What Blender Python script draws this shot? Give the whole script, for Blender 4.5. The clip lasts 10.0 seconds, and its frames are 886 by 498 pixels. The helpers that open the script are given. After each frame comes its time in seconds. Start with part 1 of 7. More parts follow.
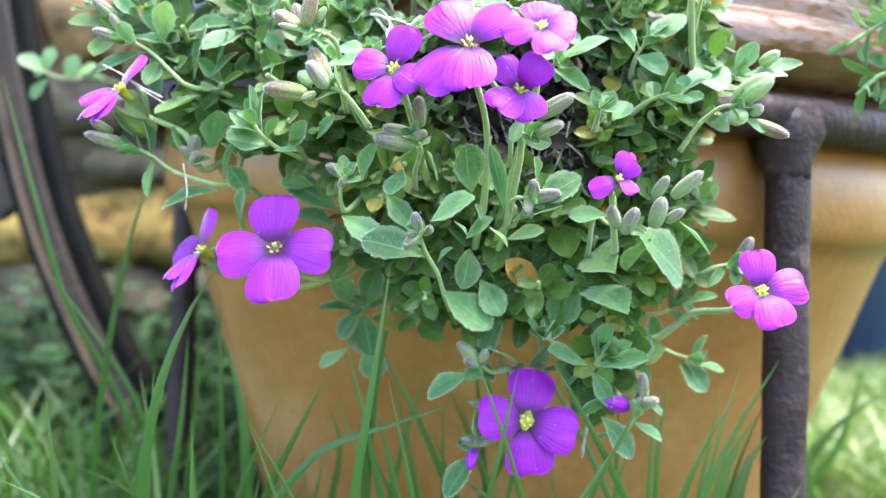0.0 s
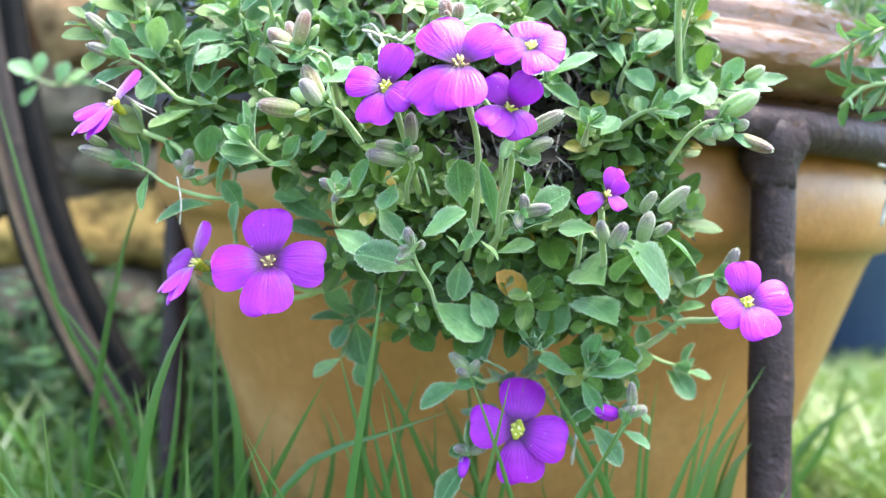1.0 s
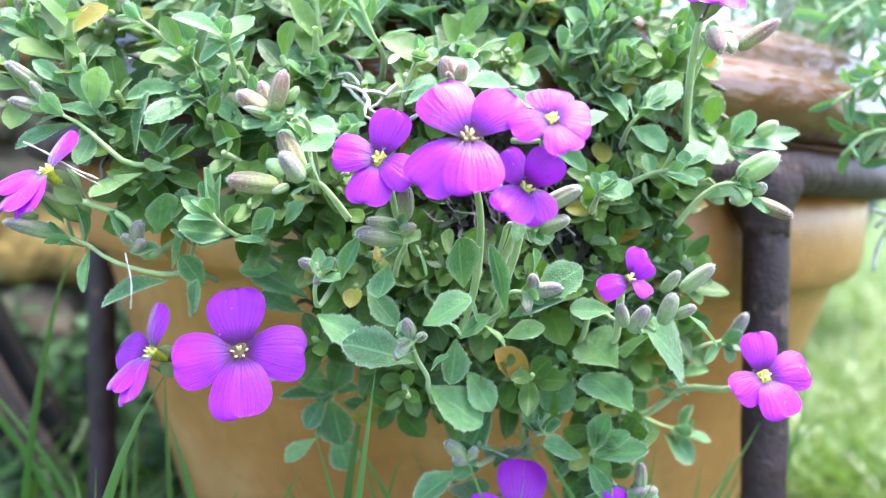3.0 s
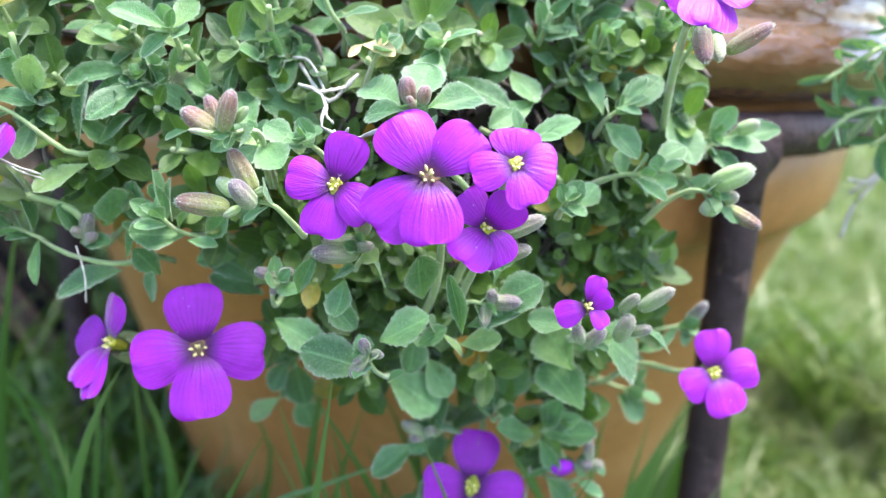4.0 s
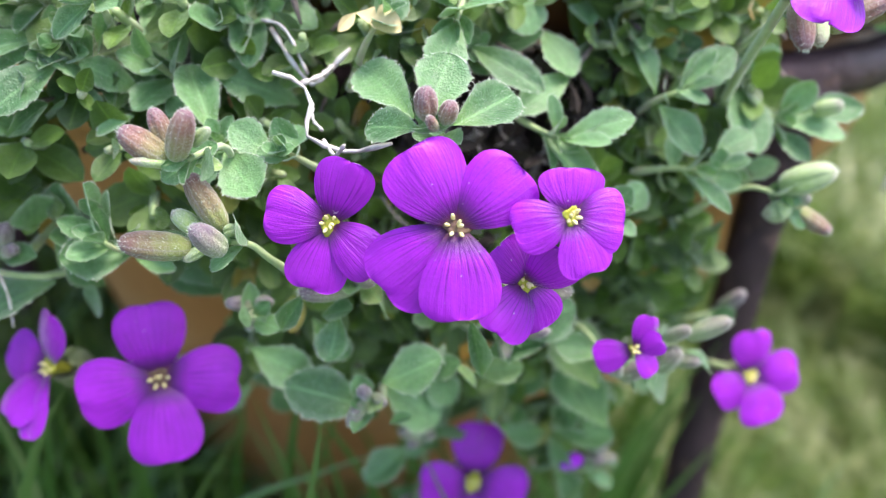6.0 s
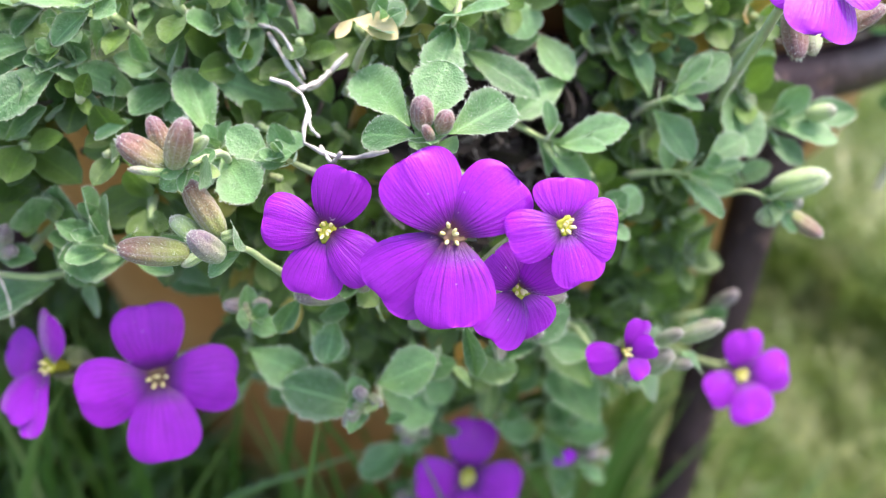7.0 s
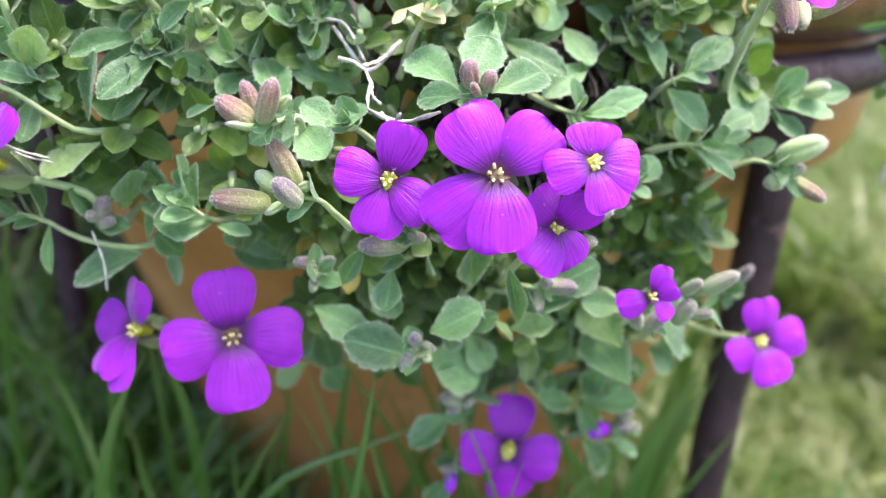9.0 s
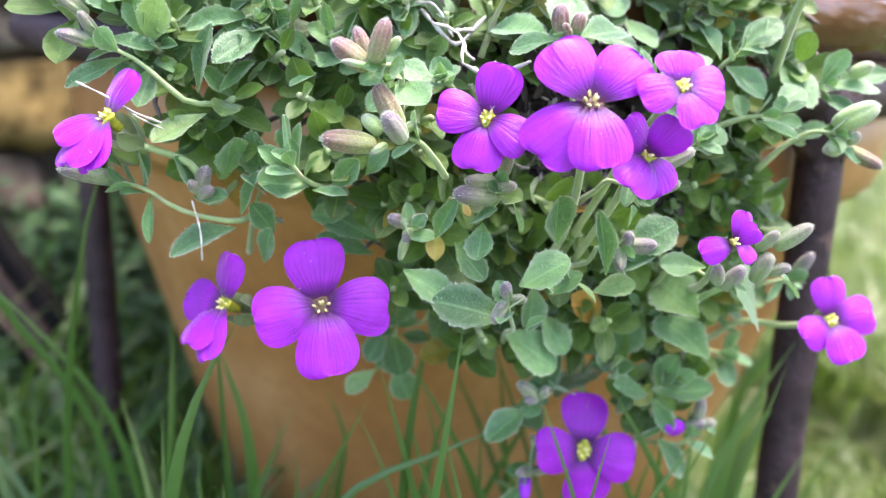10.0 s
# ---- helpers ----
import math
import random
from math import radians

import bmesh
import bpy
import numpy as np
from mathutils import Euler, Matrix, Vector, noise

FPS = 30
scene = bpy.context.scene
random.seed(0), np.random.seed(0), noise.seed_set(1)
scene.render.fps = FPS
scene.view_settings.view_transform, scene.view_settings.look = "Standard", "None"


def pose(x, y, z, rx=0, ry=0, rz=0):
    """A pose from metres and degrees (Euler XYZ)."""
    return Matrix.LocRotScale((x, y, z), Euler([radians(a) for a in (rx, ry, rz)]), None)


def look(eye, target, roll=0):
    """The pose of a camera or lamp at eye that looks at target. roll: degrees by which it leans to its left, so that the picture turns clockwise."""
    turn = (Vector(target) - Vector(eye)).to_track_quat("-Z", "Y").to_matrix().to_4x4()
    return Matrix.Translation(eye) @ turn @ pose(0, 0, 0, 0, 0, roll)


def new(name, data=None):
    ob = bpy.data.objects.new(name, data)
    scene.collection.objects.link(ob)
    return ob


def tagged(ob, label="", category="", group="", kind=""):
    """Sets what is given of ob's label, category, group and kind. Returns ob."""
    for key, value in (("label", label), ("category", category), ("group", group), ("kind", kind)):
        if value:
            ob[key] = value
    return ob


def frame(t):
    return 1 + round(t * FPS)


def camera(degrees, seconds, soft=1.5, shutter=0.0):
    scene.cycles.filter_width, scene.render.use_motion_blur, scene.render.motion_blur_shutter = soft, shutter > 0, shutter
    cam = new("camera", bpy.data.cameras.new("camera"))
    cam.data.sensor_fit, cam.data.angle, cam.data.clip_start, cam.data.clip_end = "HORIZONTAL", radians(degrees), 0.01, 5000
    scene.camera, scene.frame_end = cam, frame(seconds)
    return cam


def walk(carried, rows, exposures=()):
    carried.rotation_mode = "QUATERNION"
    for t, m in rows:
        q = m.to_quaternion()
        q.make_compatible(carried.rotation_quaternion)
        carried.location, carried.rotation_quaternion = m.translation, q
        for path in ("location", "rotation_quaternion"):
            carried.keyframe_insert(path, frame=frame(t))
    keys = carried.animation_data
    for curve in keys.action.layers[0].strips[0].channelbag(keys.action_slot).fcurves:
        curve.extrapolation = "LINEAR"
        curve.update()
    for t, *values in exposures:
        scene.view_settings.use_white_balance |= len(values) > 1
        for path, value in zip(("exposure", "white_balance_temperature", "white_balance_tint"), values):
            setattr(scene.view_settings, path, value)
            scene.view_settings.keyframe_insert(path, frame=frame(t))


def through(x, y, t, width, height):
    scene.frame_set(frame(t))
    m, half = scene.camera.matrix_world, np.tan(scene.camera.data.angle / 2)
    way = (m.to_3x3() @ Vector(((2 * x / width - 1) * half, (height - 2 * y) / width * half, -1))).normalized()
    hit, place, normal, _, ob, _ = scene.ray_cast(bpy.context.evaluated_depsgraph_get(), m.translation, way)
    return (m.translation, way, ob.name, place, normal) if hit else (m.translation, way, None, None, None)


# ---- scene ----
cam = camera(58.7, 10.0, soft=1.2)
cam.data.dof.use_dof, cam.data.dof.focus_distance, cam.data.dof.aperture_fstop = True, 0.104, 13.5
METRES, EYE, TILT, LEAN, TURN = 0.17, 0.19, -2.0, 0.0, 0.0
ROWS = [
    (0.0, 0.0, 0.0, 0.0, 0.0, -0.0, 0.0),
    (0.5, -0.0022, -0.0113, 0.0194, 0.07, -0.34, 0.22),
    (1.0, -0.0018, -0.0128, 0.0191, -0.72, -0.36, 0.18),
    (1.5, -0.0342, -0.0045, 0.0329, -2.08, -0.59, 0.05),
    (2.0, -0.0819, 0.0364, 0.0458, -5.05, -1.03, 0.58),
    (2.5, -0.07, 0.0535, 0.0505, -5.73, -1.52, 0.7),
    (3.0, -0.0749, 0.0865, 0.1202, -6.87, -2.15, 1.31),
    (4.5, -0.0399, 0.1965, 0.3379, -9.76, -22.21, -1.36),
    (5.0, -0.048, 0.28, 0.3904, -11.16, -25.93, -1.31),
    (5.5, -0.064, 0.3201, 0.3934, -10.84, -27.39, -1.46),
    (7.0, -0.0694, 0.3193, 0.4124, -11.11, -30.15, -2.58),
    (7.5, -0.0691, 0.3147, 0.4104, -11.07, -30.1, -2.55),
    (8.0, -0.065, 0.3179, 0.4049, -11.35, -29.85, -2.0),
    (8.5, -0.081, 0.2854, 0.4139, -11.05, -29.06, -2.48),
    (9.0, -0.1075, 0.215, 0.3683, -10.25, -24.88, -0.87),
    (9.5, -0.1518, 0.208, 0.2841, -9.79, -15.77, 1.31),
    (10.0, -0.1975, 0.1497, 0.2204, -10.82, -13.82, 0.24),
]
PATH = [(t, pose(0, 0, EYE, TILT, LEAN, TURN) @ pose(METRES * x, METRES * y, METRES * z, 90 + pitch, roll, yaw)) for t, x, y, z, yaw, pitch, roll in ROWS]
PATH += [
    (1.7, look((-0.0113, 0.0032, 0.1969), (0.1338, 1.9951, 0.0908), -0.35)),
    (2.2, look((-0.0137, 0.0088, 0.2004), (0.2015, 1.9940, 0.0876), -0.49)),
    (2.7, look((-0.0131, 0.0121, 0.2012), (0.2178, 1.9954, 0.0872), -1.00)),
    (8.7, look((-0.0137, 0.0467, 0.2580), (0.3653, 1.7262, -0.7596), 3.19)),
    (9.2, look((-0.0243, 0.0391, 0.2439), (0.3274, 1.8218, -0.5916), 2.21)),
    (9.7, look((-0.0289, 0.0345, 0.2347), (0.3019, 1.9177, -0.3517), -0.82)),
    (3.2, look((-0.012, 0.018, 0.215), (0.250, 1.988, -0.008), -0.8)),
    (4.3, look((-0.007, 0.029, 0.245), (0.273, 1.863, -0.501), 1.9)),
    (5.7, look((-0.012, 0.056, 0.255), (0.349, 1.749, -0.747), 2.6)),
    (6.8, look((-0.011, 0.058, 0.258), (0.367, 1.711, -0.801), 3.4)),
]
PATH.sort(key=lambda row: row[0])
walk(cam, PATH, [(0.0, 2.9, 6300, 4), (3.0, 2.92, 6080, 7), (4.5, 2.16, 6330, 13), (5.5, 2.0, 6380, 16), (7.0, 2.1, 6650, 19), (8.5, 2.15, 6750, 21), (9.0, 2.3, 6600, 21), (9.5, 2.58, 6570, 21), (10.0, 2.65, 6550, 21)])

# ---- world and light ----
world = bpy.data.worlds.new("sky")
scene.world = world
world.use_nodes = True
wn = world.node_tree
sky = wn.nodes.new("ShaderNodeTexSky")
sky.sky_type = "NISHITA"
sky.sun_disc = False
sky.sun_elevation = radians(72)
sky.sun_rotation = radians(98)
sky.air_density, sky.dust_density = 1.0, 3.0
wn.nodes["Background"].inputs["Strength"].default_value = 0.15
wn.links.new(sky.outputs[0], wn.nodes["Background"].inputs[0])
sun = new("sun", bpy.data.lights.new("sun", "SUN"))
sun.data.energy, sun.data.angle, sun.data.color = 1.35, radians(24), (1.0, 0.96, 0.9)
sun.matrix_world = look((0.35, -0.05, 1.1), (0, 0, 0))


# ---- materials ----
def material(name, rough=0.6, spec=0.5):
    m = bpy.data.materials.new(name)
    m.use_nodes = True
    b = m.node_tree.nodes["Principled BSDF"]
    b.inputs["Roughness"].default_value = rough
    b.inputs["Specular IOR Level"].default_value = spec
    return m, m.node_tree, b


def nz(nt, scale, detail=4.0, rough=0.55, vec=None, dims="3D"):
    n = nt.nodes.new("ShaderNodeTexNoise")
    n.noise_dimensions = dims
    n.inputs["Scale"].default_value, n.inputs["Detail"].default_value, n.inputs["Roughness"].default_value = scale, detail, rough
    if vec is not None:
        nt.links.new(vec, n.inputs["W" if dims == "1D" else "Vector"])
    return n.outputs["Fac"]


def ramp(nt, fac, *stops):
    r = nt.nodes.new("ShaderNodeValToRGB")
    while len(r.color_ramp.elements) < len(stops):
        r.color_ramp.elements.new(0.5)
    for e, (p, c) in zip(r.color_ramp.elements, stops):
        e.position, e.color = p, (*c, 1)
    nt.links.new(fac, r.inputs[0])
    return r.outputs[0]


def blend(nt, fac, a, b, mode="MIX"):
    m = nt.nodes.new("ShaderNodeMix")
    m.data_type, m.blend_type = "RGBA", mode
    for v, i in ((fac, 0), (a, 6), (b, 7)):
        if isinstance(v, (float, int)):
            m.inputs[i].default_value = v
        elif isinstance(v, tuple):
            m.inputs[i].default_value = (*v, 1)
        else:
            nt.links.new(v, m.inputs[i])
    return m.outputs[2]


def calc(nt, op, a, b=0.0):
    m = nt.nodes.new("ShaderNodeMath")
    m.operation = op
    for v, i in ((a, 0), (b, 1)):
        if isinstance(v, (float, int)):
            m.inputs[i].default_value = v
        else:
            nt.links.new(v, m.inputs[i])
    return m.outputs[0]


def bump(nt, bsdf, height, dist, strength=0.6):
    n = nt.nodes.new("ShaderNodeBump")
    n.inputs["Strength"].default_value, n.inputs["Distance"].default_value = strength, dist
    nt.links.new(height, n.inputs["Height"])
    nt.links.new(n.outputs[0], bsdf.inputs["Normal"])


def coords(nt, which="Object"):
    return nt.nodes.new("ShaderNodeTexCoord").outputs[which]


def uv_axes(nt):
    s = nt.nodes.new("ShaderNodeSeparateXYZ")
    nt.links.new(nt.nodes.new("ShaderNodeUVMap").outputs[0], s.inputs[0])
    return s.outputs[0], s.outputs[1]


def thin(m, nt, b, colour, amount):
    """Lets part of the light through a thin blade."""
    t = nt.nodes.new("ShaderNodeBsdfTranslucent")
    if isinstance(colour, tuple):
        t.inputs[0].default_value = (*colour, 1)
    else:
        nt.links.new(colour, t.inputs[0])
    mix = nt.nodes.new("ShaderNodeMixShader")
    mix.inputs[0].default_value = amount
    nt.links.new(b.outputs[0], mix.inputs[1])
    nt.links.new(t.outputs[0], mix.inputs[2])
    nt.links.new(mix.outputs[0], nt.nodes["Material Output"].inputs[0])


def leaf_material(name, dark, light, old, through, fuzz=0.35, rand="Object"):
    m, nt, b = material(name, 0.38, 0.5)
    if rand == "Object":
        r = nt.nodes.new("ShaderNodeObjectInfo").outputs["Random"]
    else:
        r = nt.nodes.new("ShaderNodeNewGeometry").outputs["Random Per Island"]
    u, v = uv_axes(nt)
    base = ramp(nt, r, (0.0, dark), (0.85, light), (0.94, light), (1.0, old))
    geo = nt.nodes.new("ShaderNodeNewGeometry").outputs["Position"]
    mott = nz(nt, 900.0, 3, vec=geo)
    base = blend(nt, 0.35, base, ramp(nt, mott, (0.3, (0.25, 0.25, 0.25)), (0.7, (0.8, 0.8, 0.8))), "OVERLAY")
    rib = calc(nt, "LESS_THAN", calc(nt, "ABSOLUTE", calc(nt, "SUBTRACT", u, 0.5)), 0.035)
    base = blend(nt, calc(nt, "MULTIPLY", rib, 0.35), base, tuple(min(1, c * 1.7) for c in light))
    edge = calc(nt, "MULTIPLY", calc(nt, "ABSOLUTE", calc(nt, "SUBTRACT", u, 0.5)), 2.0)
    ribs = calc(nt, "ABSOLUTE", calc(nt, "SINE", calc(nt, "MULTIPLY", calc(nt, "SUBTRACT", v, calc(nt, "MULTIPLY", edge, 0.22)), 15.0)))
    side = calc(nt, "MULTIPLY", ramp(nt, ribs, (0.0, (1, 1, 1)), (0.16, (0, 0, 0))), ramp(nt, edge, (0.6, (1, 1, 1)), (0.95, (0, 0, 0))))
    base = blend(nt, calc(nt, "MULTIPLY", side, 0.22), base, tuple(min(1, c * 1.6) for c in light))
    rim = ramp(nt, edge, (0.72, (0, 0, 0)), (1.0, (1, 1, 1)))
    base = blend(nt, calc(nt, "MULTIPLY", rim, fuzz * 0.6), base, (0.5, 0.62, 0.42))
    young = ramp(nt, v, (0.0, (1, 1, 1)), (0.45, (0, 0, 0)))
    base = blend(nt, calc(nt, "MULTIPLY", young, 0.45), base, (0.25, 0.42, 0.09))
    hair = nz(nt, 4200.0, 2, vec=geo)
    base = blend(nt, calc(nt, "MULTIPLY", ramp(nt, hair, (0.46, (0, 0, 0)), (0.75, (1, 1, 1))), fuzz * 0.4), base, (0.48, 0.6, 0.4))
    nt.links.new(base, b.inputs["Base Color"])
    b.inputs["Sheen Weight"].default_value = 0.7
    b.inputs["Sheen Roughness"].default_value = 0.28
    b.inputs["Sheen Tint"].default_value = (0.85, 0.95, 0.85, 1)
    bump(nt, b, calc(nt, "ADD", calc(nt, "MULTIPLY", hair, 0.6), mott), 0.0004, 0.6)
    thin(m, nt, b, blend(nt, 0.5, base, through), 0.28)
    return m


GREY_LEAF = leaf_material("downy_leaf", (0.034, 0.112, 0.032), (0.13, 0.275, 0.1), (0.25, 0.35, 0.1), (0.2, 0.42, 0.08), 0.42)
# olive inner leaves, darkened in colour for the shade inside the mound
SHADED_LEAF = leaf_material("shaded_inner_leaf", (0.021, 0.056, 0.009), (0.105, 0.195, 0.028), (0.38, 0.19, 0.02), (0.2, 0.42, 0.03), 0.15, "Island")
WEED_LEAF = leaf_material("weed_leaf", (0.012, 0.042, 0.012), (0.036, 0.1, 0.03), (0.07, 0.13, 0.04), (0.1, 0.3, 0.04), 0.05, "Island")
TRAIL_LEAF = leaf_material("trailing_leaf", (0.06, 0.15, 0.06), (0.15, 0.28, 0.13), (0.2, 0.25, 0.1), (0.2, 0.4, 0.06), 0.25)


def petal_material():
    m, nt, b = material("petal", 0.45, 0.5)
    u, v = uv_axes(nt)
    r = nt.nodes.new("ShaderNodeObjectInfo").outputs["Random"]
    base = ramp(nt, v, (0.0, (0.12, 0.07, 0.04)), (0.08, (0.09, 0.015, 0.05)), (0.16, (0.08, 0.002, 0.13)), (0.36, (0.3, 0.004, 0.47)), (1.0, (0.39, 0.013, 0.59)))
    fan = nt.nodes.new("ShaderNodeCombineXYZ")
    nt.links.new(calc(nt, "MULTIPLY", u, 15.0), fan.inputs[0])
    nt.links.new(calc(nt, "MULTIPLY", v, 1.3), fan.inputs[1])
    nt.links.new(calc(nt, "MULTIPLY", r, 9.0), fan.inputs[2])
    vein = nz(nt, 1.0, 3, 0.6, fan.outputs[0])
    bent = calc(nt, "ADD", calc(nt, "MULTIPLY", u, 30.0), calc(nt, "MULTIPLY", vein, 3.2))
    line = ramp(nt, calc(nt, "ABSOLUTE", calc(nt, "SINE", bent)), (0.0, (1, 1, 1)), (0.4, (0, 0, 0)))
    fade = ramp(nt, calc(nt, "ADD", v, calc(nt, "MULTIPLY", calc(nt, "SUBTRACT", vein, 0.5), 0.9)), (0.3, (1, 1, 1)), (0.55, (0.45, 0.45, 0.45)), (0.85, (0.06, 0.06, 0.06)))
    base = blend(nt, calc(nt, "MULTIPLY", calc(nt, "MULTIPLY", line, fade), 0.9), base, (0.09, 0.0, 0.16))
    geo = nt.nodes.new("ShaderNodeNewGeometry").outputs["Position"]
    base = blend(nt, 0.25, base, ramp(nt, nz(nt, 500, 3, vec=geo), (0.3, (0.3, 0.3, 0.3)), (0.7, (0.75, 0.75, 0.75))), "OVERLAY")
    speck = ramp(nt, nz(nt, 1500, 1, vec=geo), (0.76, (0, 0, 0)), (0.8, (1, 1, 1)))
    base = blend(nt, calc(nt, "MULTIPLY", speck, 0.5), base, (0.6, 0.45, 0.65))
    nt.links.new(base, b.inputs["Base Color"])
    b.inputs["Sheen Weight"].default_value = 0.85
    b.inputs["Sheen Roughness"].default_value = 0.3
    b.inputs["Sheen Tint"].default_value = (0.95, 0.86, 1, 1)
    bump(nt, b, calc(nt, "ADD", vein, calc(nt, "MULTIPLY", nz(nt, 2500, 2, vec=geo), 0.25)), 0.0004, 0.5)
    thin(m, nt, b, base, 0.35)
    return m


PETAL = petal_material()


def mottled(name, a, c, scale, rough=0.6, bumpd=0.0, extra=None, spec=0.4, sheen=0.0):
    m, nt, b = material(name, rough, spec)
    pos = coords(nt)
    n1 = nz(nt, scale, 5, 0.6, pos)
    base = ramp(nt, n1, (0.32, a), (0.68, c))
    if extra:
        sc, lo, hi, col = extra
        base = blend(nt, ramp(nt, nz(nt, sc, 4, 0.6, pos), (lo, (0, 0, 0)), (hi, (1, 1, 1))), base, col)
    nt.links.new(base, b.inputs["Base Color"])
    if bumpd:
        bump(nt, b, calc(nt, "ADD", n1, calc(nt, "MULTIPLY", nz(nt, scale * 6, 3, 0.6, pos), 0.4)), bumpd)
    if sheen:
        b.inputs["Sheen Weight"].default_value = sheen
    return m


DOWN, down_nt, down_b = material("white_down", 0.7, 0.2)
down_nt.links.new(ramp(down_nt, nz(down_nt, 900, 2, vec=coords(down_nt)), (0.3, (0.5, 0.56, 0.44)), (0.7, (0.72, 0.75, 0.66))), down_b.inputs["Base Color"])
thin(DOWN, down_nt, down_b, (0.7, 0.75, 0.62), 0.4)
STEM = mottled("downy_stem", (0.22, 0.33, 0.12), (0.36, 0.44, 0.2), 400, 0.6, 0.0003, (150, 0.55, 0.75, (0.28, 0.22, 0.17)), sheen=0.4)
DRY = mottled("dry_twig", (0.3, 0.27, 0.24), (0.62, 0.58, 0.54), 600, 0.8, 0.0003)
# withered shoots, near-black so that the gap's shade is in their colour
SHADED_ROOTS = mottled("shaded_withered", (0.008, 0.006, 0.005), (0.04, 0.03, 0.024), 300, 0.9, 0.0003)
CURLED = mottled("grey_withered", (0.1, 0.09, 0.085), (0.3, 0.27, 0.26), 600, 0.8, 0.0003)
# dead brown, kept dark to carry the shade of the mound's gaps too
DEAD_SHADE = mottled("withered_shade_bits", (0.05, 0.04, 0.035), (0.22, 0.18, 0.15), 250, 0.9, 0.0003)
STRAW = mottled("withered_leaf", (0.5, 0.4, 0.16), (0.75, 0.66, 0.38), 350, 0.7, 0.0003)
ANTHER = mottled("anther", (0.6, 0.5, 0.16), (0.82, 0.75, 0.42), 900, 0.6)
THROAT = mottled("throat", (0.13, 0.16, 0.012), (0.42, 0.4, 0.03), 900, 0.6)
CALYX = mottled("calyx", (0.14, 0.2, 0.07), (0.25, 0.32, 0.13), 350, 0.6, 0.0002, (120, 0.55, 0.75, (0.2, 0.13, 0.12)), sheen=0.3)
SOIL = mottled("soil", (0.012, 0.009, 0.007), (0.05, 0.036, 0.026), 120, 0.95, 0.004)


def bud_material(name, low, mid, high, tip):
    """Downy sepals: low to tip are its colours from base to end."""
    m, nt, b = material(name, 0.6, 0.3)
    u, v = uv_axes(nt)
    geo = nt.nodes.new("ShaderNodeNewGeometry").outputs["Position"]
    n = nz(nt, 700, 3, vec=geo)
    own = nt.nodes.new("ShaderNodeObjectInfo").outputs["Random"]
    f = calc(nt, "ADD", v, calc(nt, "MULTIPLY", calc(nt, "SUBTRACT", n, 0.5), 0.7))
    f = calc(nt, "ADD", f, calc(nt, "MULTIPLY", calc(nt, "SUBTRACT", own, 0.5), 0.35))
    base = ramp(nt, f, (0.05, low), (0.4, mid), (0.75, high), (1.05, tip))
    streak = nt.nodes.new("ShaderNodeCombineXYZ")
    nt.links.new(calc(nt, "MULTIPLY", u, 26.0), streak.inputs[0])
    nt.links.new(calc(nt, "MULTIPLY", v, 3.0), streak.inputs[1])
    base = blend(nt, ramp(nt, nz(nt, 1.0, 3, 0.6, streak.outputs[0]), (0.5, (0, 0, 0)), (0.75, (0.5, 0.5, 0.5))), base, high)
    hair = nz(nt, 4500, 2, vec=geo)
    seam = ramp(nt, calc(nt, "ABSOLUTE", calc(nt, "SINE", calc(nt, "MULTIPLY", u, 4 * math.pi))), (0.0, (1, 1, 1)), (0.25, (0, 0, 0)))
    base = blend(nt, calc(nt, "MULTIPLY", seam, 0.45), base, tuple(0.5 * c + 0.2 for c in high))
    base = blend(nt, calc(nt, "MULTIPLY", ramp(nt, hair, (0.48, (0, 0, 0)), (0.66, (1, 1, 1))), 0.2), base, (0.5, 0.5, 0.44))
    nt.links.new(base, b.inputs["Base Color"])
    b.inputs["Sheen Weight"].default_value = 0.35
    bump(nt, b, hair, 0.0003, 0.6)
    return m


BUD = bud_material("bud", (0.18, 0.27, 0.09), (0.21, 0.26, 0.12), (0.18, 0.16, 0.12), (0.14, 0.1, 0.12))
GREEN_BUD = bud_material("green_bud", (0.24, 0.36, 0.1), (0.3, 0.42, 0.14), (0.28, 0.36, 0.17), (0.26, 0.24, 0.18))
RIPE_BUD = bud_material("ripe_bud", (0.2, 0.24, 0.06), (0.19, 0.15, 0.065), (0.17, 0.08, 0.055), (0.15, 0.07, 0.085))
BUD_TIP = mottled("purple_bud", (0.2, 0.005, 0.36), (0.33, 0.015, 0.58), 500, 0.5)


def pot_material():
    m, nt, b = material("glazed_clay", 0.38, 0.5)
    pos = coords(nt)
    big = nz(nt, 13, 6, 0.65, pos)
    base = ramp(nt, big, (0.3, (0.26, 0.105, 0.03)), (0.5, (0.37, 0.168, 0.055)), (0.7, (0.49, 0.27, 0.115)))
    fine = nz(nt, 260, 4, 0.6, pos)
    base = blend(nt, 0.35, base, ramp(nt, fine, (0.3, (0.35, 0.35, 0.35)), (0.7, (0.65, 0.65, 0.65))), "OVERLAY")
    pit = ramp(nt, nz(nt, 85, 2, 0.5, pos), (0.7, (0, 0, 0)), (0.76, (1, 1, 1)))
    base = blend(nt, calc(nt, "MULTIPLY", pit, 0.6), base, (0.12, 0.06, 0.025))
    nt.links.new(base, b.inputs["Base Color"])
    nt.links.new(calc(nt, "ADD", 0.25, calc(nt, "MULTIPLY", big, 0.3)), b.inputs["Roughness"])
    bump(nt, b, calc(nt, "ADD", big, calc(nt, "MULTIPLY", fine, 0.25)), 0.003, 0.35)
    return m


POT = pot_material()


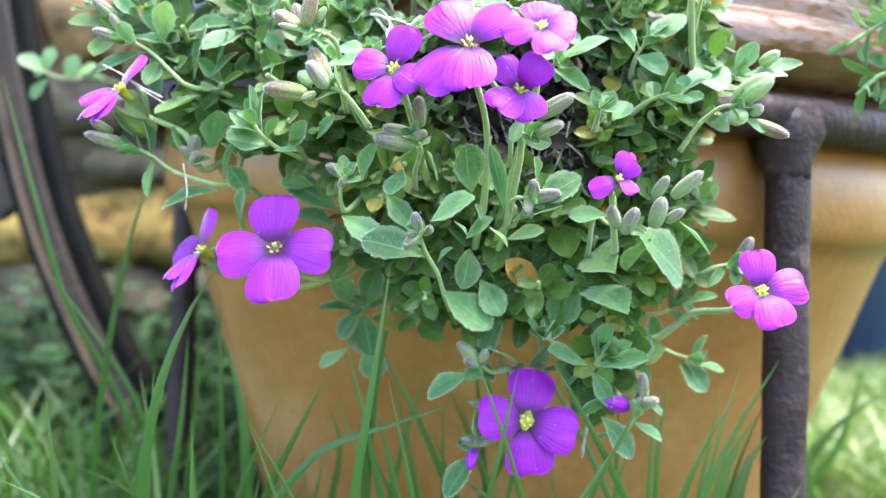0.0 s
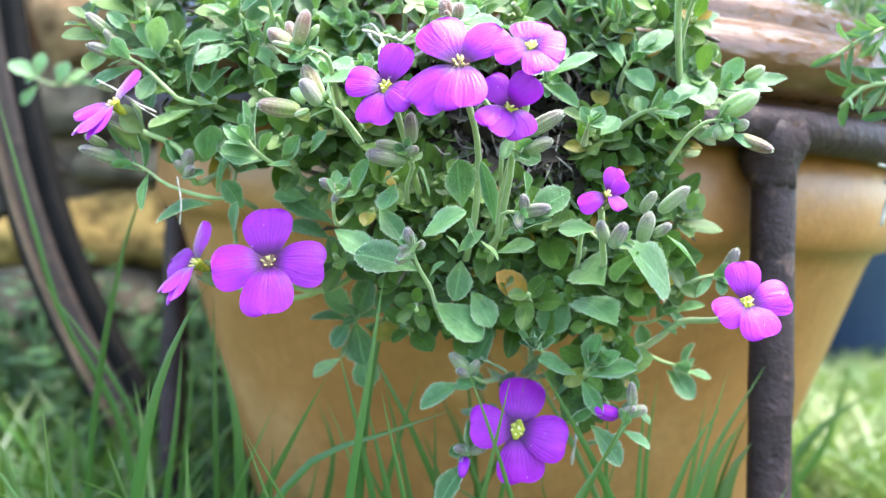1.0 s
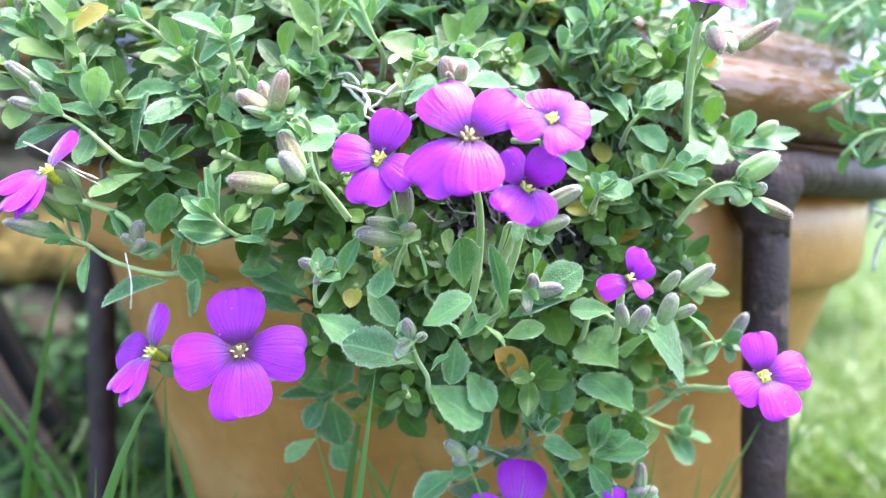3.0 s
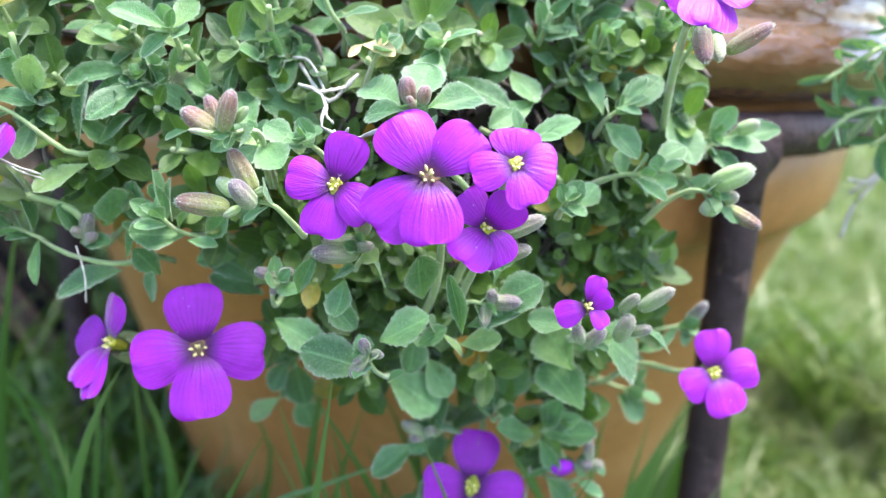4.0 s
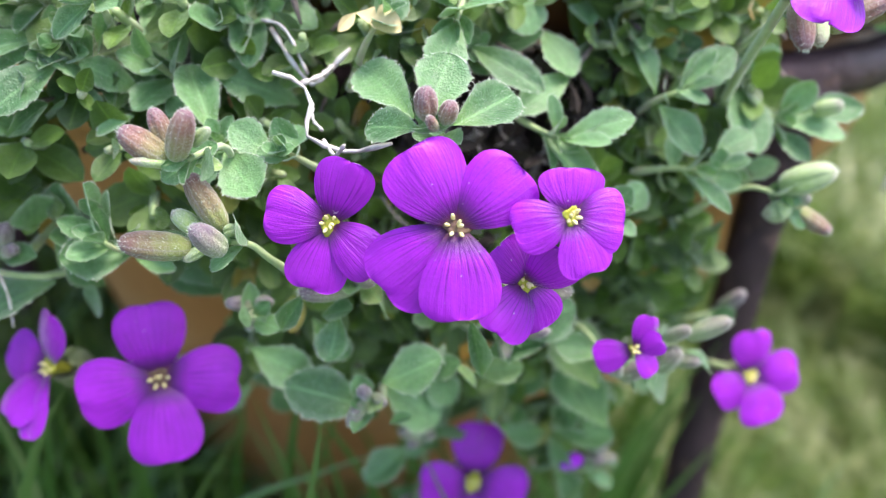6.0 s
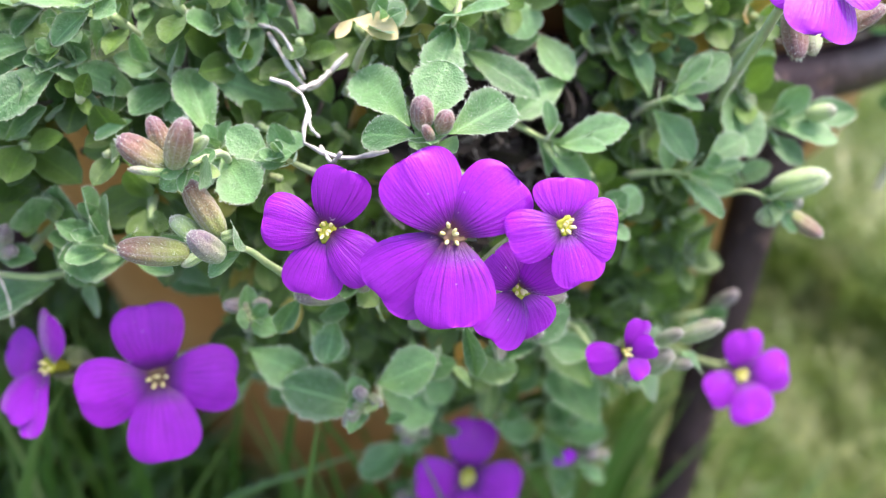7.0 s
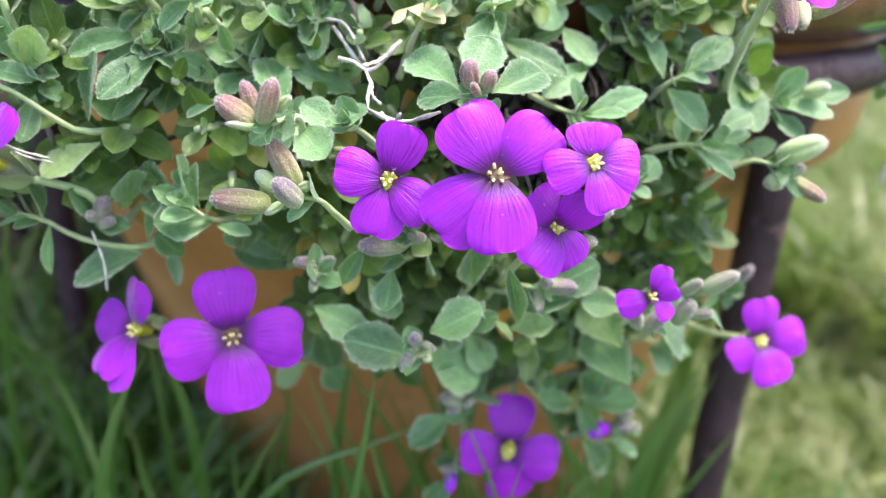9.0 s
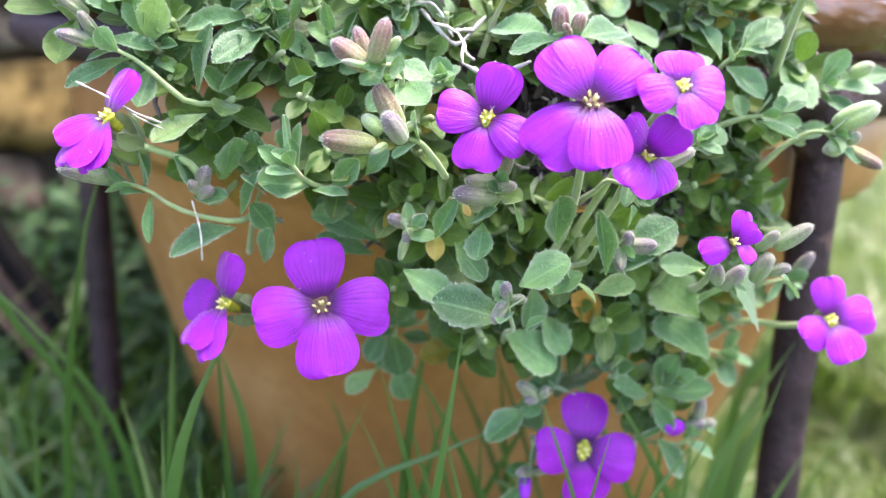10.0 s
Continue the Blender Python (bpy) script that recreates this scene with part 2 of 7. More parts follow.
def lip_material():
    m, nt, b = material("wet_glazed_lip", 0.1, 0.5)
    b.inputs["Coat Weight"].default_value, b.inputs["Coat Roughness"].default_value = 0.3, 0.04
    pos = coords(nt)
    n = nz(nt, 22, 5, 0.6, pos)
    base = ramp(nt, n, (0.3, (0.058, 0.023, 0.009)), (0.55, (0.1, 0.043, 0.017)), (0.75, (0.155, 0.073, 0.032)))
    speck = ramp(nt, nz(nt, 220, 3, 0.6, pos), (0.62, (0, 0, 0)), (0.72, (1, 1, 1)))
    base = blend(nt, calc(nt, "MULTIPLY", speck, 0.5), base, (0.05, 0.02, 0.01))
    nt.links.new(base, b.inputs["Base Color"])
    flat = nt.nodes.new("ShaderNodeMapping")
    flat.inputs["Scale"].default_value = (1.0, 1.0, 2.6)
    nt.links.new(pos, flat.inputs[0])
    ripple = nz(nt, 60, 3, 0.55, flat.outputs[0])
    nt.links.new(ramp(nt, nz(nt, 45, 4, 0.6, pos), (0.35, (0.03, 0.03, 0.03)), (0.7, (0.2, 0.2, 0.2))), b.inputs["Roughness"])
    bump(nt, b, calc(nt, "ADD", ripple, calc(nt, "MULTIPLY", n, 0.6)), 0.003, 0.4)
    return m


LIP = lip_material()
IRON = mottled("rusty_iron", (0.022, 0.012, 0.016), (0.05, 0.028, 0.034), 90, 0.55, 0.0024, (170, 0.6, 0.72, (0.12, 0.07, 0.06)), 0.32)
RUST = mottled("brown_iron", (0.022, 0.014, 0.012), (0.052, 0.034, 0.028), 45, 0.7, 0.0008, (140, 0.55, 0.75, (0.1, 0.06, 0.045)))
# paler than the brown iron: light along the bar's edge is in the colour
LIT_EDGE = mottled("lit_edge", (0.025, 0.018, 0.014), (0.1, 0.072, 0.05), 60, 0.7, 0.0006)
# near-black iron: shade on the bar's sides is put into the colour
SHADED_IRON = mottled("shaded_iron", (0.003, 0.003, 0.0035), (0.01, 0.009, 0.009), 60, 0.75, 0.0006, None, 0.1)
BLUE = mottled("blue_glaze", (0.028, 0.046, 0.1), (0.045, 0.07, 0.14), 12, 0.4, 0.001)
BLUE_FOOT = mottled("dark_foot", (0.01, 0.014, 0.02), (0.03, 0.035, 0.045), 30, 0.5)
MORTAR = mottled("wall_core", (0.06, 0.05, 0.04), (0.13, 0.11, 0.085), 40, 0.95, 0.004)


def stone_material(name, a, c, d):
    m, nt, b = material(name, 0.9, 0.25)
    geo = nt.nodes.new("ShaderNodeNewGeometry").outputs["Position"]
    r = nt.nodes.new("ShaderNodeObjectInfo").outputs["Random"]
    base = ramp(nt, r, (0.0, a), (0.5, c), (1.0, d))
    n = nz(nt, 60, 7, 0.7, geo)
    base = blend(nt, 0.9, base, ramp(nt, n, (0.34, (0.12, 0.1, 0.08)), (0.64, (0.8, 0.78, 0.75))), "OVERLAY")
    moss = ramp(nt, nz(nt, 18, 4, 0.6, geo), (0.58, (0, 0, 0)), (0.72, (1, 1, 1)))
    base = blend(nt, calc(nt, "MULTIPLY", moss, 0.4), base, (0.1, 0.1, 0.035))
    nt.links.new(base, b.inputs["Base Color"])
    bump(nt, b, calc(nt, "ADD", n, calc(nt, "MULTIPLY", nz(nt, 260, 3, 0.6, geo), 0.4)), 0.004, 0.8)
    return m


OCHRE = stone_material("ochre_stone", (0.27, 0.18, 0.06), (0.35, 0.24, 0.09), (0.31, 0.2, 0.08))
TAN = stone_material("tan_stone", (0.36, 0.22, 0.12), (0.42, 0.27, 0.15), (0.3, 0.2, 0.12))
GREY = stone_material("grey_stone", (0.095, 0.082, 0.062), (0.14, 0.12, 0.085), (0.11, 0.085, 0.075))


def grass_material(name, a, c, d, rand="Island", patchy=0.0):
    m, nt, b = material(name, 0.36, 0.5)
    r = nt.nodes.new("ShaderNodeNewGeometry").outputs["Random Per Island"]
    if rand == "Object":
        r = nt.nodes.new("ShaderNodeObjectInfo").outputs["Random"]
    u, v = uv_axes(nt)
    base = ramp(nt, r, (0.0, a), (0.7, c), (0.92, c), (1.0, d))
    if patchy:
        geo = nt.nodes.new("ShaderNodeNewGeometry").outputs["Position"]
        bare = ramp(nt, nz(nt, 26, 3, 0.55, geo), (0.47, (0, 0, 0)), (0.6, (1, 1, 1)))
        base = blend(nt, calc(nt, "MULTIPLY", bare, patchy), base, (0.34, 0.34, 0.17))
        lush = ramp(nt, nz(nt, 17, 3, 0.55, geo), (0.36, (1, 1, 1)), (0.48, (0, 0, 0)))
        base = blend(nt, calc(nt, "MULTIPLY", lush, patchy), base, (0.03, 0.085, 0.015))
    base = blend(nt, ramp(nt, v, (0.8, (0, 0, 0)), (1.0, (0.5, 0.5, 0.5))), base, d)
    line = ramp(nt, nz(nt, 14.0, 1, 0.5, u, "1D"), (0.4, (0.4, 0.4, 0.4)), (0.6, (0.6, 0.6, 0.6)))
    base = blend(nt, 0.5, base, line, "OVERLAY")
    nt.links.new(base, b.inputs["Base Color"])
    thin(m, nt, b, blend(nt, 0.5, base, (0.3, 0.5, 0.04)), 0.3)
    return m


GRASS = grass_material("grass", (0.016, 0.056, 0.012), (0.06, 0.145, 0.028), (0.2, 0.22, 0.09))
BLADE = grass_material("tall_blade", (0.013, 0.05, 0.008), (0.04, 0.12, 0.022), (0.16, 0.23, 0.08), "Object")
LAWN = grass_material("lawn", (0.06, 0.118, 0.024), (0.148, 0.212, 0.056), (0.33, 0.32, 0.17), patchy=0.6)


def earth_material():
    m, nt, b = material("turf", 0.95, 0.2)
    pos = coords(nt)
    base = ramp(nt, nz(nt, 30, 6, 0.65, pos), (0.3, (0.035, 0.06, 0.018)), (0.55, (0.085, 0.12, 0.043)), (0.75, (0.18, 0.175, 0.09)))
    base = blend(nt, 0.6, base, ramp(nt, nz(nt, 2.2, 4, 0.6, pos), (0.35, (0.35, 0.4, 0.3)), (0.65, (0.62, 0.6, 0.5))), "OVERLAY")
    nt.links.new(base, b.inputs["Base Color"])
    bump(nt, b, nz(nt, 160, 4, 0.6, pos), 0.006, 0.8)
    return m


TURF = earth_material()


# ---- mesh helpers ----
def mesh_of(name, verts, faces, mat, uvs=None, smooth=True):
    me = bpy.data.meshes.new(name)
    me.from_pydata([tuple(v) for v in verts], [], faces)
    me.materials.append(mat)
    if uvs is not None:
        layer = me.uv_layers.new(name="UVMap")
        idx = np.empty(len(me.loops), dtype=np.int32)
        me.loops.foreach_get("vertex_index", idx)
        layer.data.foreach_set("uv", np.asarray(uvs, dtype=np.float32)[idx].ravel())
    if smooth:
        me.polygons.foreach_set("use_smooth", [True] * len(me.polygons))
    me.update()
    return me


def downy(me):
    """Gives the hairs of a mesh, its only triangles, the white down."""
    me.materials.append(DOWN)
    for p in me.polygons:
        p.material_index = 1 if p.loop_total == 3 else 0
    return me


def child(name, me, parent, m=None, label=""):
    ob = new(name, me)
    if parent is not None:
        ob.parent = parent
    if m is not None:
        ob.matrix_basis = m
    return tagged(ob, label)


def part(name, bm, mat, parent, label=""):
    me = bpy.data.meshes.new(name)
    bm.to_mesh(me)
    bm.free()
    me.materials.append(mat)
    me.polygons.foreach_set("use_smooth", [True] * len(me.polygons))
    return child(name, me, parent, None, label)


def lathe(profile, n=96, wobble=0.0):
    """Verts and faces of a turned form from (radius, height) pairs."""
    vs, fs = [], []
    for j, (r, z) in enumerate(profile):
        for i in range(n):
            a = 2 * math.pi * i / n
            k = 1 + wobble * noise.noise((math.cos(a) * 2, math.sin(a) * 2, z * 30))
            vs.append((r * k * math.cos(a), r * k * math.sin(a), z))
    for j in range(len(profile) - 1):
        for i in range(n):
            fs.append((j * n + i, j * n + (i + 1) % n, (j + 1) * n + (i + 1) % n, (j + 1) * n + i))
    return vs, fs


def smooth_path(points, n):
    """n + 1 points along a smooth line through points, evenly spread, with no overshoot where they crowd."""
    p = [Vector(q) for q in points]
    if len(p) < 3:
        return [p[0].lerp(p[-1], i / n) for i in range(n + 1)]
    at = [0.0]
    for a, b in zip(p, p[1:]):
        at.append(at[-1] + max(1e-6, (b - a).length))
    slope = []
    for i in range(len(p)):
        lo, hi = max(0, i - 1), min(len(p) - 1, i + 1)
        if 0 < i < len(p) - 1:
            h0, h1 = at[i] - at[i - 1], at[i + 1] - at[i]
            slope.append(((p[i] - p[i - 1]) / h0 * h1 + (p[i + 1] - p[i]) / h1 * h0) / (h0 + h1))
        else:
            slope.append((p[hi] - p[lo]) / (at[hi] - at[lo]))
    out, k = [], 0
    for i in range(n + 1):
        t = at[-1] * i / n
        while k < len(p) - 2 and t > at[k + 1]:
            k += 1
        h = at[k + 1] - at[k]
        u = (t - at[k]) / h
        out.append(p[k] * (2 * u ** 3 - 3 * u ** 2 + 1) + slope[k] * h * (u ** 3 - 2 * u ** 2 + u) + p[k + 1] * (3 * u ** 2 - 2 * u ** 3) + slope[k + 1] * h * (u ** 3 - u ** 2))
    return out


def tube(path, radii, sides=8, rough=0.0, closed=False):
    vs, fs = [], []
    n = len(path)
    up = Vector((0.3, 0.2, 1)).normalized()
    for i, p in enumerate(path):
        d = (path[(i + 1) % n if closed else min(i + 1, n - 1)] - path[(i - 1) if closed else max(i - 1, 0)]).normalized()
        if abs(d.dot(up)) > 0.95:
            up = Vector((1, 0.1, 0)).normalized()
        s = d.cross(up).normalized()
        u = s.cross(d)
        r = radii[i] if hasattr(radii, "__len__") else radii
        for k in range(sides):
            a = 2 * math.pi * k / sides
            q = s * math.cos(a) + u * math.sin(a)
            rr = r * (1 + rough * noise.noise(p * 120 + q * 3))
            vs.append(p + q * rr)
    for i in range(n if closed else n - 1):
        j = (i + 1) % n
        for k in range(sides):
            l = (k + 1) % sides
            fs.append((i * sides + k, i * sides + l, j * sides + l, j * sides + k))
    if not closed:
        fs.append(tuple(range(sides))[::-1])
        fs.append(tuple((n - 1) * sides + k for k in range(sides)))
    return vs, fs


class Heap:
    """Gathers many small pieces into one mesh."""

    def __init__(self):
        self.v, self.f, self.uv = [], [], []

    def add(self, v, f, uv=None):
        k = len(self.v)
        self.v.extend(v)
        self.f.extend([tuple(i + k for i in q) for q in f])
        self.uv.extend(uv if uv is not None else [(0.5, 0.5)] * len(v))

    def mesh(self, name, mat):
        return mesh_of(name, self.v, self.f, mat, self.uv)


def frame_from(z, x_hint):
    """Rotation whose z axis is z and whose x axis lies nearest x_hint."""
    z = Vector(z).normalized()
    x = Vector(x_hint)
    x = x - z * x.dot(z)
    if x.length < 1e-6:
        x = z.orthogonal()
    x.normalize()
    y = z.cross(x)
    return Matrix((x, y, z)).transposed().to_4x4()


rng = random.Random(7)


def rand(a, b):
    return a + (b - a) * rng.random()


# ---- ground and wall ----
def ground_height(x, y):
    bank = 0.03 * max(0.0, min(1.0, (-0.02 - x) / 0.12)) * max(0.0, min(1.0, (y - 0.15) / 0.2))
    return bank + 0.006 * noise.noise((x * 5, y * 5, 0))


def ground():
    xs = sorted(set([round(-0.8 + 0.04 * i, 3) for i in range(61)] + [s * v for v in (2.5, 4, 8, 20, 60, 200, 700, 2000) for s in (-1, 1)]))
    ys = sorted(set([round(-0.4 + 0.04 * i, 3) for i in range(61)] + [s * v for v in (3, 5, 9, 20, 60, 200, 700, 2000) for s in (-1, 1)]))
    vs = [(x, y, ground_height(x, y)) for y in ys for x in xs]
    w = len(xs)
    fs = [(j * w + i, j * w + i + 1, (j + 1) * w + i + 1, (j + 1) * w + i) for j in range(len(ys) - 1) for i in range(w - 1)]
    return tagged(child("ground", mesh_of("ground", vs, fs, TURF), None), "uneven garden turf under short grass", "ground", kind="structure")


ground()


def block(sx, sy, sz, seed, rough=0.12, cuts=4):
    """A worn stone block of that size, centred."""
    bm = bmesh.new()
    bmesh.ops.create_cube(bm, size=1)
    bmesh.ops.subdivide_edges(bm, edges=bm.edges[:], cuts=cuts, use_grid_fill=True)
    for v in bm.verts:
        p = v.co.copy()
        q = Vector([math.copysign(abs(2 * c) ** 1.0, c) for c in p])
        r = max(0, q.length - 1.25)
        v.co = p * (1 - 0.22 * r)
        v.co.x *= sx
        v.co.y *= sy
        v.co.z *= sz
        v.co += noise.noise_vector(v.co * 40 + Vector((seed * 3.1, seed, 0))) * rough * min(sx, sz)
    me = bpy.data.meshes.new("stone")
    bm.to_mesh(me)
    bm.free()
    me.polygons.foreach_set("use_smooth", [True] * len(me.polygons))
    return me


WALL_Y = 0.45


def wall():
    core = bmesh.new()
    bmesh.ops.create_cube(core, size=1, matrix=Matrix.Translation((-0.69, WALL_Y + 0.12, 0.22)) @ Matrix.Diagonal((1.5, 0.2, 0.44, 1)))
    core_ob = tagged(part("wall_north", core, MORTAR, None), "low dry-stone garden wall of ochre and grey sandstone", "wall", kind="structure")
    r2 = random.Random(3)
    courses = [(0.0, 0.05, GREY), (0.05, 0.045, GREY), (0.095, 0.035, GREY), (0.13, 0.035, GREY), (0.165, 0.045, OCHRE), (0.21, 0.026, GREY), (0.236, 0.04, GREY), (0.276, 0.05, TAN), (0.326, 0.04, TAN), (0.366, 0.04, GREY), (0.406, 0.05, TAN)]
    for z, h, mat in courses:
        x = -1.4 + r2.random() * 0.05
        while x < 0.06:
            w = r2.uniform(0.08, 0.17)
            me = block(w - 0.006, 0.1, h - 0.005, r2.random() * 50, 0.26, 6)
            me.materials.append(mat if r2.random() < 0.85 else GREY)
            child("stone", me, core_ob, pose(x + w / 2, WALL_Y + 0.05 + r2.uniform(-0.008, 0.006), z + h / 2, 0, r2.uniform(-1, 1), r2.uniform(-1.5, 1.5)))
            x += w


wall()

# ---- pot in its iron stand ----
POT_X, POT_Y, RING_Z = 0.029, 0.303, 0.2205
TILTED = Matrix.Translation((POT_X, POT_Y, RING_Z)) @ Matrix.Rotation(radians(1.1), 4, "X") @ Matrix.Rotation(radians(3.6), 4, "Y")


def flower_pot():
    pot = new("flower_pot")
    pot.matrix_basis = TILTED
    tagged(pot, "honey-brown glazed clay flower pot hanging in an iron ring stand", "flower pot")
    outer = [(0.0, -0.209), (0.066, -0.209), (0.070, -0.206), (0.0725, -0.198), (0.1225, -0.036), (0.1245, -0.0315), (0.1275, -0.0305), (0.1298, -0.028), (0.1308, -0.024), (0.1315, 0.003)]
    inner = [(0.117, 0.003), (0.113, -0.03), (0.066, -0.195), (0.0, -0.195)]
    v, f = lathe(outer + inner, 128, 0.004)
    child("body", mesh_of("body", v, f, POT), pot, Matrix.Translation((0.0035, 0.002, 0)))
    lip = [(0.1205, 0.0035), (0.1335, 0.004), (0.1385, 0.006), (0.141, 0.0095), (0.1415, 0.0135), (0.1402, 0.017), (0.1372, 0.0195), (0.1352, 0.0205), (0.1345, 0.0215), (0.1348, 0.0232), (0.1338, 0.0262), (0.1308, 0.0292), (0.1260, 0.0312), (0.1200, 0.0318), (0.1165, 0.0305), (0.1150, 0.027), (0.1150, 0.0035), (0.1205, 0.0035)]
    v, f = lathe(lip, 128, 0.006)
    child("lip", mesh_of("lip", v, f, LIP), pot, None, "thick wet-looking brown glazed lip")
    return pot


flower_pot()
v, f = lathe([(0.0, 0.028), (0.04, 0.027), (0.08, 0.025), (0.105, 0.022), (0.1145, 0.019), (0.112, -0.03), (0.0, -0.03)], 64, 0.03)
soil = child("soil", mesh_of("soil", v, f, SOIL), None, TILTED)
tagged(soil, "dark crumbly potting soil filling the clay pot", "soil")


def stand():
    st = new("plant_stand")
    st.matrix_basis = Matrix.Translation((POT_X, POT_Y, 0))
    tagged(st, "rusty wrought-iron plant stand with a ring and round legs", "plant stand")
    inv = st.matrix_basis.inverted()
    ring = [inv @ TILTED @ Vector((0.1365 * math.cos(a), 0.1365 * math.sin(a), -0.002)) for a in [2 * math.pi * i / 120 for i in range(120)]]
    v, f = tube(ring, 0.0049, 14, 0.12, closed=True)
    child("ring", mesh_of("ring", v, f, IRON), st)
    for a in (-69.5, 181, 62):
        rr = 0.1365 if a < 180 else 0.1255
        p = inv @ TILTED @ Vector((rr * math.cos(radians(a)), rr * math.sin(radians(a)), -0.002))
        foot = Vector((p.x * (1.09 if a >= 180 else 1.0), p.y, -0.02))
        path = [foot.lerp(p, i / 24) for i in range(25)]
        v, f = tube(path, [0.0048] * 25, 16, 0.1)
        child("leg", mesh_of("leg", v, f, IRON), st)
        joint = [p + Vector((0, 0, -0.014 + 0.0165 * i / 8)) for i in range(9)]
        v, f = tube(joint, [0.0045, 0.0051, 0.0056, 0.0061, 0.0066, 0.0068, 0.0064, 0.0056, 0.0035], 16, 0.3)
        child("weld", mesh_of("weld", v, f, IRON), st, None, "lumpy welded joint")


stand()

# ---- old iron frame by the wall, blue pot on the lawn ----
def strap(path, width, thick, y_off=0.0):
    """A flat bar that follows a line in an upright plane; y_off sets it forward or back."""
    vs, fs = [], []
    for i, p in enumerate(path):
        d = (path[min(i + 1, len(path) - 1)] - path[max(i - 1, 0)]).normalized()
        s = Vector((d.z, 0, -d.x)).normalized()
        bev = min(width, thick) * 0.22
        for a, b in ((-1, -1), (1, -1), (1, 1), (-1, 1)):
            c = p + Vector((0, y_off, 0))
            w, t = width / 2, thick / 2
            vs.append(c + s * a * (w - bev) + Vector((0, b * t, 0)))
            vs.append(c + s * a * w + Vector((0, b * (t - bev), 0)))
    order = [0, 2, 3, 5, 4, 6, 7, 1]
    n = 8
    for i in range(len(path) - 1):
        for k in range(n):
            a, b = order[k], order[(k + 1) % n]
            fs.append((i * n + a, i * n + b, (i + 1) * n + b, (i + 1) * n + a))
    fs.append(tuple(order)[::-1])
    fs.append(tuple((len(path) - 1) * n + o for o in order))
    return vs, fs


def iron_frame():
    fr = new("iron_garden_frame")
    fr.matrix_basis = Matrix.Translation((-0.117, 0.38, 0.02))
    tagged(fr, "curved rusty cast-iron bench frame leaning by the stone wall", "iron frame")
    o = Vector((0.11, -0.38, -0.02))
    line = [(-0.204, 0.38, 0.36), (-0.2015, 0.38, 0.297), (-0.193, 0.38, 0.242), (-0.18, 0.38, 0.188), (-0.158, 0.38, 0.133), (-0.144, 0.38, 0.106), (-0.11, 0.38, 0.05), (-0.09, 0.38, 0.012)]
    path = [p + o for p in smooth_path(line, 40)]
    v, f = strap(path, 0.0118, 0.006, -0.008)
    child("face_bar", mesh_of("face_bar", v, f, RUST, smooth=False), fr, None, "rust-brown flat face bar")
    # side flanges set back from the face, their shade painted in near-black
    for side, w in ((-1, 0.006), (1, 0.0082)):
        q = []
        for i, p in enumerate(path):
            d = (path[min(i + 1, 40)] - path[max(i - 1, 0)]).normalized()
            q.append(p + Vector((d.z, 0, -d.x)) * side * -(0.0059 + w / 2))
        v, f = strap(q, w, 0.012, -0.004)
        child("flange", mesh_of("flange", v, f, SHADED_IRON, smooth=False), fr, None, "side flange coloured near-black for its shade")
        if side < 0:
            # thin pale bead that paints the lit outer edge
            edge = [p + (p - path[i]).normalized() * -(w / 2 + 0.0004) for i, p in enumerate(q)]
            v, f = strap(edge, 0.0022, 0.016, -0.006)
            child("edge_bead", mesh_of("edge_bead", v, f, LIT_EDGE, smooth=False), fr, None, "pale rusty edge, coloured as if lit")
    arm = [p + o for p in smooth_path([(-0.27, 0.38, 0.232), (-0.235, 0.38, 0.226), (-0.212, 0.38, 0.214), (-0.197, 0.38, 0.196)], 16)]
    v, f = strap(arm, 0.02, 0.01, -0.004)
    child("arm", mesh_of("arm", v, f, RUST, smooth=False), fr)


iron_frame()


def blue_pot():
    p = new("blue_pot")
    p.matrix_basis = Matrix.Translation((0.535, 1.1, 0.002)) @ Matrix.Scale(1.22, 4)
    tagged(p, "slate-blue glazed bowl-shaped garden pot standing on the lawn", "garden pot")
    prof = [(0, 0.004), (0.082, 0.004), (0.09, 0.012), (0.096, 0.024), (0.119, 0.07), (0.144, 0.12), (0.17, 0.18), (0.178, 0.186), (0.18, 0.196), (0.175, 0.203), (0.165, 0.2), (0.158, 0.17), (0.09, 0.03), (0, 0.026)]
    v, f = lathe(prof, 64)
    child("body", mesh_of("body", v, f, BLUE), p)
    v, f = lathe([(0, 0), (0.08, 0), (0.087, 0.004), (0.0885, 0.0115), (0.083, 0.0125), (0, 0.0125)], 48)
    child("foot", mesh_of("foot", v, f, BLUE_FOOT), p, None, "dark unglazed foot")
    v, f = lathe([(0, 0.185), (0.08, 0.183), (0.1585, 0.179), (0.15, 0.16), (0, 0.16)], 32, 0.05)
    child("fill", mesh_of("fill", v, f, SOIL), p)


blue_pot()


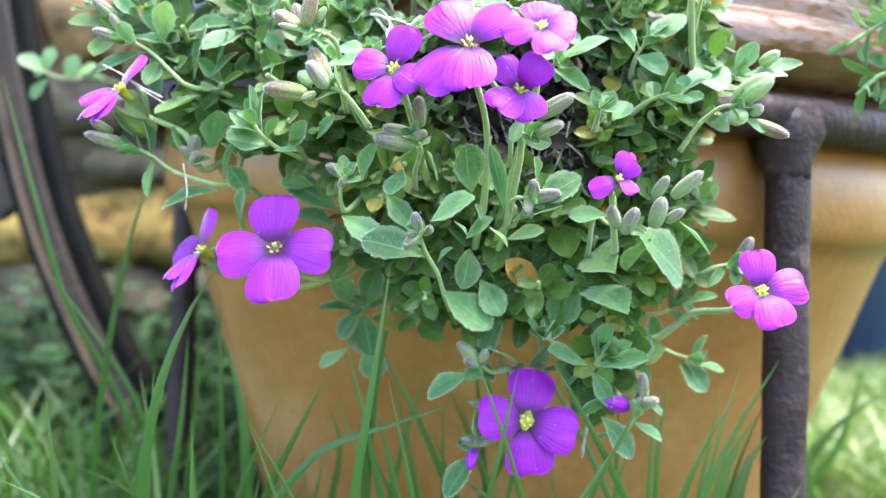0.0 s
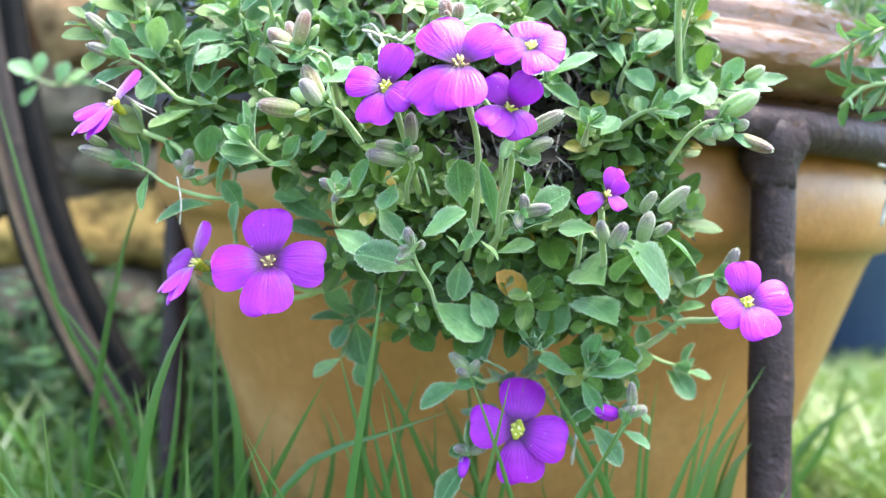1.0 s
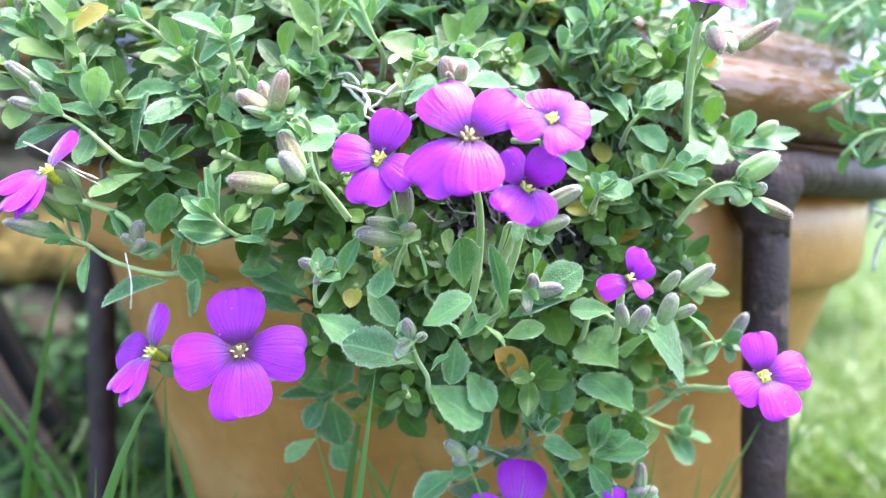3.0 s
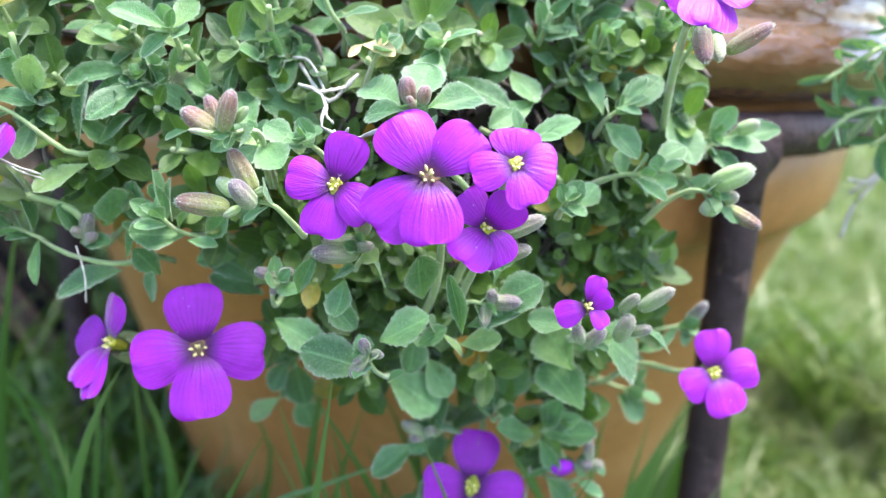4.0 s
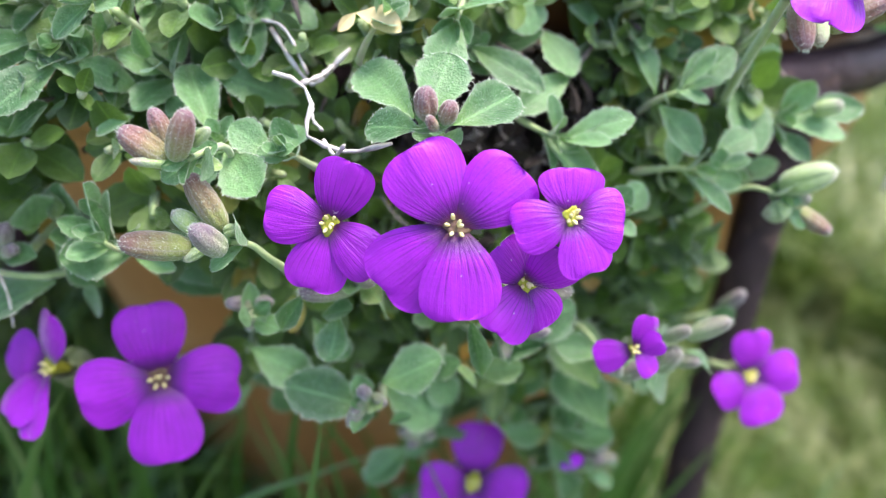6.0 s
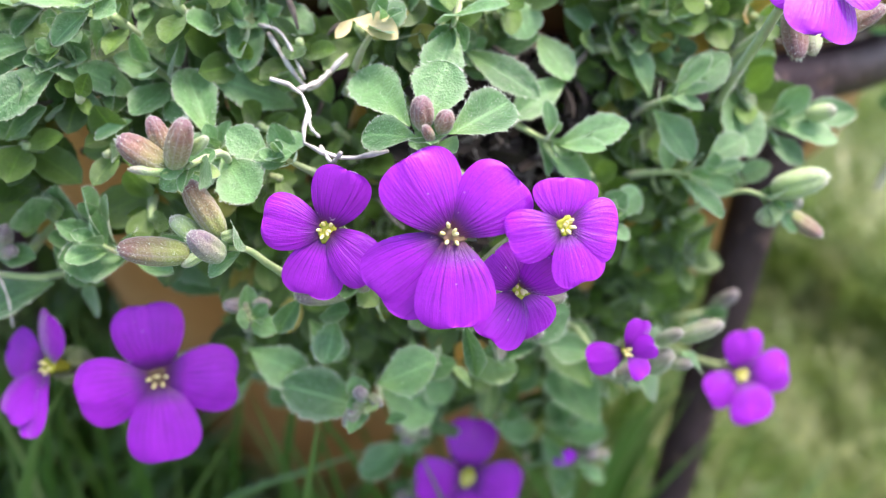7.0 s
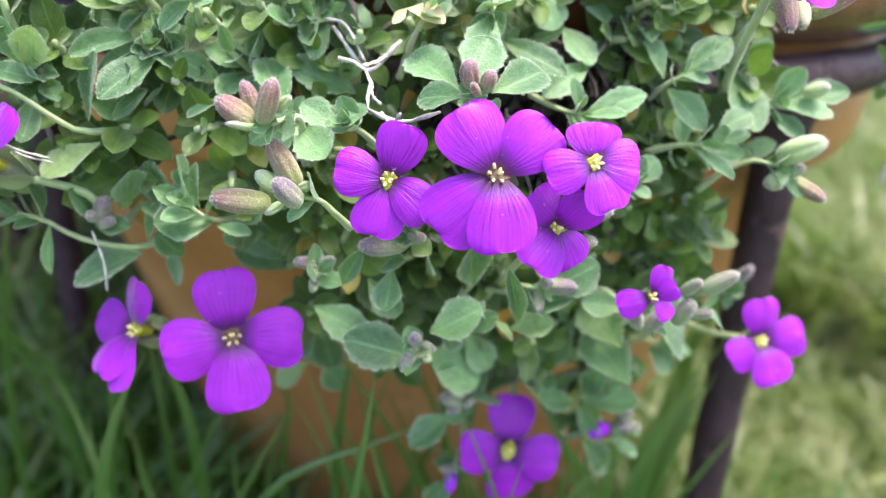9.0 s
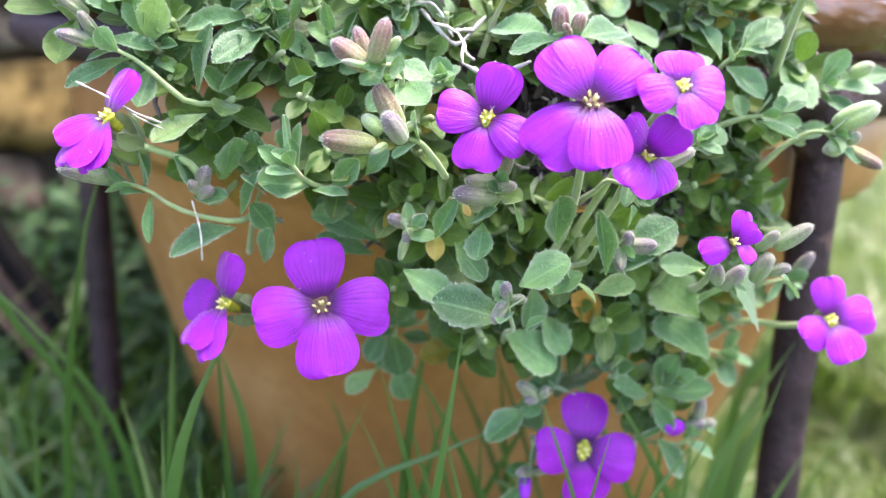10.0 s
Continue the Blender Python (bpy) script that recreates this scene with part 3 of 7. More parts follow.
# ---- leaves, buds and flowers ----
def leaf_shape(seed, wide=0.5, teeth=2, curl=0.12, cup=0.1, nv=29):
    """A leaf one unit long along +y, face up: a narrow foot, broadest past its middle, toothed towards a blunt point. Verts, faces, uvs."""
    r = random.Random(seed)
    vs, fs, uv = [], [], []
    bend = r.uniform(0.5, 1.5) * curl
    twist = r.uniform(-0.3, 0.3)
    skew = r.uniform(-0.08, 0.08)
    at = [r.uniform(0.5, 0.58), r.uniform(0.66, 0.73), r.uniform(0.82, 0.87), r.uniform(0.5, 0.58), r.uniform(0.66, 0.73), r.uniform(0.82, 0.87)]
    across = (-1, -0.8, -0.4, 0, 0.4, 0.8, 1) if nv > 10 else (-1, -0.5, 0, 0.5, 1)
    nc = len(across)
    for j in range(nv):
        t = j / (nv - 1)
        t = 0.45 * t + 0.55 * math.sin(t * math.pi / 2)
        if t < 0.6:
            w = 0.07 + 0.93 * math.sin(math.pi / 2 * t / 0.6) ** 1.25
        else:
            w = max(0.0, 1 - ((t - 0.6) / 0.4) ** 2) ** 0.68
        w *= wide / 2
        for a in across:
            k = 1.0
            if nv > 10 and abs(a) == 1:
                for c in at[:teeth] if a < 0 else at[3:3 + teeth]:
                    k += 0.12 * max(0, 1 - abs(t - c) / (0.11 if t < c else 0.03))
            x = a * w * k + skew * t * t
            z = -bend * t * t + cup * (abs(a) ** 1.5) * w * 1.6 + twist * x * t + 0.012 * math.sin(9 * t + seed) * abs(a)
            z -= 0.02 * math.exp(-(a / 0.25) ** 2) * (1 - t)
            vs.append(Vector((x, t, z)))
            uv.append((0.5 + a / 2, t))
    for j in range(nv - 1):
        for i in range(nc - 1):
            k = j * nc + i
            fs.append((k, k + 1, k + nc + 1, k + nc))
    return vs, fs, uv


def haired(shape, seed, n=130):
    """The leaf with a fringe of fine hairs along its margin."""
    v, f, uv = list(shape[0]), list(shape[1]), list(shape[2])
    r = random.Random(seed)
    rows = len(v) // 7
    for i in range(n):
        j, k = r.randrange(1, rows - 1), r.choice((0, 6))
        a, b = v[j * 7 + k], v[(j + 1) * 7 + k]
        p = a.lerp(b, r.random())
        out = Vector((1 if k else -1, r.uniform(-0.3, 0.9), r.uniform(-0.2, 0.7))).normalized()
        q = len(v)
        w = Vector((0, 0.004, 0))
        v += [p - w * 0.7, p + w * 0.7, p + out * r.uniform(0.025, 0.05)]
        uv += [(0.98, 0.5)] * 3
        f.append((q, q + 1, q + 2))
    for i in range(n * 2):
        a = v[r.randrange(7, rows * 7)]
        p = a + Vector((r.uniform(-0.03, 0.03), r.uniform(-0.02, 0.02), 0))
        q = len(v)
        w = Vector((r.uniform(-1, 1), r.uniform(-1, 1), 0)) * 0.0028
        v += [p - w, p + w, p + Vector((r.uniform(-0.015, 0.015), r.uniform(-0.01, 0.02), r.uniform(0.012, 0.026)))]
        uv += [(0.98, 0.5)] * 3
        f.append((q, q + 1, q + 2))
    return v, f, uv


LEAVES = [leaf_shape(i, rr[0], rr[1], rr[2], rr[3]) for i, rr in enumerate([(0.58, 3, 0.1, 0.15), (0.64, 3, 0.2, 0.12), (0.56, 1, 0.05, 0.25), (0.66, 3, 0.15, 0.1), (0.52, 1, 0.25, 0.3), (0.6, 2, -0.12, 0.25)])]
SMALL_LEAVES = [leaf_shape(20 + i, rr, 0, 0.15, 0.15, 7) for i, rr in enumerate((0.5, 0.58, 0.64, 0.54))]
LEAF_MESH = [downy(mesh_of("leaf", v, f, GREY_LEAF, uv)) for v, f, uv in [haired(sh, i) for i, sh in enumerate(LEAVES)]]
BASE = Vector((0.01, 0.2, 0.232))
plant = new("aubrieta_plant")
plant.matrix_basis = Matrix.Translation(BASE)
tagged(plant, "trailing aubrieta with violet four-petalled flowers and downy grey-green leaves", "flowering plant")
inner_leaves, inner_stems = Heap(), Heap()


def leaf_matrix(base, tip, normal, width=1.0):
    base, tip = Vector(base), Vector(tip)
    d = tip - base
    n = Vector(normal)
    z = (n - d * n.dot(d) / d.length_squared)
    if z.length < 1e-6:
        z = d.orthogonal()
    z.normalize()
    y = d.normalized()
    x = y.cross(z)
    m = Matrix((x * d.length * width, y * d.length, z * d.length)).transposed().to_4x4()
    m.translation = base
    return m


TO_PLANT = Matrix.Translation(-BASE)


def add_leaf(parent, base, tip, normal, width=1.0, kind=None):
    k = rng.randrange(len(LEAF_MESH)) if kind is None else kind
    return child("leaf", LEAF_MESH[k], parent, TO_PLANT @ leaf_matrix(base, tip, normal, width))


def shaded_inner_leaf(base, tip, normal, width=1.0):
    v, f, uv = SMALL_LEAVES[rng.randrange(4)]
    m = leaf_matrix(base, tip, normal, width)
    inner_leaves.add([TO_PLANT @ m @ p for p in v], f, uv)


def bud_shape(seed, n=32):
    """A plump downy bud one unit long along +z: four sepals meeting in seams, with a fringe of hairs."""
    r = random.Random(int(seed * 10))
    vs, fs, uv = [], [], []
    prof = [(0.0, 0.1), (0.05, 0.18), (0.16, 0.245), (0.36, 0.28), (0.56, 0.282), (0.74, 0.255), (0.88, 0.2), (0.96, 0.135), (1.0, 0.05)]
    for j, (t, q) in enumerate(prof):
        for i in range(n):
            a = 2 * math.pi * i / n
            rr = q * (1.05 - 0.22 * abs(math.cos(2 * a)) ** 12 * min(1, 2.5 * (1 - abs(2 * t - 1)))) * (1 + 0.05 * math.sin(3 * a + seed * 2))
            vs.append(Vector((rr * math.cos(a) + 0.07 * math.sin(seed) * t * t, rr * math.sin(a), t)))
            uv.append((i / n + 0.125, t))
    for j in range(len(prof) - 1):
        for i in range(n):
            fs.append((j * n + i, j * n + (i + 1) % n, (j + 1) * n + (i + 1) % n, (j + 1) * n + i))
    fs.append(tuple(range((len(prof) - 1) * n, len(prof) * n)))
    for i in range(420):
        p = vs[r.randrange(n, len(prof) * n)].lerp(vs[r.randrange(n, len(prof) * n)], 0.08)
        out = Vector((p.x, p.y, r.uniform(0.0, 0.35))).normalized()
        w = Vector((-p.y, p.x, 0)).normalized() * 0.007
        k = len(vs)
        vs += [p - w, p + w, p + out * r.uniform(0.04, 0.08)]
        uv += [(0.25, 0.5)] * 3
        fs.append((k, k + 1, k + 2))
    return vs, fs, uv


BUD_MESH = [downy(mesh_of("bud", *bud_shape(s)[:2], BUD, bud_shape(s)[2])) for s in (0.0, 1.1, 2.3)]
GREEN_BUDS = [downy(mesh_of("bud", *bud_shape(s)[:2], GREEN_BUD, bud_shape(s)[2])) for s in (3.0, 4.1, 5.3)]
RIPE_BUDS = [downy(mesh_of("bud", *bud_shape(s)[:2], RIPE_BUD, bud_shape(s)[2])) for s in (6.0, 7.1, 8.3)]
VIOLET_BUD = mesh_of("bud", *bud_shape(0.7)[:2], BUD_TIP, bud_shape(0.7)[2])


def add_bud(parent, base, tip, fat=1.0, violet=False):
    base, tip = Vector(base), Vector(tip)
    d = (tip - base) * (0.82 if (tip - base).length > 0.005 else 0.95)
    m = frame_from(d, (rng.random(), rng.random(), 0.1)) @ Matrix.Diagonal((d.length * fat * 0.68, d.length * fat * 0.68, d.length, 1))
    m.translation = base
    return child("bud", VIOLET_BUD if violet else BUD_MESH[rng.randrange(3)], parent, TO_PLANT @ m)


def near_bud(parent, base, tip, fat, ripe=0.5):
    """A bud of true length; fat: its breadth for its length; ripe: 0 green to 1 red-brown."""
    base, tip = Vector(base), Vector(tip)
    d = tip - base
    k = d.length * fat / 0.66
    m = frame_from(d, (rng.random(), rng.random(), 0.1)) @ Matrix.Diagonal((k, k, d.length, 1))
    m.translation = base
    return child("bud", (GREEN_BUDS, BUD_MESH, RIPE_BUDS)[min(2, int(ripe * 3))][rng.randrange(3)], parent, TO_PLANT @ m)


def stem_mesh(points, r0=0.0009, r1=0.0006, n=10):
    path = smooth_path([Vector(p) - BASE for p in points], n)
    return tube(path, [r0 + (r1 - r0) * i / n for i in range(n + 1)], 6, 0.15)


def petal_shape(seed, notch=0.03, wide=0.78, rise=0.1, droop=0.25, broad=0.68):
    """A petal one unit long along +y, its face up: a narrow claw at the throat, then obovate with a blunt round end."""
    r = random.Random(seed)
    rows, cols = 19, 11
    vs, fs, uv = [], [], []
    wob, skew = r.uniform(0, 6), r.uniform(-0.05, 0.05)
    for j in range(rows):
        t = math.sin(math.pi / 2 * j / (rows - 1)) ** 1.15
        if t < broad:
            w = 0.06 + (wide / 2 - 0.06) * math.sin(math.pi / 2 * t / broad) ** 0.95
        else:
            w = wide / 2 * max(0.006, 1 - ((t - broad) / (1 - broad)) ** 2.4) ** (1 / 2.3)
        fan = 0.055 + (wide / 2 - 0.055) * math.sin(math.pi / 2 * min(1, t / 0.85)) ** 1.1
        for i in range(cols):
            a = -1 + 2 * i / (cols - 1)
            x = a * w + skew * t * t
            y = 0.02 + 0.98 * t - notch * math.exp(-(2 * a * w / wide / 0.35) ** 2) * t ** 9
            z = rise * math.sin(min(1, t * 2.2) * math.pi / 2) - droop * max(0, t - 0.35) ** 2
            z -= 0.2 * (a * a) * w * min(1, t * 2)
            z += 0.02 * math.sin(5 * a + wob) * t * t + 0.014 * math.sin(11 * a + 2 * wob) * t ** 4
            z -= 0.035 * math.exp(-(a / 0.12) ** 2) * t * (1 - t)
            vs.append(Vector((x, y, z)))
            uv.append((0.5 + 0.5 * a * w / fan, t))
    for j in range(rows - 1):
        for i in range(cols - 1):
            k = j * cols + i
            fs.append((k, k + 1, k + cols + 1, k + cols))
    return vs, fs, uv


PETAL_MESH = []
for k, kw in enumerate([dict(wide=0.84), dict(notch=0.06, wide=0.86), dict(wide=0.82, droop=0.32), dict(notch=0.02, wide=0.88, droop=0.15)]):
    pv, pf, pu = petal_shape(k, **kw)
    PETAL_MESH.append(mesh_of("petal", pv, pf, PETAL, pu))


def flower(centre, normal, petals, stem, throat=None, calyx=1.0):
    """One four-petalled flower. petals: (where its end lies, width factor) each; stem: points from the calyx down to the plant."""
    c = Vector(centre)
    rot = frame_from(normal, (1, 0, 0))
    r3 = rot.to_3x3()
    z = Vector(normal).normalized()
    radius = sum((Vector(p[0]) - c).length for p in petals) / len(petals)
    size = radius * (0.95 if throat else 1.15)
    tv, tf = lathe([(0.0, 0.05), (0.03, 0.052), (0.06, 0.04), (0.085, 0.045), (0.11, 0.06), (0.14, 0.055), (0.15, 0.03), (0.09, -0.08), (0.07, -0.3)], 16)
    lobes = [1 + (0.22 * math.cos(4 * math.atan2(p[1], p[0]) + 1.2) if p[2] > 0 else 0) for p in tv]
    tv = [rot @ Vector((p[0] * size * k, p[1] * size * k, (p[2] + (0.0 if throat else 0.03)) * radius)) for p, k in zip(tv, lobes)]
    fl = child("flower", mesh_of("flower", tv, tf, throat or THROAT), plant, Matrix.Translation(c - BASE), "violet flower with a yellow-green throat")
    base = -z * radius * 0.75
    path = smooth_path([base] + [Vector(p) - c for p in stem], 12)
    v, f = tube(path, [0.0006 + 0.0001 * i / 12 for i in range(13)], 6, 0.15)
    child("pedicel", mesh_of("pedicel", v, f, STEM), fl)
    for i in range(4):
        a = math.pi / 2 * i + 0.5
        side = r3 @ Vector((math.cos(a), math.sin(a), 0))
        bv, bf, bu = haired(leaf_shape(40 + i, 0.5, 0, -0.1, 0.35), 40 + i, 40)
        m = leaf_matrix(base - z * 0.0006 + side * radius * 0.08, -z * radius * 0.12 + side * radius * 0.15 * calyx, side)
        child("sepal", mesh_of("sepal", [m @ p for p in bv], bf, CALYX, bu), fl)
    for i, (tip, width) in enumerate(petals):
        d = Vector(tip) - c
        out = d - z * d.dot(z)
        face = z if out.length > 0.55 * d.length else -out.normalized() + z * 0.2
        m = leaf_matrix(z * 0.00022 * (i % 2), d + z * 0.00022 * (i % 2), face, width)
        child("petal", PETAL_MESH[(i + len(stem)) % 4], fl, m)
    turn = rng.random() * 6
    for i in range(6):
        a = turn + i * 1.05
        rr = radius * (0.1 if i < 4 else 0.03)
        p = r3 @ Vector((math.cos(a) * rr, math.sin(a) * rr, radius * (0.08 if i < 4 else 0.11)))
        d = (z + r3 @ Vector((math.cos(a), math.sin(a), 0)) * 0.5).normalized()
        v, f = tube([p - d * 0.0005, p - d * 0.0002, p + d * 0.0003, p + d * 0.0006], [0.0001, 0.0002, 0.00021, 0.00008], 6)
        child("anther", mesh_of("anther", v, f, ANTHER), fl)
    return fl


DARK_THROAT = mottled("dark_throat", (0.06, 0.02, 0.03), (0.14, 0.09, 0.035), 700, 0.6)
# the violet flowers
flower((0.0042, 0.1230, 0.2172), (-0.14, -0.80, 0.58), [((-0.0004, 0.1261, 0.2246), 1.05), ((0.0106, 0.1237, 0.2233), 1.05), ((-0.0035, 0.1217, 0.2103), 1.0), ((0.0042, 0.1170, 0.2097), 1.05)], [(0.007, 0.133, 0.208), (0.0075, 0.141, 0.195), (0.006, 0.150, 0.185)], throat=DARK_THROAT)
flower((-0.0079, 0.1294, 0.2147), (-0.2, -0.88, 0.42), [((-0.0056, 0.1295, 0.2219), 0.95), ((-0.0147, 0.1302, 0.2161), 1.05), ((-0.0104, 0.1262, 0.2082), 1.02), ((-0.0034, 0.1247, 0.2118), 0.98)], [(-0.005, 0.140, 0.206), (-0.003, 0.148, 0.198), (-0.001, 0.158, 0.19)])
flower((0.0149, 0.1201, 0.2193), (0.0, -0.85, 0.52), [((0.0151, 0.1221, 0.2237), 1.6), ((0.0201, 0.1189, 0.2191), 1.45), ((0.0165, 0.1161, 0.2148), 1.05), ((0.0090, 0.1195, 0.2180), 1.1)], [(0.0155, 0.132, 0.212), (0.013, 0.142, 0.2), (0.010, 0.150, 0.188)])
flower((0.0119, 0.1224, 0.2103), (0.1, -0.9, 0.42), [((0.0084, 0.1223, 0.2153), 1.0), ((0.0152, 0.1198, 0.2148), 1.1), ((0.0080, 0.1181, 0.2066), 1.1), ((0.0142, 0.1205, 0.2055), 1.25)], [(0.013, 0.132, 0.204), (0.0125, 0.141, 0.195), (0.010, 0.152, 0.182)])
flower((-0.0304, 0.1429, 0.1850), (0.0, -0.88, 0.47), [((-0.0316, 0.1459, 0.1951), 1.05), ((-0.0196, 0.1417, 0.1848), 1.0), ((-0.0293, 0.1353, 0.1764), 1.02), ((-0.0407, 0.1413, 0.1835), 1.02)], [(-0.026, 0.153, 0.179), (-0.02, 0.158, 0.179), (-0.013, 0.163, 0.188), (-0.01, 0.168, 0.2)], throat=DARK_THROAT)
flower((0.0158, 0.1484, 0.1521), (0.0, -0.93, 0.36), [((0.0178, 0.1531, 0.1612), 1.0), ((0.0252, 0.1458, 0.1503), 1.08), ((0.0168, 0.1455, 0.1422), 1.05), ((0.0065, 0.1469, 0.1533), 1.08)], [(0.018, 0.158, 0.148), (0.02, 0.161, 0.155), (0.02, 0.163, 0.17)])
flower((0.0569, 0.1404, 0.1774), (-0.05, -0.89, 0.45), [((0.0563, 0.1420, 0.1851), 1.0), ((0.0644, 0.1392, 0.1791), 1.05), ((0.0587, 0.1350, 0.1720), 1.15), ((0.0508, 0.1388, 0.1748), 1.05)], [(0.0545, 0.150, 0.173), (0.050, 0.156, 0.172), (0.043, 0.16, 0.166), (0.035, 0.165, 0.165)])
flower((0.0282, 0.1264, 0.1967), (0.15, -0.75, 0.6), [((0.0236, 0.1272, 0.1948), 0.95), ((0.0296, 0.1268, 0.2012), 0.85), ((0.0308, 0.1244, 0.1992), 0.9), ((0.0303, 0.1240, 0.1944), 0.95)], [(0.029, 0.134, 0.189), (0.031, 0.143, 0.184), (0.03, 0.155, 0.183)])
flower((-0.0588, 0.1449, 0.2139), (-0.48, -0.55, 0.62), [((-0.0551, 0.1465, 0.2207), 0.95), ((-0.0657, 0.1431, 0.2116), 1.0), ((-0.0638, 0.1392, 0.2082), 1.0), ((-0.0605, 0.1382, 0.2078), 0.8)], [(-0.0485, 0.150, 0.206), (-0.0465, 0.152, 0.2), (-0.042, 0.157, 0.203)], calyx=1.6)
flower((-0.0450, 0.1478, 0.1844), (-0.66, -0.52, 0.54), [((-0.0435, 0.1485, 0.1927), 1.0), ((-0.0518, 0.1528, 0.1842), 1.0), ((-0.0509, 0.1433, 0.1795), 1.0), ((-0.0480, 0.1405, 0.1782), 0.8)], [(-0.034, 0.156, 0.177), (-0.024, 0.158, 0.178), (-0.014, 0.164, 0.19)])
top_flower = flower((0.0440, 0.1323, 0.2412), (0.1, -0.66, 0.74), [((0.0469, 0.1405, 0.2471), 1.1), ((0.0485, 0.1275, 0.2397), 1.1), ((0.0414, 0.1253, 0.2361), 1.1), ((0.0380, 0.1322, 0.2389), 1.1)], [(0.0434, 0.1383, 0.2330), (0.0453, 0.1450, 0.2250), (0.0483, 0.1526, 0.2167)])


# the lens keeps to the top of the flower cushion
cam.data.dof.focus_object = top_flower


# ---- inner foliage of the mound ----
def mound(x, s):
    """A place on the plant's outside: s runs 0..1 from deep in the pot over the lip and 1..2 down its front."""
    if s < 1:
        y = 0.27 - 0.108 * s
        z = 0.274 - 0.033 * s * abs(s) + 0.04 * max(0, -s)
        n = Vector((0, -0.3 - 0.5 * s, 0.9))
    else:
        u = s - 1
        y = 0.162 - 0.010 * math.sin(min(1, u * 3) * math.pi / 2)
        z = 0.237 - 0.1 * u
        n = Vector((0, -1, 0.7 - 0.6 * u))
    return Vector((x, y, z)), n.normalized()


def lowest(x):
    pts = [(-0.085, 0.21), (-0.05, 0.203), (-0.03, 0.2), (-0.018, 0.175), (-0.004, 0.165), (0.012, 0.150), (0.034, 0.152), (0.045, 0.172), (0.05, 0.195), (0.06, 0.212), (0.09, 0.22)]
    for (a, za), (b, zb) in zip(pts, pts[1:]):
        if a <= x <= b:
            return za + (zb - za) * (x - a) / (b - a)
    return 0.22


def inner_sprig(p, d, length, size, pairs):
    q = p + d * length
    mid = p.lerp(q, 0.5) + Vector((rand(-1, 1), rand(-1, 1), rand(-1, 1))) * length * 0.1
    v, f = stem_mesh([p, mid, q], 0.0008, 0.0005, 5)
    inner_stems.add(v, f)
    path = smooth_path([p, mid, q], 12)
    a = rand(0, 6)
    side = d.orthogonal().normalized()
    for i in range(pairs * 2):
        t = (i + 0.5) / (pairs * 2)
        a += 2.4
        w = Matrix.Rotation(a, 3, d) @ side
        sp = size * (1.15 - 0.6 * t) * rand(0.75, 1.2)
        dirn = (w * (1.1 - 0.6 * t) + d * (0.45 + 0.5 * t)).normalized()
        b = path[int(t * 12)]
        shaded_inner_leaf(b, b + dirn * sp, (d * 0.9 - w * 0.5 + Vector((0, -0.2, 0.4))).normalized(), rand(0.85, 1.1))


def grown_sprig(p, d, length, size):
    """A young leafy shoot of the outside, its leaves closing to a rosette."""
    q = p + d * length
    mid = p.lerp(q, 0.5) + Vector((rand(-1, 1), rand(-1, 1), rand(-1, 1))) * length * 0.12
    v, f = stem_mesh([p, mid, q], 0.0006, 0.00045, 6)
    st = child("sprig", mesh_of("sprig", v, f, STEM), plant)
    path = smooth_path([p, mid, q], 12)
    a = rand(0, 6)
    side = d.orthogonal().normalized()
    for i in range(9):
        t = (i + 0.6) / 9
        a += 2.4
        w = Matrix.Rotation(a, 3, d) @ side
        sp = size * (1.1 - 0.6 * t) * rand(0.85, 1.15)
        dirn = (w * (1.0 - 0.65 * t) + d * (0.5 + 0.6 * t)).normalized()
        b = path[int(t * 12)]
        add_leaf(st, b, b + dirn * sp, (d * 0.9 - w * 0.5 + Vector((0, -0.2, 0.4))).normalized(), rand(0.72, 0.98))


def hollow(p):
    """The dark gap under the upper flowers, where only withered shoots hang."""
    return 0.002 < p.x < 0.031 and 0.197 < p.z < 0.222 and p.y < 0.166


for i in range(165):
    s = rand(-0.38, 1.15)
    x = rand(-0.085, 0.05 + 0.05 * max(0, 0.7 - s))
    p, n = mound(x, s)
    if (0.4 < s and x > 0.046) or x < -0.40 * p.y:
        continue
    if hollow(p):
        continue
    d = (n + Vector((rand(-0.6, 0.6), rand(-0.4, 0.2), rand(-0.2, 0.4)))).normalized()
    grown_sprig(p - n * 0.004, d, rand(0.008, 0.014), rand(0.008, 0.0105))
for i in range(26):
    x = rand(0.024, 0.047)
    p, n = mound(x, rand(0.45, 1.12))
    if not hollow(p):
        d = (n + Vector((rand(-0.3, 0.6), rand(-0.4, 0.1), rand(0.0, 0.6)))).normalized()
        grown_sprig(p - n * 0.002, d, rand(0.009, 0.014), rand(0.008, 0.0105))
for i in range(820):
    s = rand(-0.4, 1.9)
    x = rand(-0.085, 0.056 + 0.05 * max(0, 0.7 - s))
    p, n = mound(x, s)
    if p.z < lowest(x) + 0.006 or (0.4 < s < 1 and x > 0.05) or x < -0.41 * p.y:
        continue
    p = p - n * rand(0.002, 0.010)
    p.y = min(p.y, 0.1585) if s > 1 else p.y
    d = (n + Vector((rand(-0.6, 0.6), rand(-0.3, 0.2), rand(-0.5, 0.3)))).normalized()
    if s > 1.15 and rng.random() < 0.15:
        continue
    if hollow(p):
        continue
    if p.z < 0.172 and abs(x - 0.0155) < 0.0135:
        continue
    inner_sprig(p, d, rand(0.006, 0.012), rand(0.0065, 0.0105), rng.choice((3, 4, 4)))
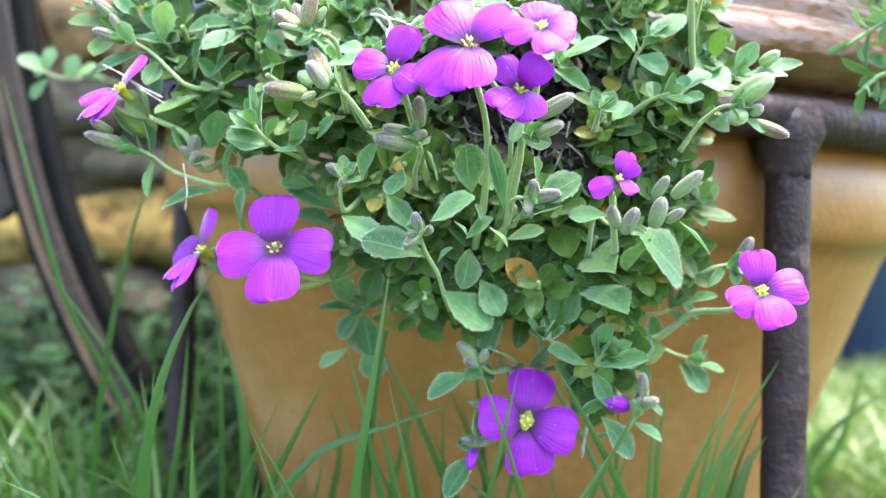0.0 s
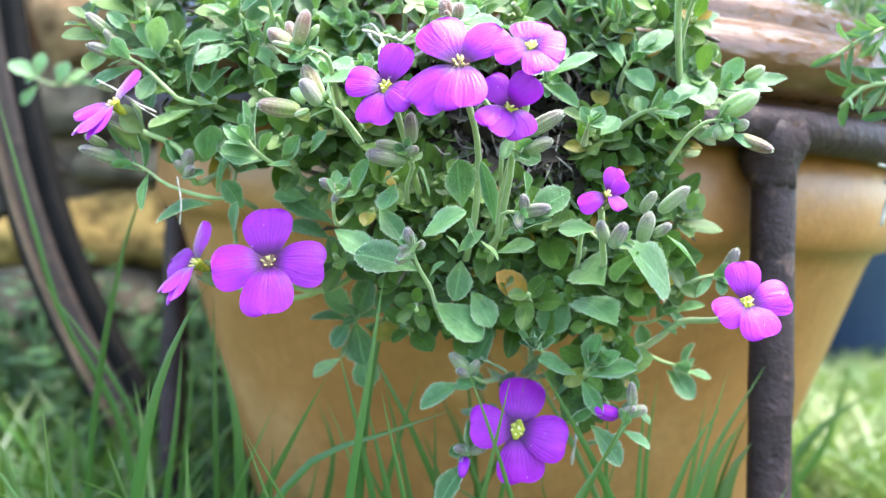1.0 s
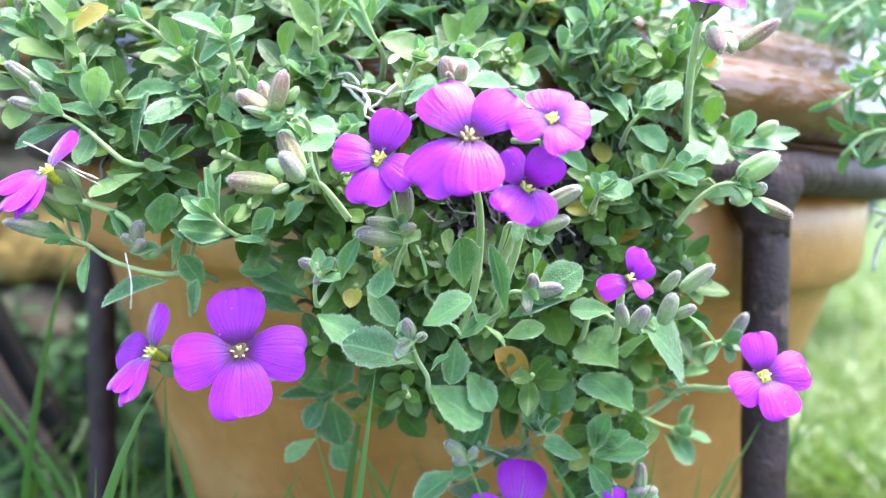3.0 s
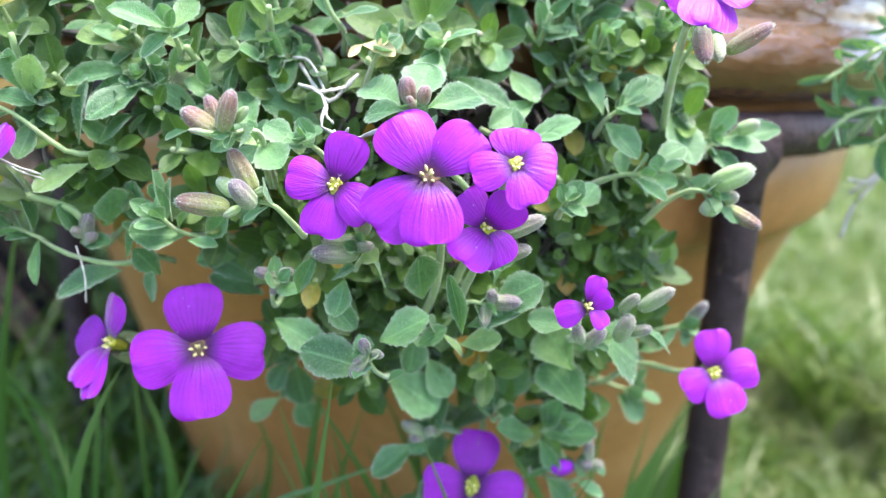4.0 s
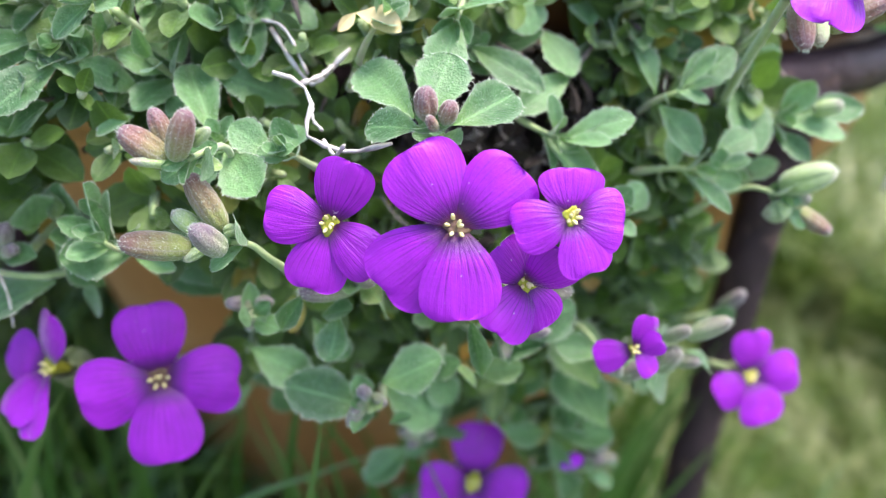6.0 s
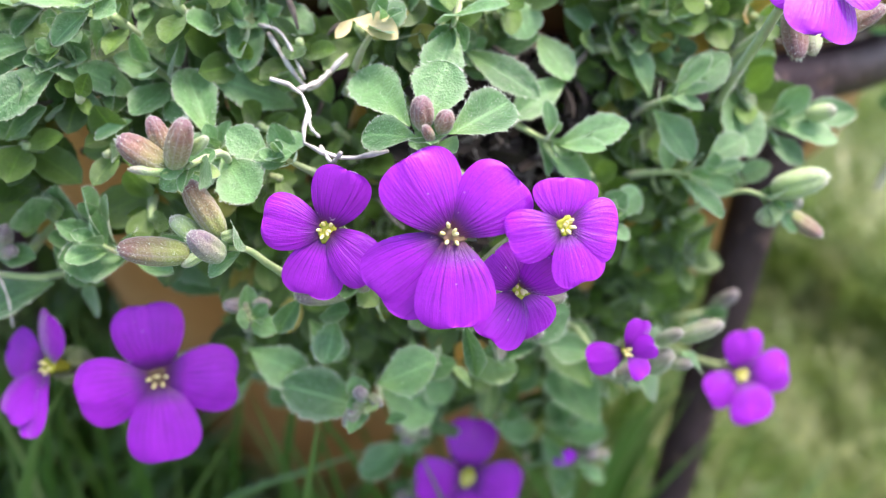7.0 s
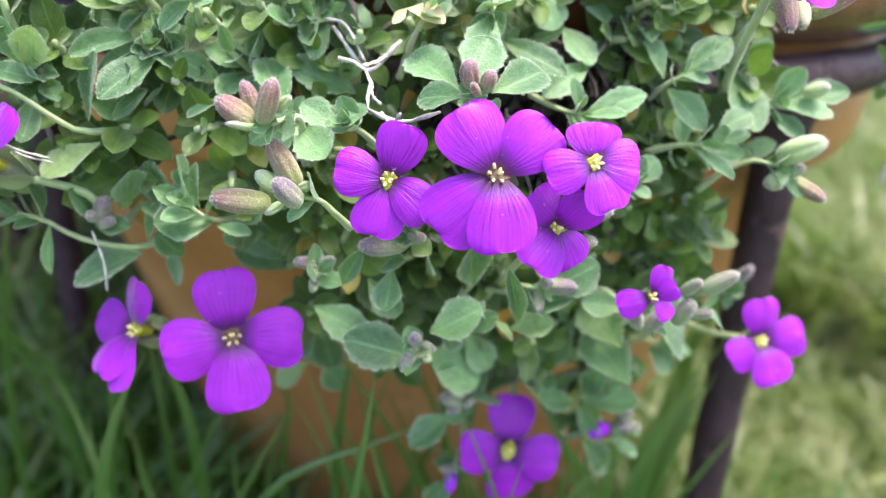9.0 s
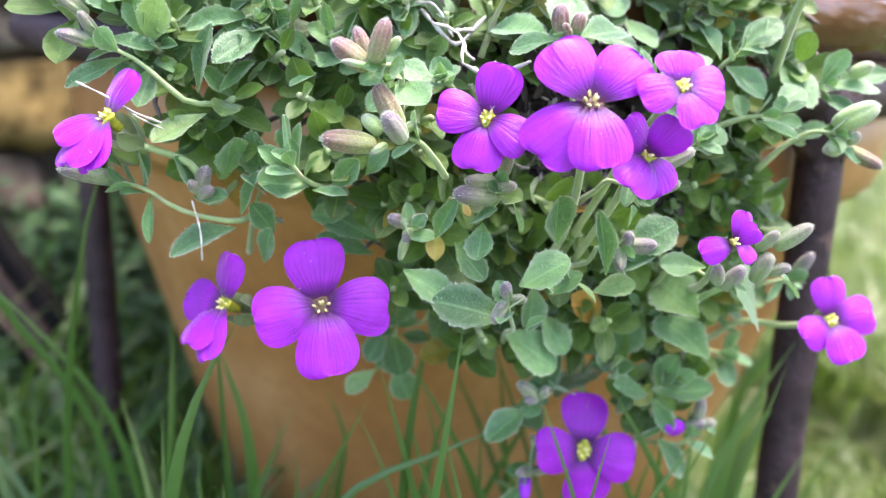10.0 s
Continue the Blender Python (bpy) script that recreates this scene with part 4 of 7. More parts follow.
for i in range(330):
    x = rand(-0.006, 0.046)
    p, n = mound(x, rand(1.2, 1.95))
    if p.z < lowest(x) + (0.006 if x > 0.008 else 0.012) or hollow(p) or (p.z < 0.172 and abs(x - 0.0155) < 0.0135):
        continue
    p.y = rand(0.155, 0.1605)
    d = (n + Vector((rand(-0.7, 0.7), rand(-0.1, 0.3), rand(-0.6, 0.3)))).normalized()
    inner_sprig(p, d, rand(0.004, 0.009), rand(0.006, 0.0095), 4)


for i in range(90):
    p, n = mound(rand(-0.02, 0.075), rand(-0.45, 0.15))
    inner_sprig(p - n * rand(0.0, 0.006), (n + Vector((rand(-0.5, 0.5), rand(-0.4, 0.1), rand(0, 0.5)))).normalized(), rand(0.008, 0.016), rand(0.008, 0.0115), 4)


# ---- outer sprigs ----
def sprig(*points):
    v, f = stem_mesh(points, 0.00058, 0.0003, 12)
    st = child("sprig", mesh_of("sprig", v, f, STEM), plant)
    tip, d = Vector(points[-1]), (Vector(points[-1]) - Vector(points[-2])).normalized()
    a = rand(0, 6)
    for i in range(5):
        a += 2.4
        w = Matrix.Rotation(a, 3, d) @ d.orthogonal().normalized()
        out = (d + w * (0.35 + 0.15 * i)).normalized()
        b = tip - d * (0.0006 * i)
        add_leaf(st, b, b + out * (0.0028 + 0.0006 * i), (d - w * 0.6 + Vector((0, -0.2, 0.3))).normalized(), 0.95)
    return st


def tone():
    """The way a leaf of the outer sprigs faces: up and outwards, a little astray."""
    return (rand(-0.5, 0.5), rand(-0.9, -0.25), rand(0.45, 1.1))


s = sprig((-0.0390, 0.1570, 0.2130), (-0.0430, 0.1520, 0.2150), (-0.0490, 0.1500, 0.2160), (-0.0510, 0.1490, 0.2180), (-0.0550, 0.1480, 0.2220), (-0.0590, 0.1480, 0.2240))
add_bud(s, (-0.0600, 0.1500, 0.2240), (-0.0660, 0.1470, 0.2260), 1.0)
add_bud(s, (-0.0600, 0.1500, 0.2250), (-0.0620, 0.1470, 0.2290), 1.0)
add_bud(s, (-0.0610, 0.1500, 0.2280), (-0.0660, 0.1470, 0.2320), .9)
add_leaf(s, (-0.0560, 0.1500, 0.2220), (-0.0650, 0.1480, 0.2190), tone(), .5)
add_leaf(s, (-0.0570, 0.1500, 0.2280), (-0.0610, 0.1480, 0.2320), tone(), .8)
add_leaf(s, (-0.0530, 0.1500, 0.2240), (-0.0510, 0.1480, 0.2310), tone(), 1.0)
add_leaf(s, (-0.0540, 0.1500, 0.2250), (-0.0550, 0.1480, 0.2310), tone(), .9)
add_leaf(s, (-0.0530, 0.1500, 0.2210), (-0.0550, 0.1480, 0.2150), tone(), .8)
add_leaf(s, (-0.0590, 0.1500, 0.2250), (-0.0520, 0.1480, 0.2240), tone(), .7)
add_leaf(s, (-0.0460, 0.1500, 0.2140), (-0.0530, 0.1480, 0.2090), tone(), .95)
add_leaf(s, (-0.0470, 0.1500, 0.2170), (-0.0450, 0.1480, 0.2270), tone(), .65)
add_leaf(s, (-0.0440, 0.1500, 0.2170), (-0.0390, 0.1480, 0.2220), tone(), .7)
s = sprig((-0.0300, 0.1570, 0.2220), (-0.0340, 0.1530, 0.2240), (-0.0370, 0.1510, 0.2270))
add_leaf(s, (-0.0380, 0.1530, 0.2280), (-0.0480, 0.1500, 0.2270), tone(), .5)
add_leaf(s, (-0.0320, 0.1530, 0.2220), (-0.0380, 0.1500, 0.2280), tone(), .9)
add_leaf(s, (-0.0370, 0.1530, 0.2270), (-0.0450, 0.1500, 0.2250), tone(), .7)
add_leaf(s, (-0.0330, 0.1530, 0.2260), (-0.0300, 0.1500, 0.2330), tone(), .6)
add_leaf(s, (-0.0290, 0.1530, 0.2210), (-0.0340, 0.1500, 0.2260), tone(), .8)
add_leaf(s, (-0.0340, 0.1530, 0.2240), (-0.0350, 0.1500, 0.2310), tone(), .6)
add_leaf(s, (-0.0400, 0.1530, 0.2180), (-0.0360, 0.1500, 0.2210), tone(), .9)
add_leaf(s, (-0.0420, 0.1530, 0.2160), (-0.0470, 0.1500, 0.2200), tone(), .7)
s = sprig((-0.0250, 0.1550, 0.2000), (-0.0270, 0.1500, 0.2020), (-0.0310, 0.1440, 0.2040), (-0.0330, 0.1420, 0.2060), (-0.0340, 0.1410, 0.2080))
add_leaf(s, (-0.0340, 0.1440, 0.2060), (-0.0360, 0.1420, 0.2140), tone(), .75)
add_leaf(s, (-0.0340, 0.1440, 0.2060), (-0.0380, 0.1420, 0.2100), tone(), .75)
add_leaf(s, (-0.0330, 0.1440, 0.2060), (-0.0330, 0.1420, 0.2130), tone(), .7)
add_leaf(s, (-0.0320, 0.1440, 0.2050), (-0.0300, 0.1420, 0.2090), tone(), .85)
add_leaf(s, (-0.0310, 0.1440, 0.2040), (-0.0390, 0.1420, 0.2040), tone(), 1.05)
add_leaf(s, (-0.0310, 0.1440, 0.2030), (-0.0260, 0.1420, 0.2020), tone(), .7)
add_leaf(s, (-0.0340, 0.1440, 0.2080), (-0.0350, 0.1420, 0.2120), tone(), .8)
add_leaf(s, (-0.0280, 0.1440, 0.2030), (-0.0240, 0.1420, 0.2080), tone(), .9)
add_leaf(s, (-0.0230, 0.1440, 0.2050), (-0.0200, 0.1420, 0.2090), tone(), .9)
s = sprig((-0.0360, 0.1580, 0.1950), (-0.0390, 0.1550, 0.1970), (-0.0430, 0.1510, 0.1970), (-0.0470, 0.1500, 0.1980), (-0.0520, 0.1500, 0.2000), (-0.0560, 0.1500, 0.2030), (-0.0590, 0.1500, 0.2040))
add_bud(s, (-0.0480, 0.1510, 0.2020), (-0.0460, 0.1480, 0.2070), 1.2)
add_bud(s, (-0.0480, 0.1510, 0.2020), (-0.0490, 0.1480, 0.2040), 1.3)
add_bud(s, (-0.0480, 0.1510, 0.2010), (-0.0460, 0.1480, 0.2030), 1.3)
add_leaf(s, (-0.0490, 0.1510, 0.2010), (-0.0440, 0.1480, 0.2020), tone(), .9)
add_leaf(s, (-0.0490, 0.1510, 0.2020), (-0.0500, 0.1480, 0.2080), tone(), 1.0)
add_leaf(s, (-0.0430, 0.1510, 0.1960), (-0.0530, 0.1480, 0.1940), tone(), 1.0)
add_bud(s, (-0.0590, 0.1510, 0.2040), (-0.0690, 0.1480, 0.2070), .75)
add_bud(s, (-0.0630, 0.1510, 0.2070), (-0.0660, 0.1480, 0.2090), 1.1)
add_leaf(s, (-0.0560, 0.1510, 0.2020), (-0.0550, 0.1480, 0.2100), tone(), .85)
add_leaf(s, (-0.0560, 0.1510, 0.2020), (-0.0590, 0.1480, 0.2030), tone(), .9)
add_leaf(s, (-0.0590, 0.1510, 0.2060), (-0.0610, 0.1480, 0.2110), tone(), .9)
add_leaf(s, (-0.0550, 0.1510, 0.2020), (-0.0560, 0.1480, 0.1950), tone(), .35)
add_leaf(s, (-0.0420, 0.1510, 0.1980), (-0.0390, 0.1480, 0.2050), tone(), .6)
add_leaf(s, (-0.0370, 0.1510, 0.1950), (-0.0400, 0.1480, 0.2000), tone(), .9)
add_leaf(s, (-0.0390, 0.1510, 0.1900), (-0.0380, 0.1480, 0.1960), tone(), .9)
s = sprig((-0.0150, 0.1500, 0.1950), (-0.0180, 0.1430, 0.1920), (-0.0180, 0.1390, 0.1960), (-0.0170, 0.1370, 0.1980))
add_bud(s, (-0.0170, 0.1400, 0.1980), (-0.0210, 0.1370, 0.2000), 1.15)
add_bud(s, (-0.0170, 0.1400, 0.1980), (-0.0150, 0.1370, 0.2000), 1.15)
add_bud(s, (-0.0170, 0.1400, 0.1980), (-0.0180, 0.1370, 0.1960), 1.1)
add_leaf(s, (-0.0200, 0.1530, 0.1920), (-0.0310, 0.1540, 0.1990), tone(), .6)
add_leaf(s, (-0.0250, 0.1530, 0.1970), (-0.0310, 0.1510, 0.1980), tone(), 1.0)
add_leaf(s, (-0.0180, 0.1400, 0.1910), (-0.0110, 0.1380, 0.1860), tone(), 1.1)
add_leaf(s, (-0.0100, 0.1400, 0.1950), (-0.0060, 0.1380, 0.1890), tone(), .95)
add_leaf(s, (-0.0210, 0.1560, 0.1890), (-0.0300, 0.1580, 0.1930), tone(), .85)
s = sprig((0.0020, 0.1550, 0.1710), (0.0000, 0.1460, 0.1770), (-0.0010, 0.1380, 0.1810), (-0.0030, 0.1330, 0.1850), (-0.0040, 0.1310, 0.1880))
add_bud(s, (-0.0040, 0.1320, 0.1880), (-0.0050, 0.1290, 0.1920), 1.15)
add_bud(s, (-0.0040, 0.1320, 0.1880), (-0.0070, 0.1290, 0.1850), 1.2)
add_bud(s, (-0.0030, 0.1320, 0.1880), (-0.0020, 0.1290, 0.1890), 1.2)
add_bud(s, (-0.0040, 0.1320, 0.1880), (-0.0060, 0.1290, 0.1880), 1.0)
add_leaf(s, (-0.0030, 0.1340, 0.1840), (-0.0140, 0.1360, 0.1880), tone(), .95)
add_leaf(s, (-0.0020, 0.1320, 0.1900), (0.0050, 0.1300, 0.1940), tone(), 1.3)
add_leaf(s, (0.0000, 0.1470, 0.1770), (0.0090, 0.1440, 0.1710), tone(), 1.1)
add_leaf(s, (0.0070, 0.1480, 0.1790), (0.0110, 0.1450, 0.1730), tone(), 1.0)
add_leaf(s, (0.0070, 0.1520, 0.1630), (0.0110, 0.1490, 0.1710), tone(), 1.1)
add_leaf(s, (0.0050, 0.1470, 0.1850), (0.0040, 0.1440, 0.1780), tone(), 1.2)
add_leaf(s, (-0.0010, 0.1320, 0.1830), (0.0010, 0.1300, 0.1860), tone(), .7)
s = sprig((0.0130, 0.1580, 0.1600), (0.0090, 0.1520, 0.1610), (0.0070, 0.1490, 0.1630))
add_bud(s, (0.0070, 0.1490, 0.1630), (0.0020, 0.1460, 0.1680), 1.0)
add_bud(s, (0.0070, 0.1490, 0.1630), (0.0080, 0.1460, 0.1660), 1.2)
add_bud(s, (0.0070, 0.1490, 0.1630), (0.0040, 0.1460, 0.1640), 1.2)
add_leaf(s, (0.0050, 0.1490, 0.1610), (-0.0030, 0.1460, 0.1580), tone(), 1.15)
add_leaf(s, (0.0050, 0.1530, 0.1600), (0.0110, 0.1580, 0.1600), tone(), 1.0)
add_leaf(s, (0.0140, 0.1490, 0.1630), (0.0090, 0.1460, 0.1670), tone(), 1.0)
add_leaf(s, (0.0120, 0.1560, 0.1600), (0.0160, 0.1680, 0.1600), tone(), .8)
add_leaf(s, (0.0130, 0.1560, 0.1590), (0.0240, 0.1680, 0.1600), tone(), .9)
s = sprig((0.0130, 0.1500, 0.1980), (0.0120, 0.1400, 0.2020), (0.0120, 0.1330, 0.2050), (0.0140, 0.1290, 0.2040))
add_bud(s, (0.0150, 0.1290, 0.2040), (0.0200, 0.1260, 0.2060), 1.15)
add_bud(s, (0.0150, 0.1290, 0.2070), (0.0220, 0.1260, 0.2110), .95)
add_leaf(s, (0.0100, 0.1290, 0.1920), (0.0080, 0.1260, 0.2020), tone(), .4)
add_leaf(s, (0.0130, 0.1290, 0.2070), (0.0110, 0.1260, 0.2030), tone(), .6)
s = sprig((0.0080, 0.1550, 0.1800), (0.0100, 0.1480, 0.1870), (0.0120, 0.1400, 0.1910), (0.0120, 0.1370, 0.1940), (0.0150, 0.1350, 0.1940))
add_bud(s, (0.0150, 0.1360, 0.1940), (0.0210, 0.1330, 0.1950), 1.15)
add_bud(s, (0.0160, 0.1360, 0.1940), (0.0150, 0.1330, 0.1970), 1.2)
add_bud(s, (0.0150, 0.1360, 0.1940), (0.0140, 0.1330, 0.1910), 1.2)
add_leaf(s, (0.0120, 0.1360, 0.1900), (0.0200, 0.1340, 0.1930), tone(), .8)
add_leaf(s, (0.0070, 0.1360, 0.1890), (0.0060, 0.1340, 0.1930), tone(), .9)
add_leaf(s, (0.0080, 0.1360, 0.1890), (0.0110, 0.1340, 0.1860), tone(), .85)
add_leaf(s, (0.0160, 0.1360, 0.1930), (0.0230, 0.1340, 0.1980), tone(), 1.05)
add_leaf(s, (0.0160, 0.1360, 0.1970), (0.0160, 0.1340, 0.2010), tone(), .9)
add_leaf(s, (0.0040, 0.1360, 0.1870), (0.0080, 0.1340, 0.1910), tone(), .8)
add_leaf(s, (0.0020, 0.1360, 0.1900), (0.0040, 0.1340, 0.1880), tone(), .7)
add_leaf(s, (0.0050, 0.1360, 0.1950), (0.0030, 0.1340, 0.2030), tone(), 1.1)
add_leaf(s, (-0.0010, 0.1360, 0.1970), (-0.0020, 0.1340, 0.2020), tone(), 1.0)
add_leaf(s, (0.0110, 0.1360, 0.1870), (0.0170, 0.1340, 0.1890), tone(), 1.0)
s = sprig((-0.0050, 0.1500, 0.1950), (-0.0050, 0.1410, 0.1990), (-0.0040, 0.1360, 0.2030), (-0.0050, 0.1340, 0.2040))
add_bud(s, (-0.0050, 0.1350, 0.2050), (-0.0110, 0.1320, 0.2060), .9)
add_bud(s, (-0.0050, 0.1350, 0.2030), (-0.0130, 0.1320, 0.2040), 1.1)
add_bud(s, (-0.0040, 0.1350, 0.2060), (-0.0040, 0.1320, 0.2120), 1.1)
add_bud(s, (-0.0050, 0.1350, 0.2040), (-0.0030, 0.1320, 0.2050), 1.3)
add_leaf(s, (-0.0090, 0.1350, 0.1990), (-0.0060, 0.1320, 0.2020), tone(), .9)
add_leaf(s, (-0.0140, 0.1350, 0.1970), (-0.0120, 0.1320, 0.2030), tone(), .7)
add_leaf(s, (-0.0070, 0.1350, 0.1990), (-0.0080, 0.1320, 0.1940), tone(), 1.1)
s = sprig((0.0260, 0.1550, 0.1790), (0.0270, 0.1470, 0.1840), (0.0270, 0.1380, 0.1910), (0.0290, 0.1330, 0.1890), (0.0310, 0.1310, 0.1890))
add_bud(s, (0.0290, 0.1310, 0.1890), (0.0270, 0.1280, 0.1930), 1.25)
add_bud(s, (0.0300, 0.1310, 0.1880), (0.0320, 0.1280, 0.1930), 1.25)
add_bud(s, (0.0350, 0.1310, 0.1890), (0.0360, 0.1280, 0.1950), 1.25)
add_bud(s, (0.0370, 0.1310, 0.1900), (0.0390, 0.1280, 0.1920), 1.2)
add_bud(s, (0.0350, 0.1310, 0.1940), (0.0370, 0.1280, 0.1980), 1.1)
add_bud(s, (0.0380, 0.1310, 0.1940), (0.0430, 0.1280, 0.1990), 1.0)
add_leaf(s, (0.0330, 0.1350, 0.1890), (0.0440, 0.1400, 0.1800), tone(), 1.05)
add_leaf(s, (0.0400, 0.1330, 0.1900), (0.0460, 0.1340, 0.1850), tone(), .55)
add_leaf(s, (0.0250, 0.1480, 0.1790), (0.0210, 0.1470, 0.1710), tone(), 1.05)
add_leaf(s, (0.0250, 0.1480, 0.1790), (0.0230, 0.1480, 0.1820), tone(), .9)
add_leaf(s, (0.0260, 0.1480, 0.1780), (0.0290, 0.1480, 0.1780), tone(), .8)
add_leaf(s, (0.0320, 0.1360, 0.1740), (0.0280, 0.1460, 0.1790), tone(), 1.05)
add_leaf(s, (0.0300, 0.1370, 0.1810), (0.0270, 0.1480, 0.1850), tone(), 1.0)
add_leaf(s, (0.0360, 0.1360, 0.1870), (0.0340, 0.1440, 0.1820), tone(), 1.0)
add_leaf(s, (0.0280, 0.1330, 0.1910), (0.0220, 0.1360, 0.1900), tone(), 1.0)
s = sprig((0.0300, 0.1560, 0.1610), (0.0260, 0.1500, 0.1630), (0.0210, 0.1470, 0.1670), (0.0190, 0.1460, 0.1690))
add_leaf(s, (0.0190, 0.1470, 0.1680), (0.0150, 0.1440, 0.1710), tone(), 1.0)
add_leaf(s, (0.0200, 0.1470, 0.1680), (0.0230, 0.1440, 0.1700), tone(), 1.0)
add_leaf(s, (0.0190, 0.1470, 0.1680), (0.0180, 0.1440, 0.1710), tone(), .8)
add_leaf(s, (0.0190, 0.1470, 0.1680), (0.0200, 0.1440, 0.1720), tone(), .8)
add_leaf(s, (0.0270, 0.1470, 0.1630), (0.0200, 0.1440, 0.1670), tone(), .9)
add_leaf(s, (0.0280, 0.1490, 0.1620), (0.0230, 0.1520, 0.1580), tone(), 1.2)
add_leaf(s, (0.0210, 0.1530, 0.1660), (0.0200, 0.1640, 0.1610), tone(), .9)
s = sprig((0.0290, 0.1580, 0.1560), (0.0290, 0.1500, 0.1620), (0.0290, 0.1470, 0.1640), (0.0310, 0.1460, 0.1660))
add_leaf(s, (0.0290, 0.1470, 0.1640), (0.0300, 0.1440, 0.1710), tone(), 1.1)
add_leaf(s, (0.0290, 0.1470, 0.1630), (0.0380, 0.1440, 0.1640), tone(), .95)
add_leaf(s, (0.0300, 0.1470, 0.1640), (0.0340, 0.1440, 0.1680), tone(), .9)
add_leaf(s, (0.0300, 0.1470, 0.1650), (0.0330, 0.1440, 0.1650), tone(), .5)
add_leaf(s, (0.0300, 0.1470, 0.1640), (0.0310, 0.1440, 0.1680), tone(), .6)
add_leaf(s, (0.0350, 0.1490, 0.1630), (0.0400, 0.1520, 0.1680), tone(), .9)
add_leaf(s, (0.0280, 0.1470, 0.1620), (0.0310, 0.1440, 0.1560), tone(), .8)
s = sprig((0.0420, 0.1680, 0.1660), (0.0450, 0.1670, 0.1640), (0.0490, 0.1660, 0.1620), (0.0530, 0.1650, 0.1610))
add_leaf(s, (0.0500, 0.1660, 0.1600), (0.0560, 0.1640, 0.1550), tone(), 1.0)
add_leaf(s, (0.0530, 0.1660, 0.1600), (0.0550, 0.1640, 0.1660), tone(), .9)
add_leaf(s, (0.0540, 0.1660, 0.1600), (0.0590, 0.1640, 0.1590), tone(), .8)
add_leaf(s, (0.0540, 0.1660, 0.1600), (0.0550, 0.1640, 0.1630), tone(), .9)
add_leaf(s, (0.0450, 0.1660, 0.1640), (0.0440, 0.1640, 0.1700), tone(), .9)
s = sprig((0.0360, 0.1650, 0.1710), (0.0400, 0.1610, 0.1710), (0.0450, 0.1580, 0.1720), (0.0470, 0.1570, 0.1740))
add_leaf(s, (0.0470, 0.1590, 0.1750), (0.0510, 0.1560, 0.1710), tone(), .8)
add_leaf(s, (0.0490, 0.1590, 0.1730), (0.0540, 0.1560, 0.1760), tone(), .9)
add_leaf(s, (0.0440, 0.1590, 0.1720), (0.0420, 0.1560, 0.1780), tone(), 1.0)
add_leaf(s, (0.0480, 0.1590, 0.1740), (0.0470, 0.1560, 0.1800), tone(), .7)
add_leaf(s, (0.0450, 0.1590, 0.1720), (0.0490, 0.1560, 0.1700), tone(), .6)
s = sprig((0.0480, 0.1590, 0.1730), (0.0490, 0.1550, 0.1780), (0.0520, 0.1520, 0.1810), (0.0560, 0.1510, 0.1820))
add_bud(s, (0.0570, 0.1520, 0.1820), (0.0590, 0.1490, 0.1880), 1.05)
add_leaf(s, (0.0560, 0.1520, 0.1820), (0.0560, 0.1500, 0.1780), tone(), .9)
add_leaf(s, (0.0550, 0.1520, 0.1820), (0.0510, 0.1500, 0.1780), tone(), .5)
s = sprig((0.0320, 0.1600, 0.1460), (0.0340, 0.1530, 0.1490), (0.0360, 0.1480, 0.1520), (0.0370, 0.1470, 0.1550))
add_bud(s, (0.0350, 0.1480, 0.1550), (0.0290, 0.1450, 0.1570), 1.3, True)
add_bud(s, (0.0350, 0.1480, 0.1550), (0.0380, 0.1450, 0.1570), 1.2)
add_bud(s, (0.0370, 0.1480, 0.1550), (0.0400, 0.1450, 0.1570), 1.25)
add_bud(s, (0.0380, 0.1480, 0.1560), (0.0370, 0.1450, 0.1630), .85)
add_leaf(s, (0.0360, 0.1480, 0.1520), (0.0410, 0.1460, 0.1490), tone(), .85)
add_leaf(s, (0.0300, 0.1480, 0.1530), (0.0360, 0.1460, 0.1460), tone(), 1.0)
add_leaf(s, (0.0390, 0.1480, 0.1560), (0.0410, 0.1460, 0.1540), tone(), .9)
add_leaf(s, (0.0250, 0.1480, 0.1530), (0.0290, 0.1460, 0.1580), tone(), .8)
s = sprig((0.0100, 0.1600, 0.1490), (0.0080, 0.1530, 0.1480), (0.0060, 0.1510, 0.1470))
add_bud(s, (0.0060, 0.1510, 0.1460), (0.0050, 0.1480, 0.1430), 1.3, True)
add_bud(s, (0.0070, 0.1510, 0.1470), (0.0030, 0.1480, 0.1490), 1.1)
add_bud(s, (0.0070, 0.1510, 0.1470), (0.0100, 0.1480, 0.1490), 1.1)
add_leaf(s, (0.0060, 0.1510, 0.1450), (0.0000, 0.1480, 0.1380), tone(), .9)
add_leaf(s, (0.0070, 0.1510, 0.1480), (0.0050, 0.1480, 0.1540), tone(), 1.0)
add_leaf(s, (0.0110, 0.1570, 0.1510), (0.0080, 0.1680, 0.1530), tone(), 1.0)
s = sprig((-0.0080, 0.1720, 0.1770), (-0.0100, 0.1690, 0.1710), (-0.0140, 0.1670, 0.1720), (-0.0170, 0.1650, 0.1720))
add_leaf(s, (-0.0170, 0.1660, 0.1720), (-0.0230, 0.1640, 0.1780), tone(), 1.0)
add_leaf(s, (-0.0180, 0.1660, 0.1710), (-0.0260, 0.1640, 0.1730), tone(), 1.0)
add_leaf(s, (-0.0170, 0.1660, 0.1720), (-0.0130, 0.1640, 0.1800), tone(), 1.1)
add_leaf(s, (-0.0160, 0.1660, 0.1720), (-0.0120, 0.1640, 0.1730), tone(), 1.0)
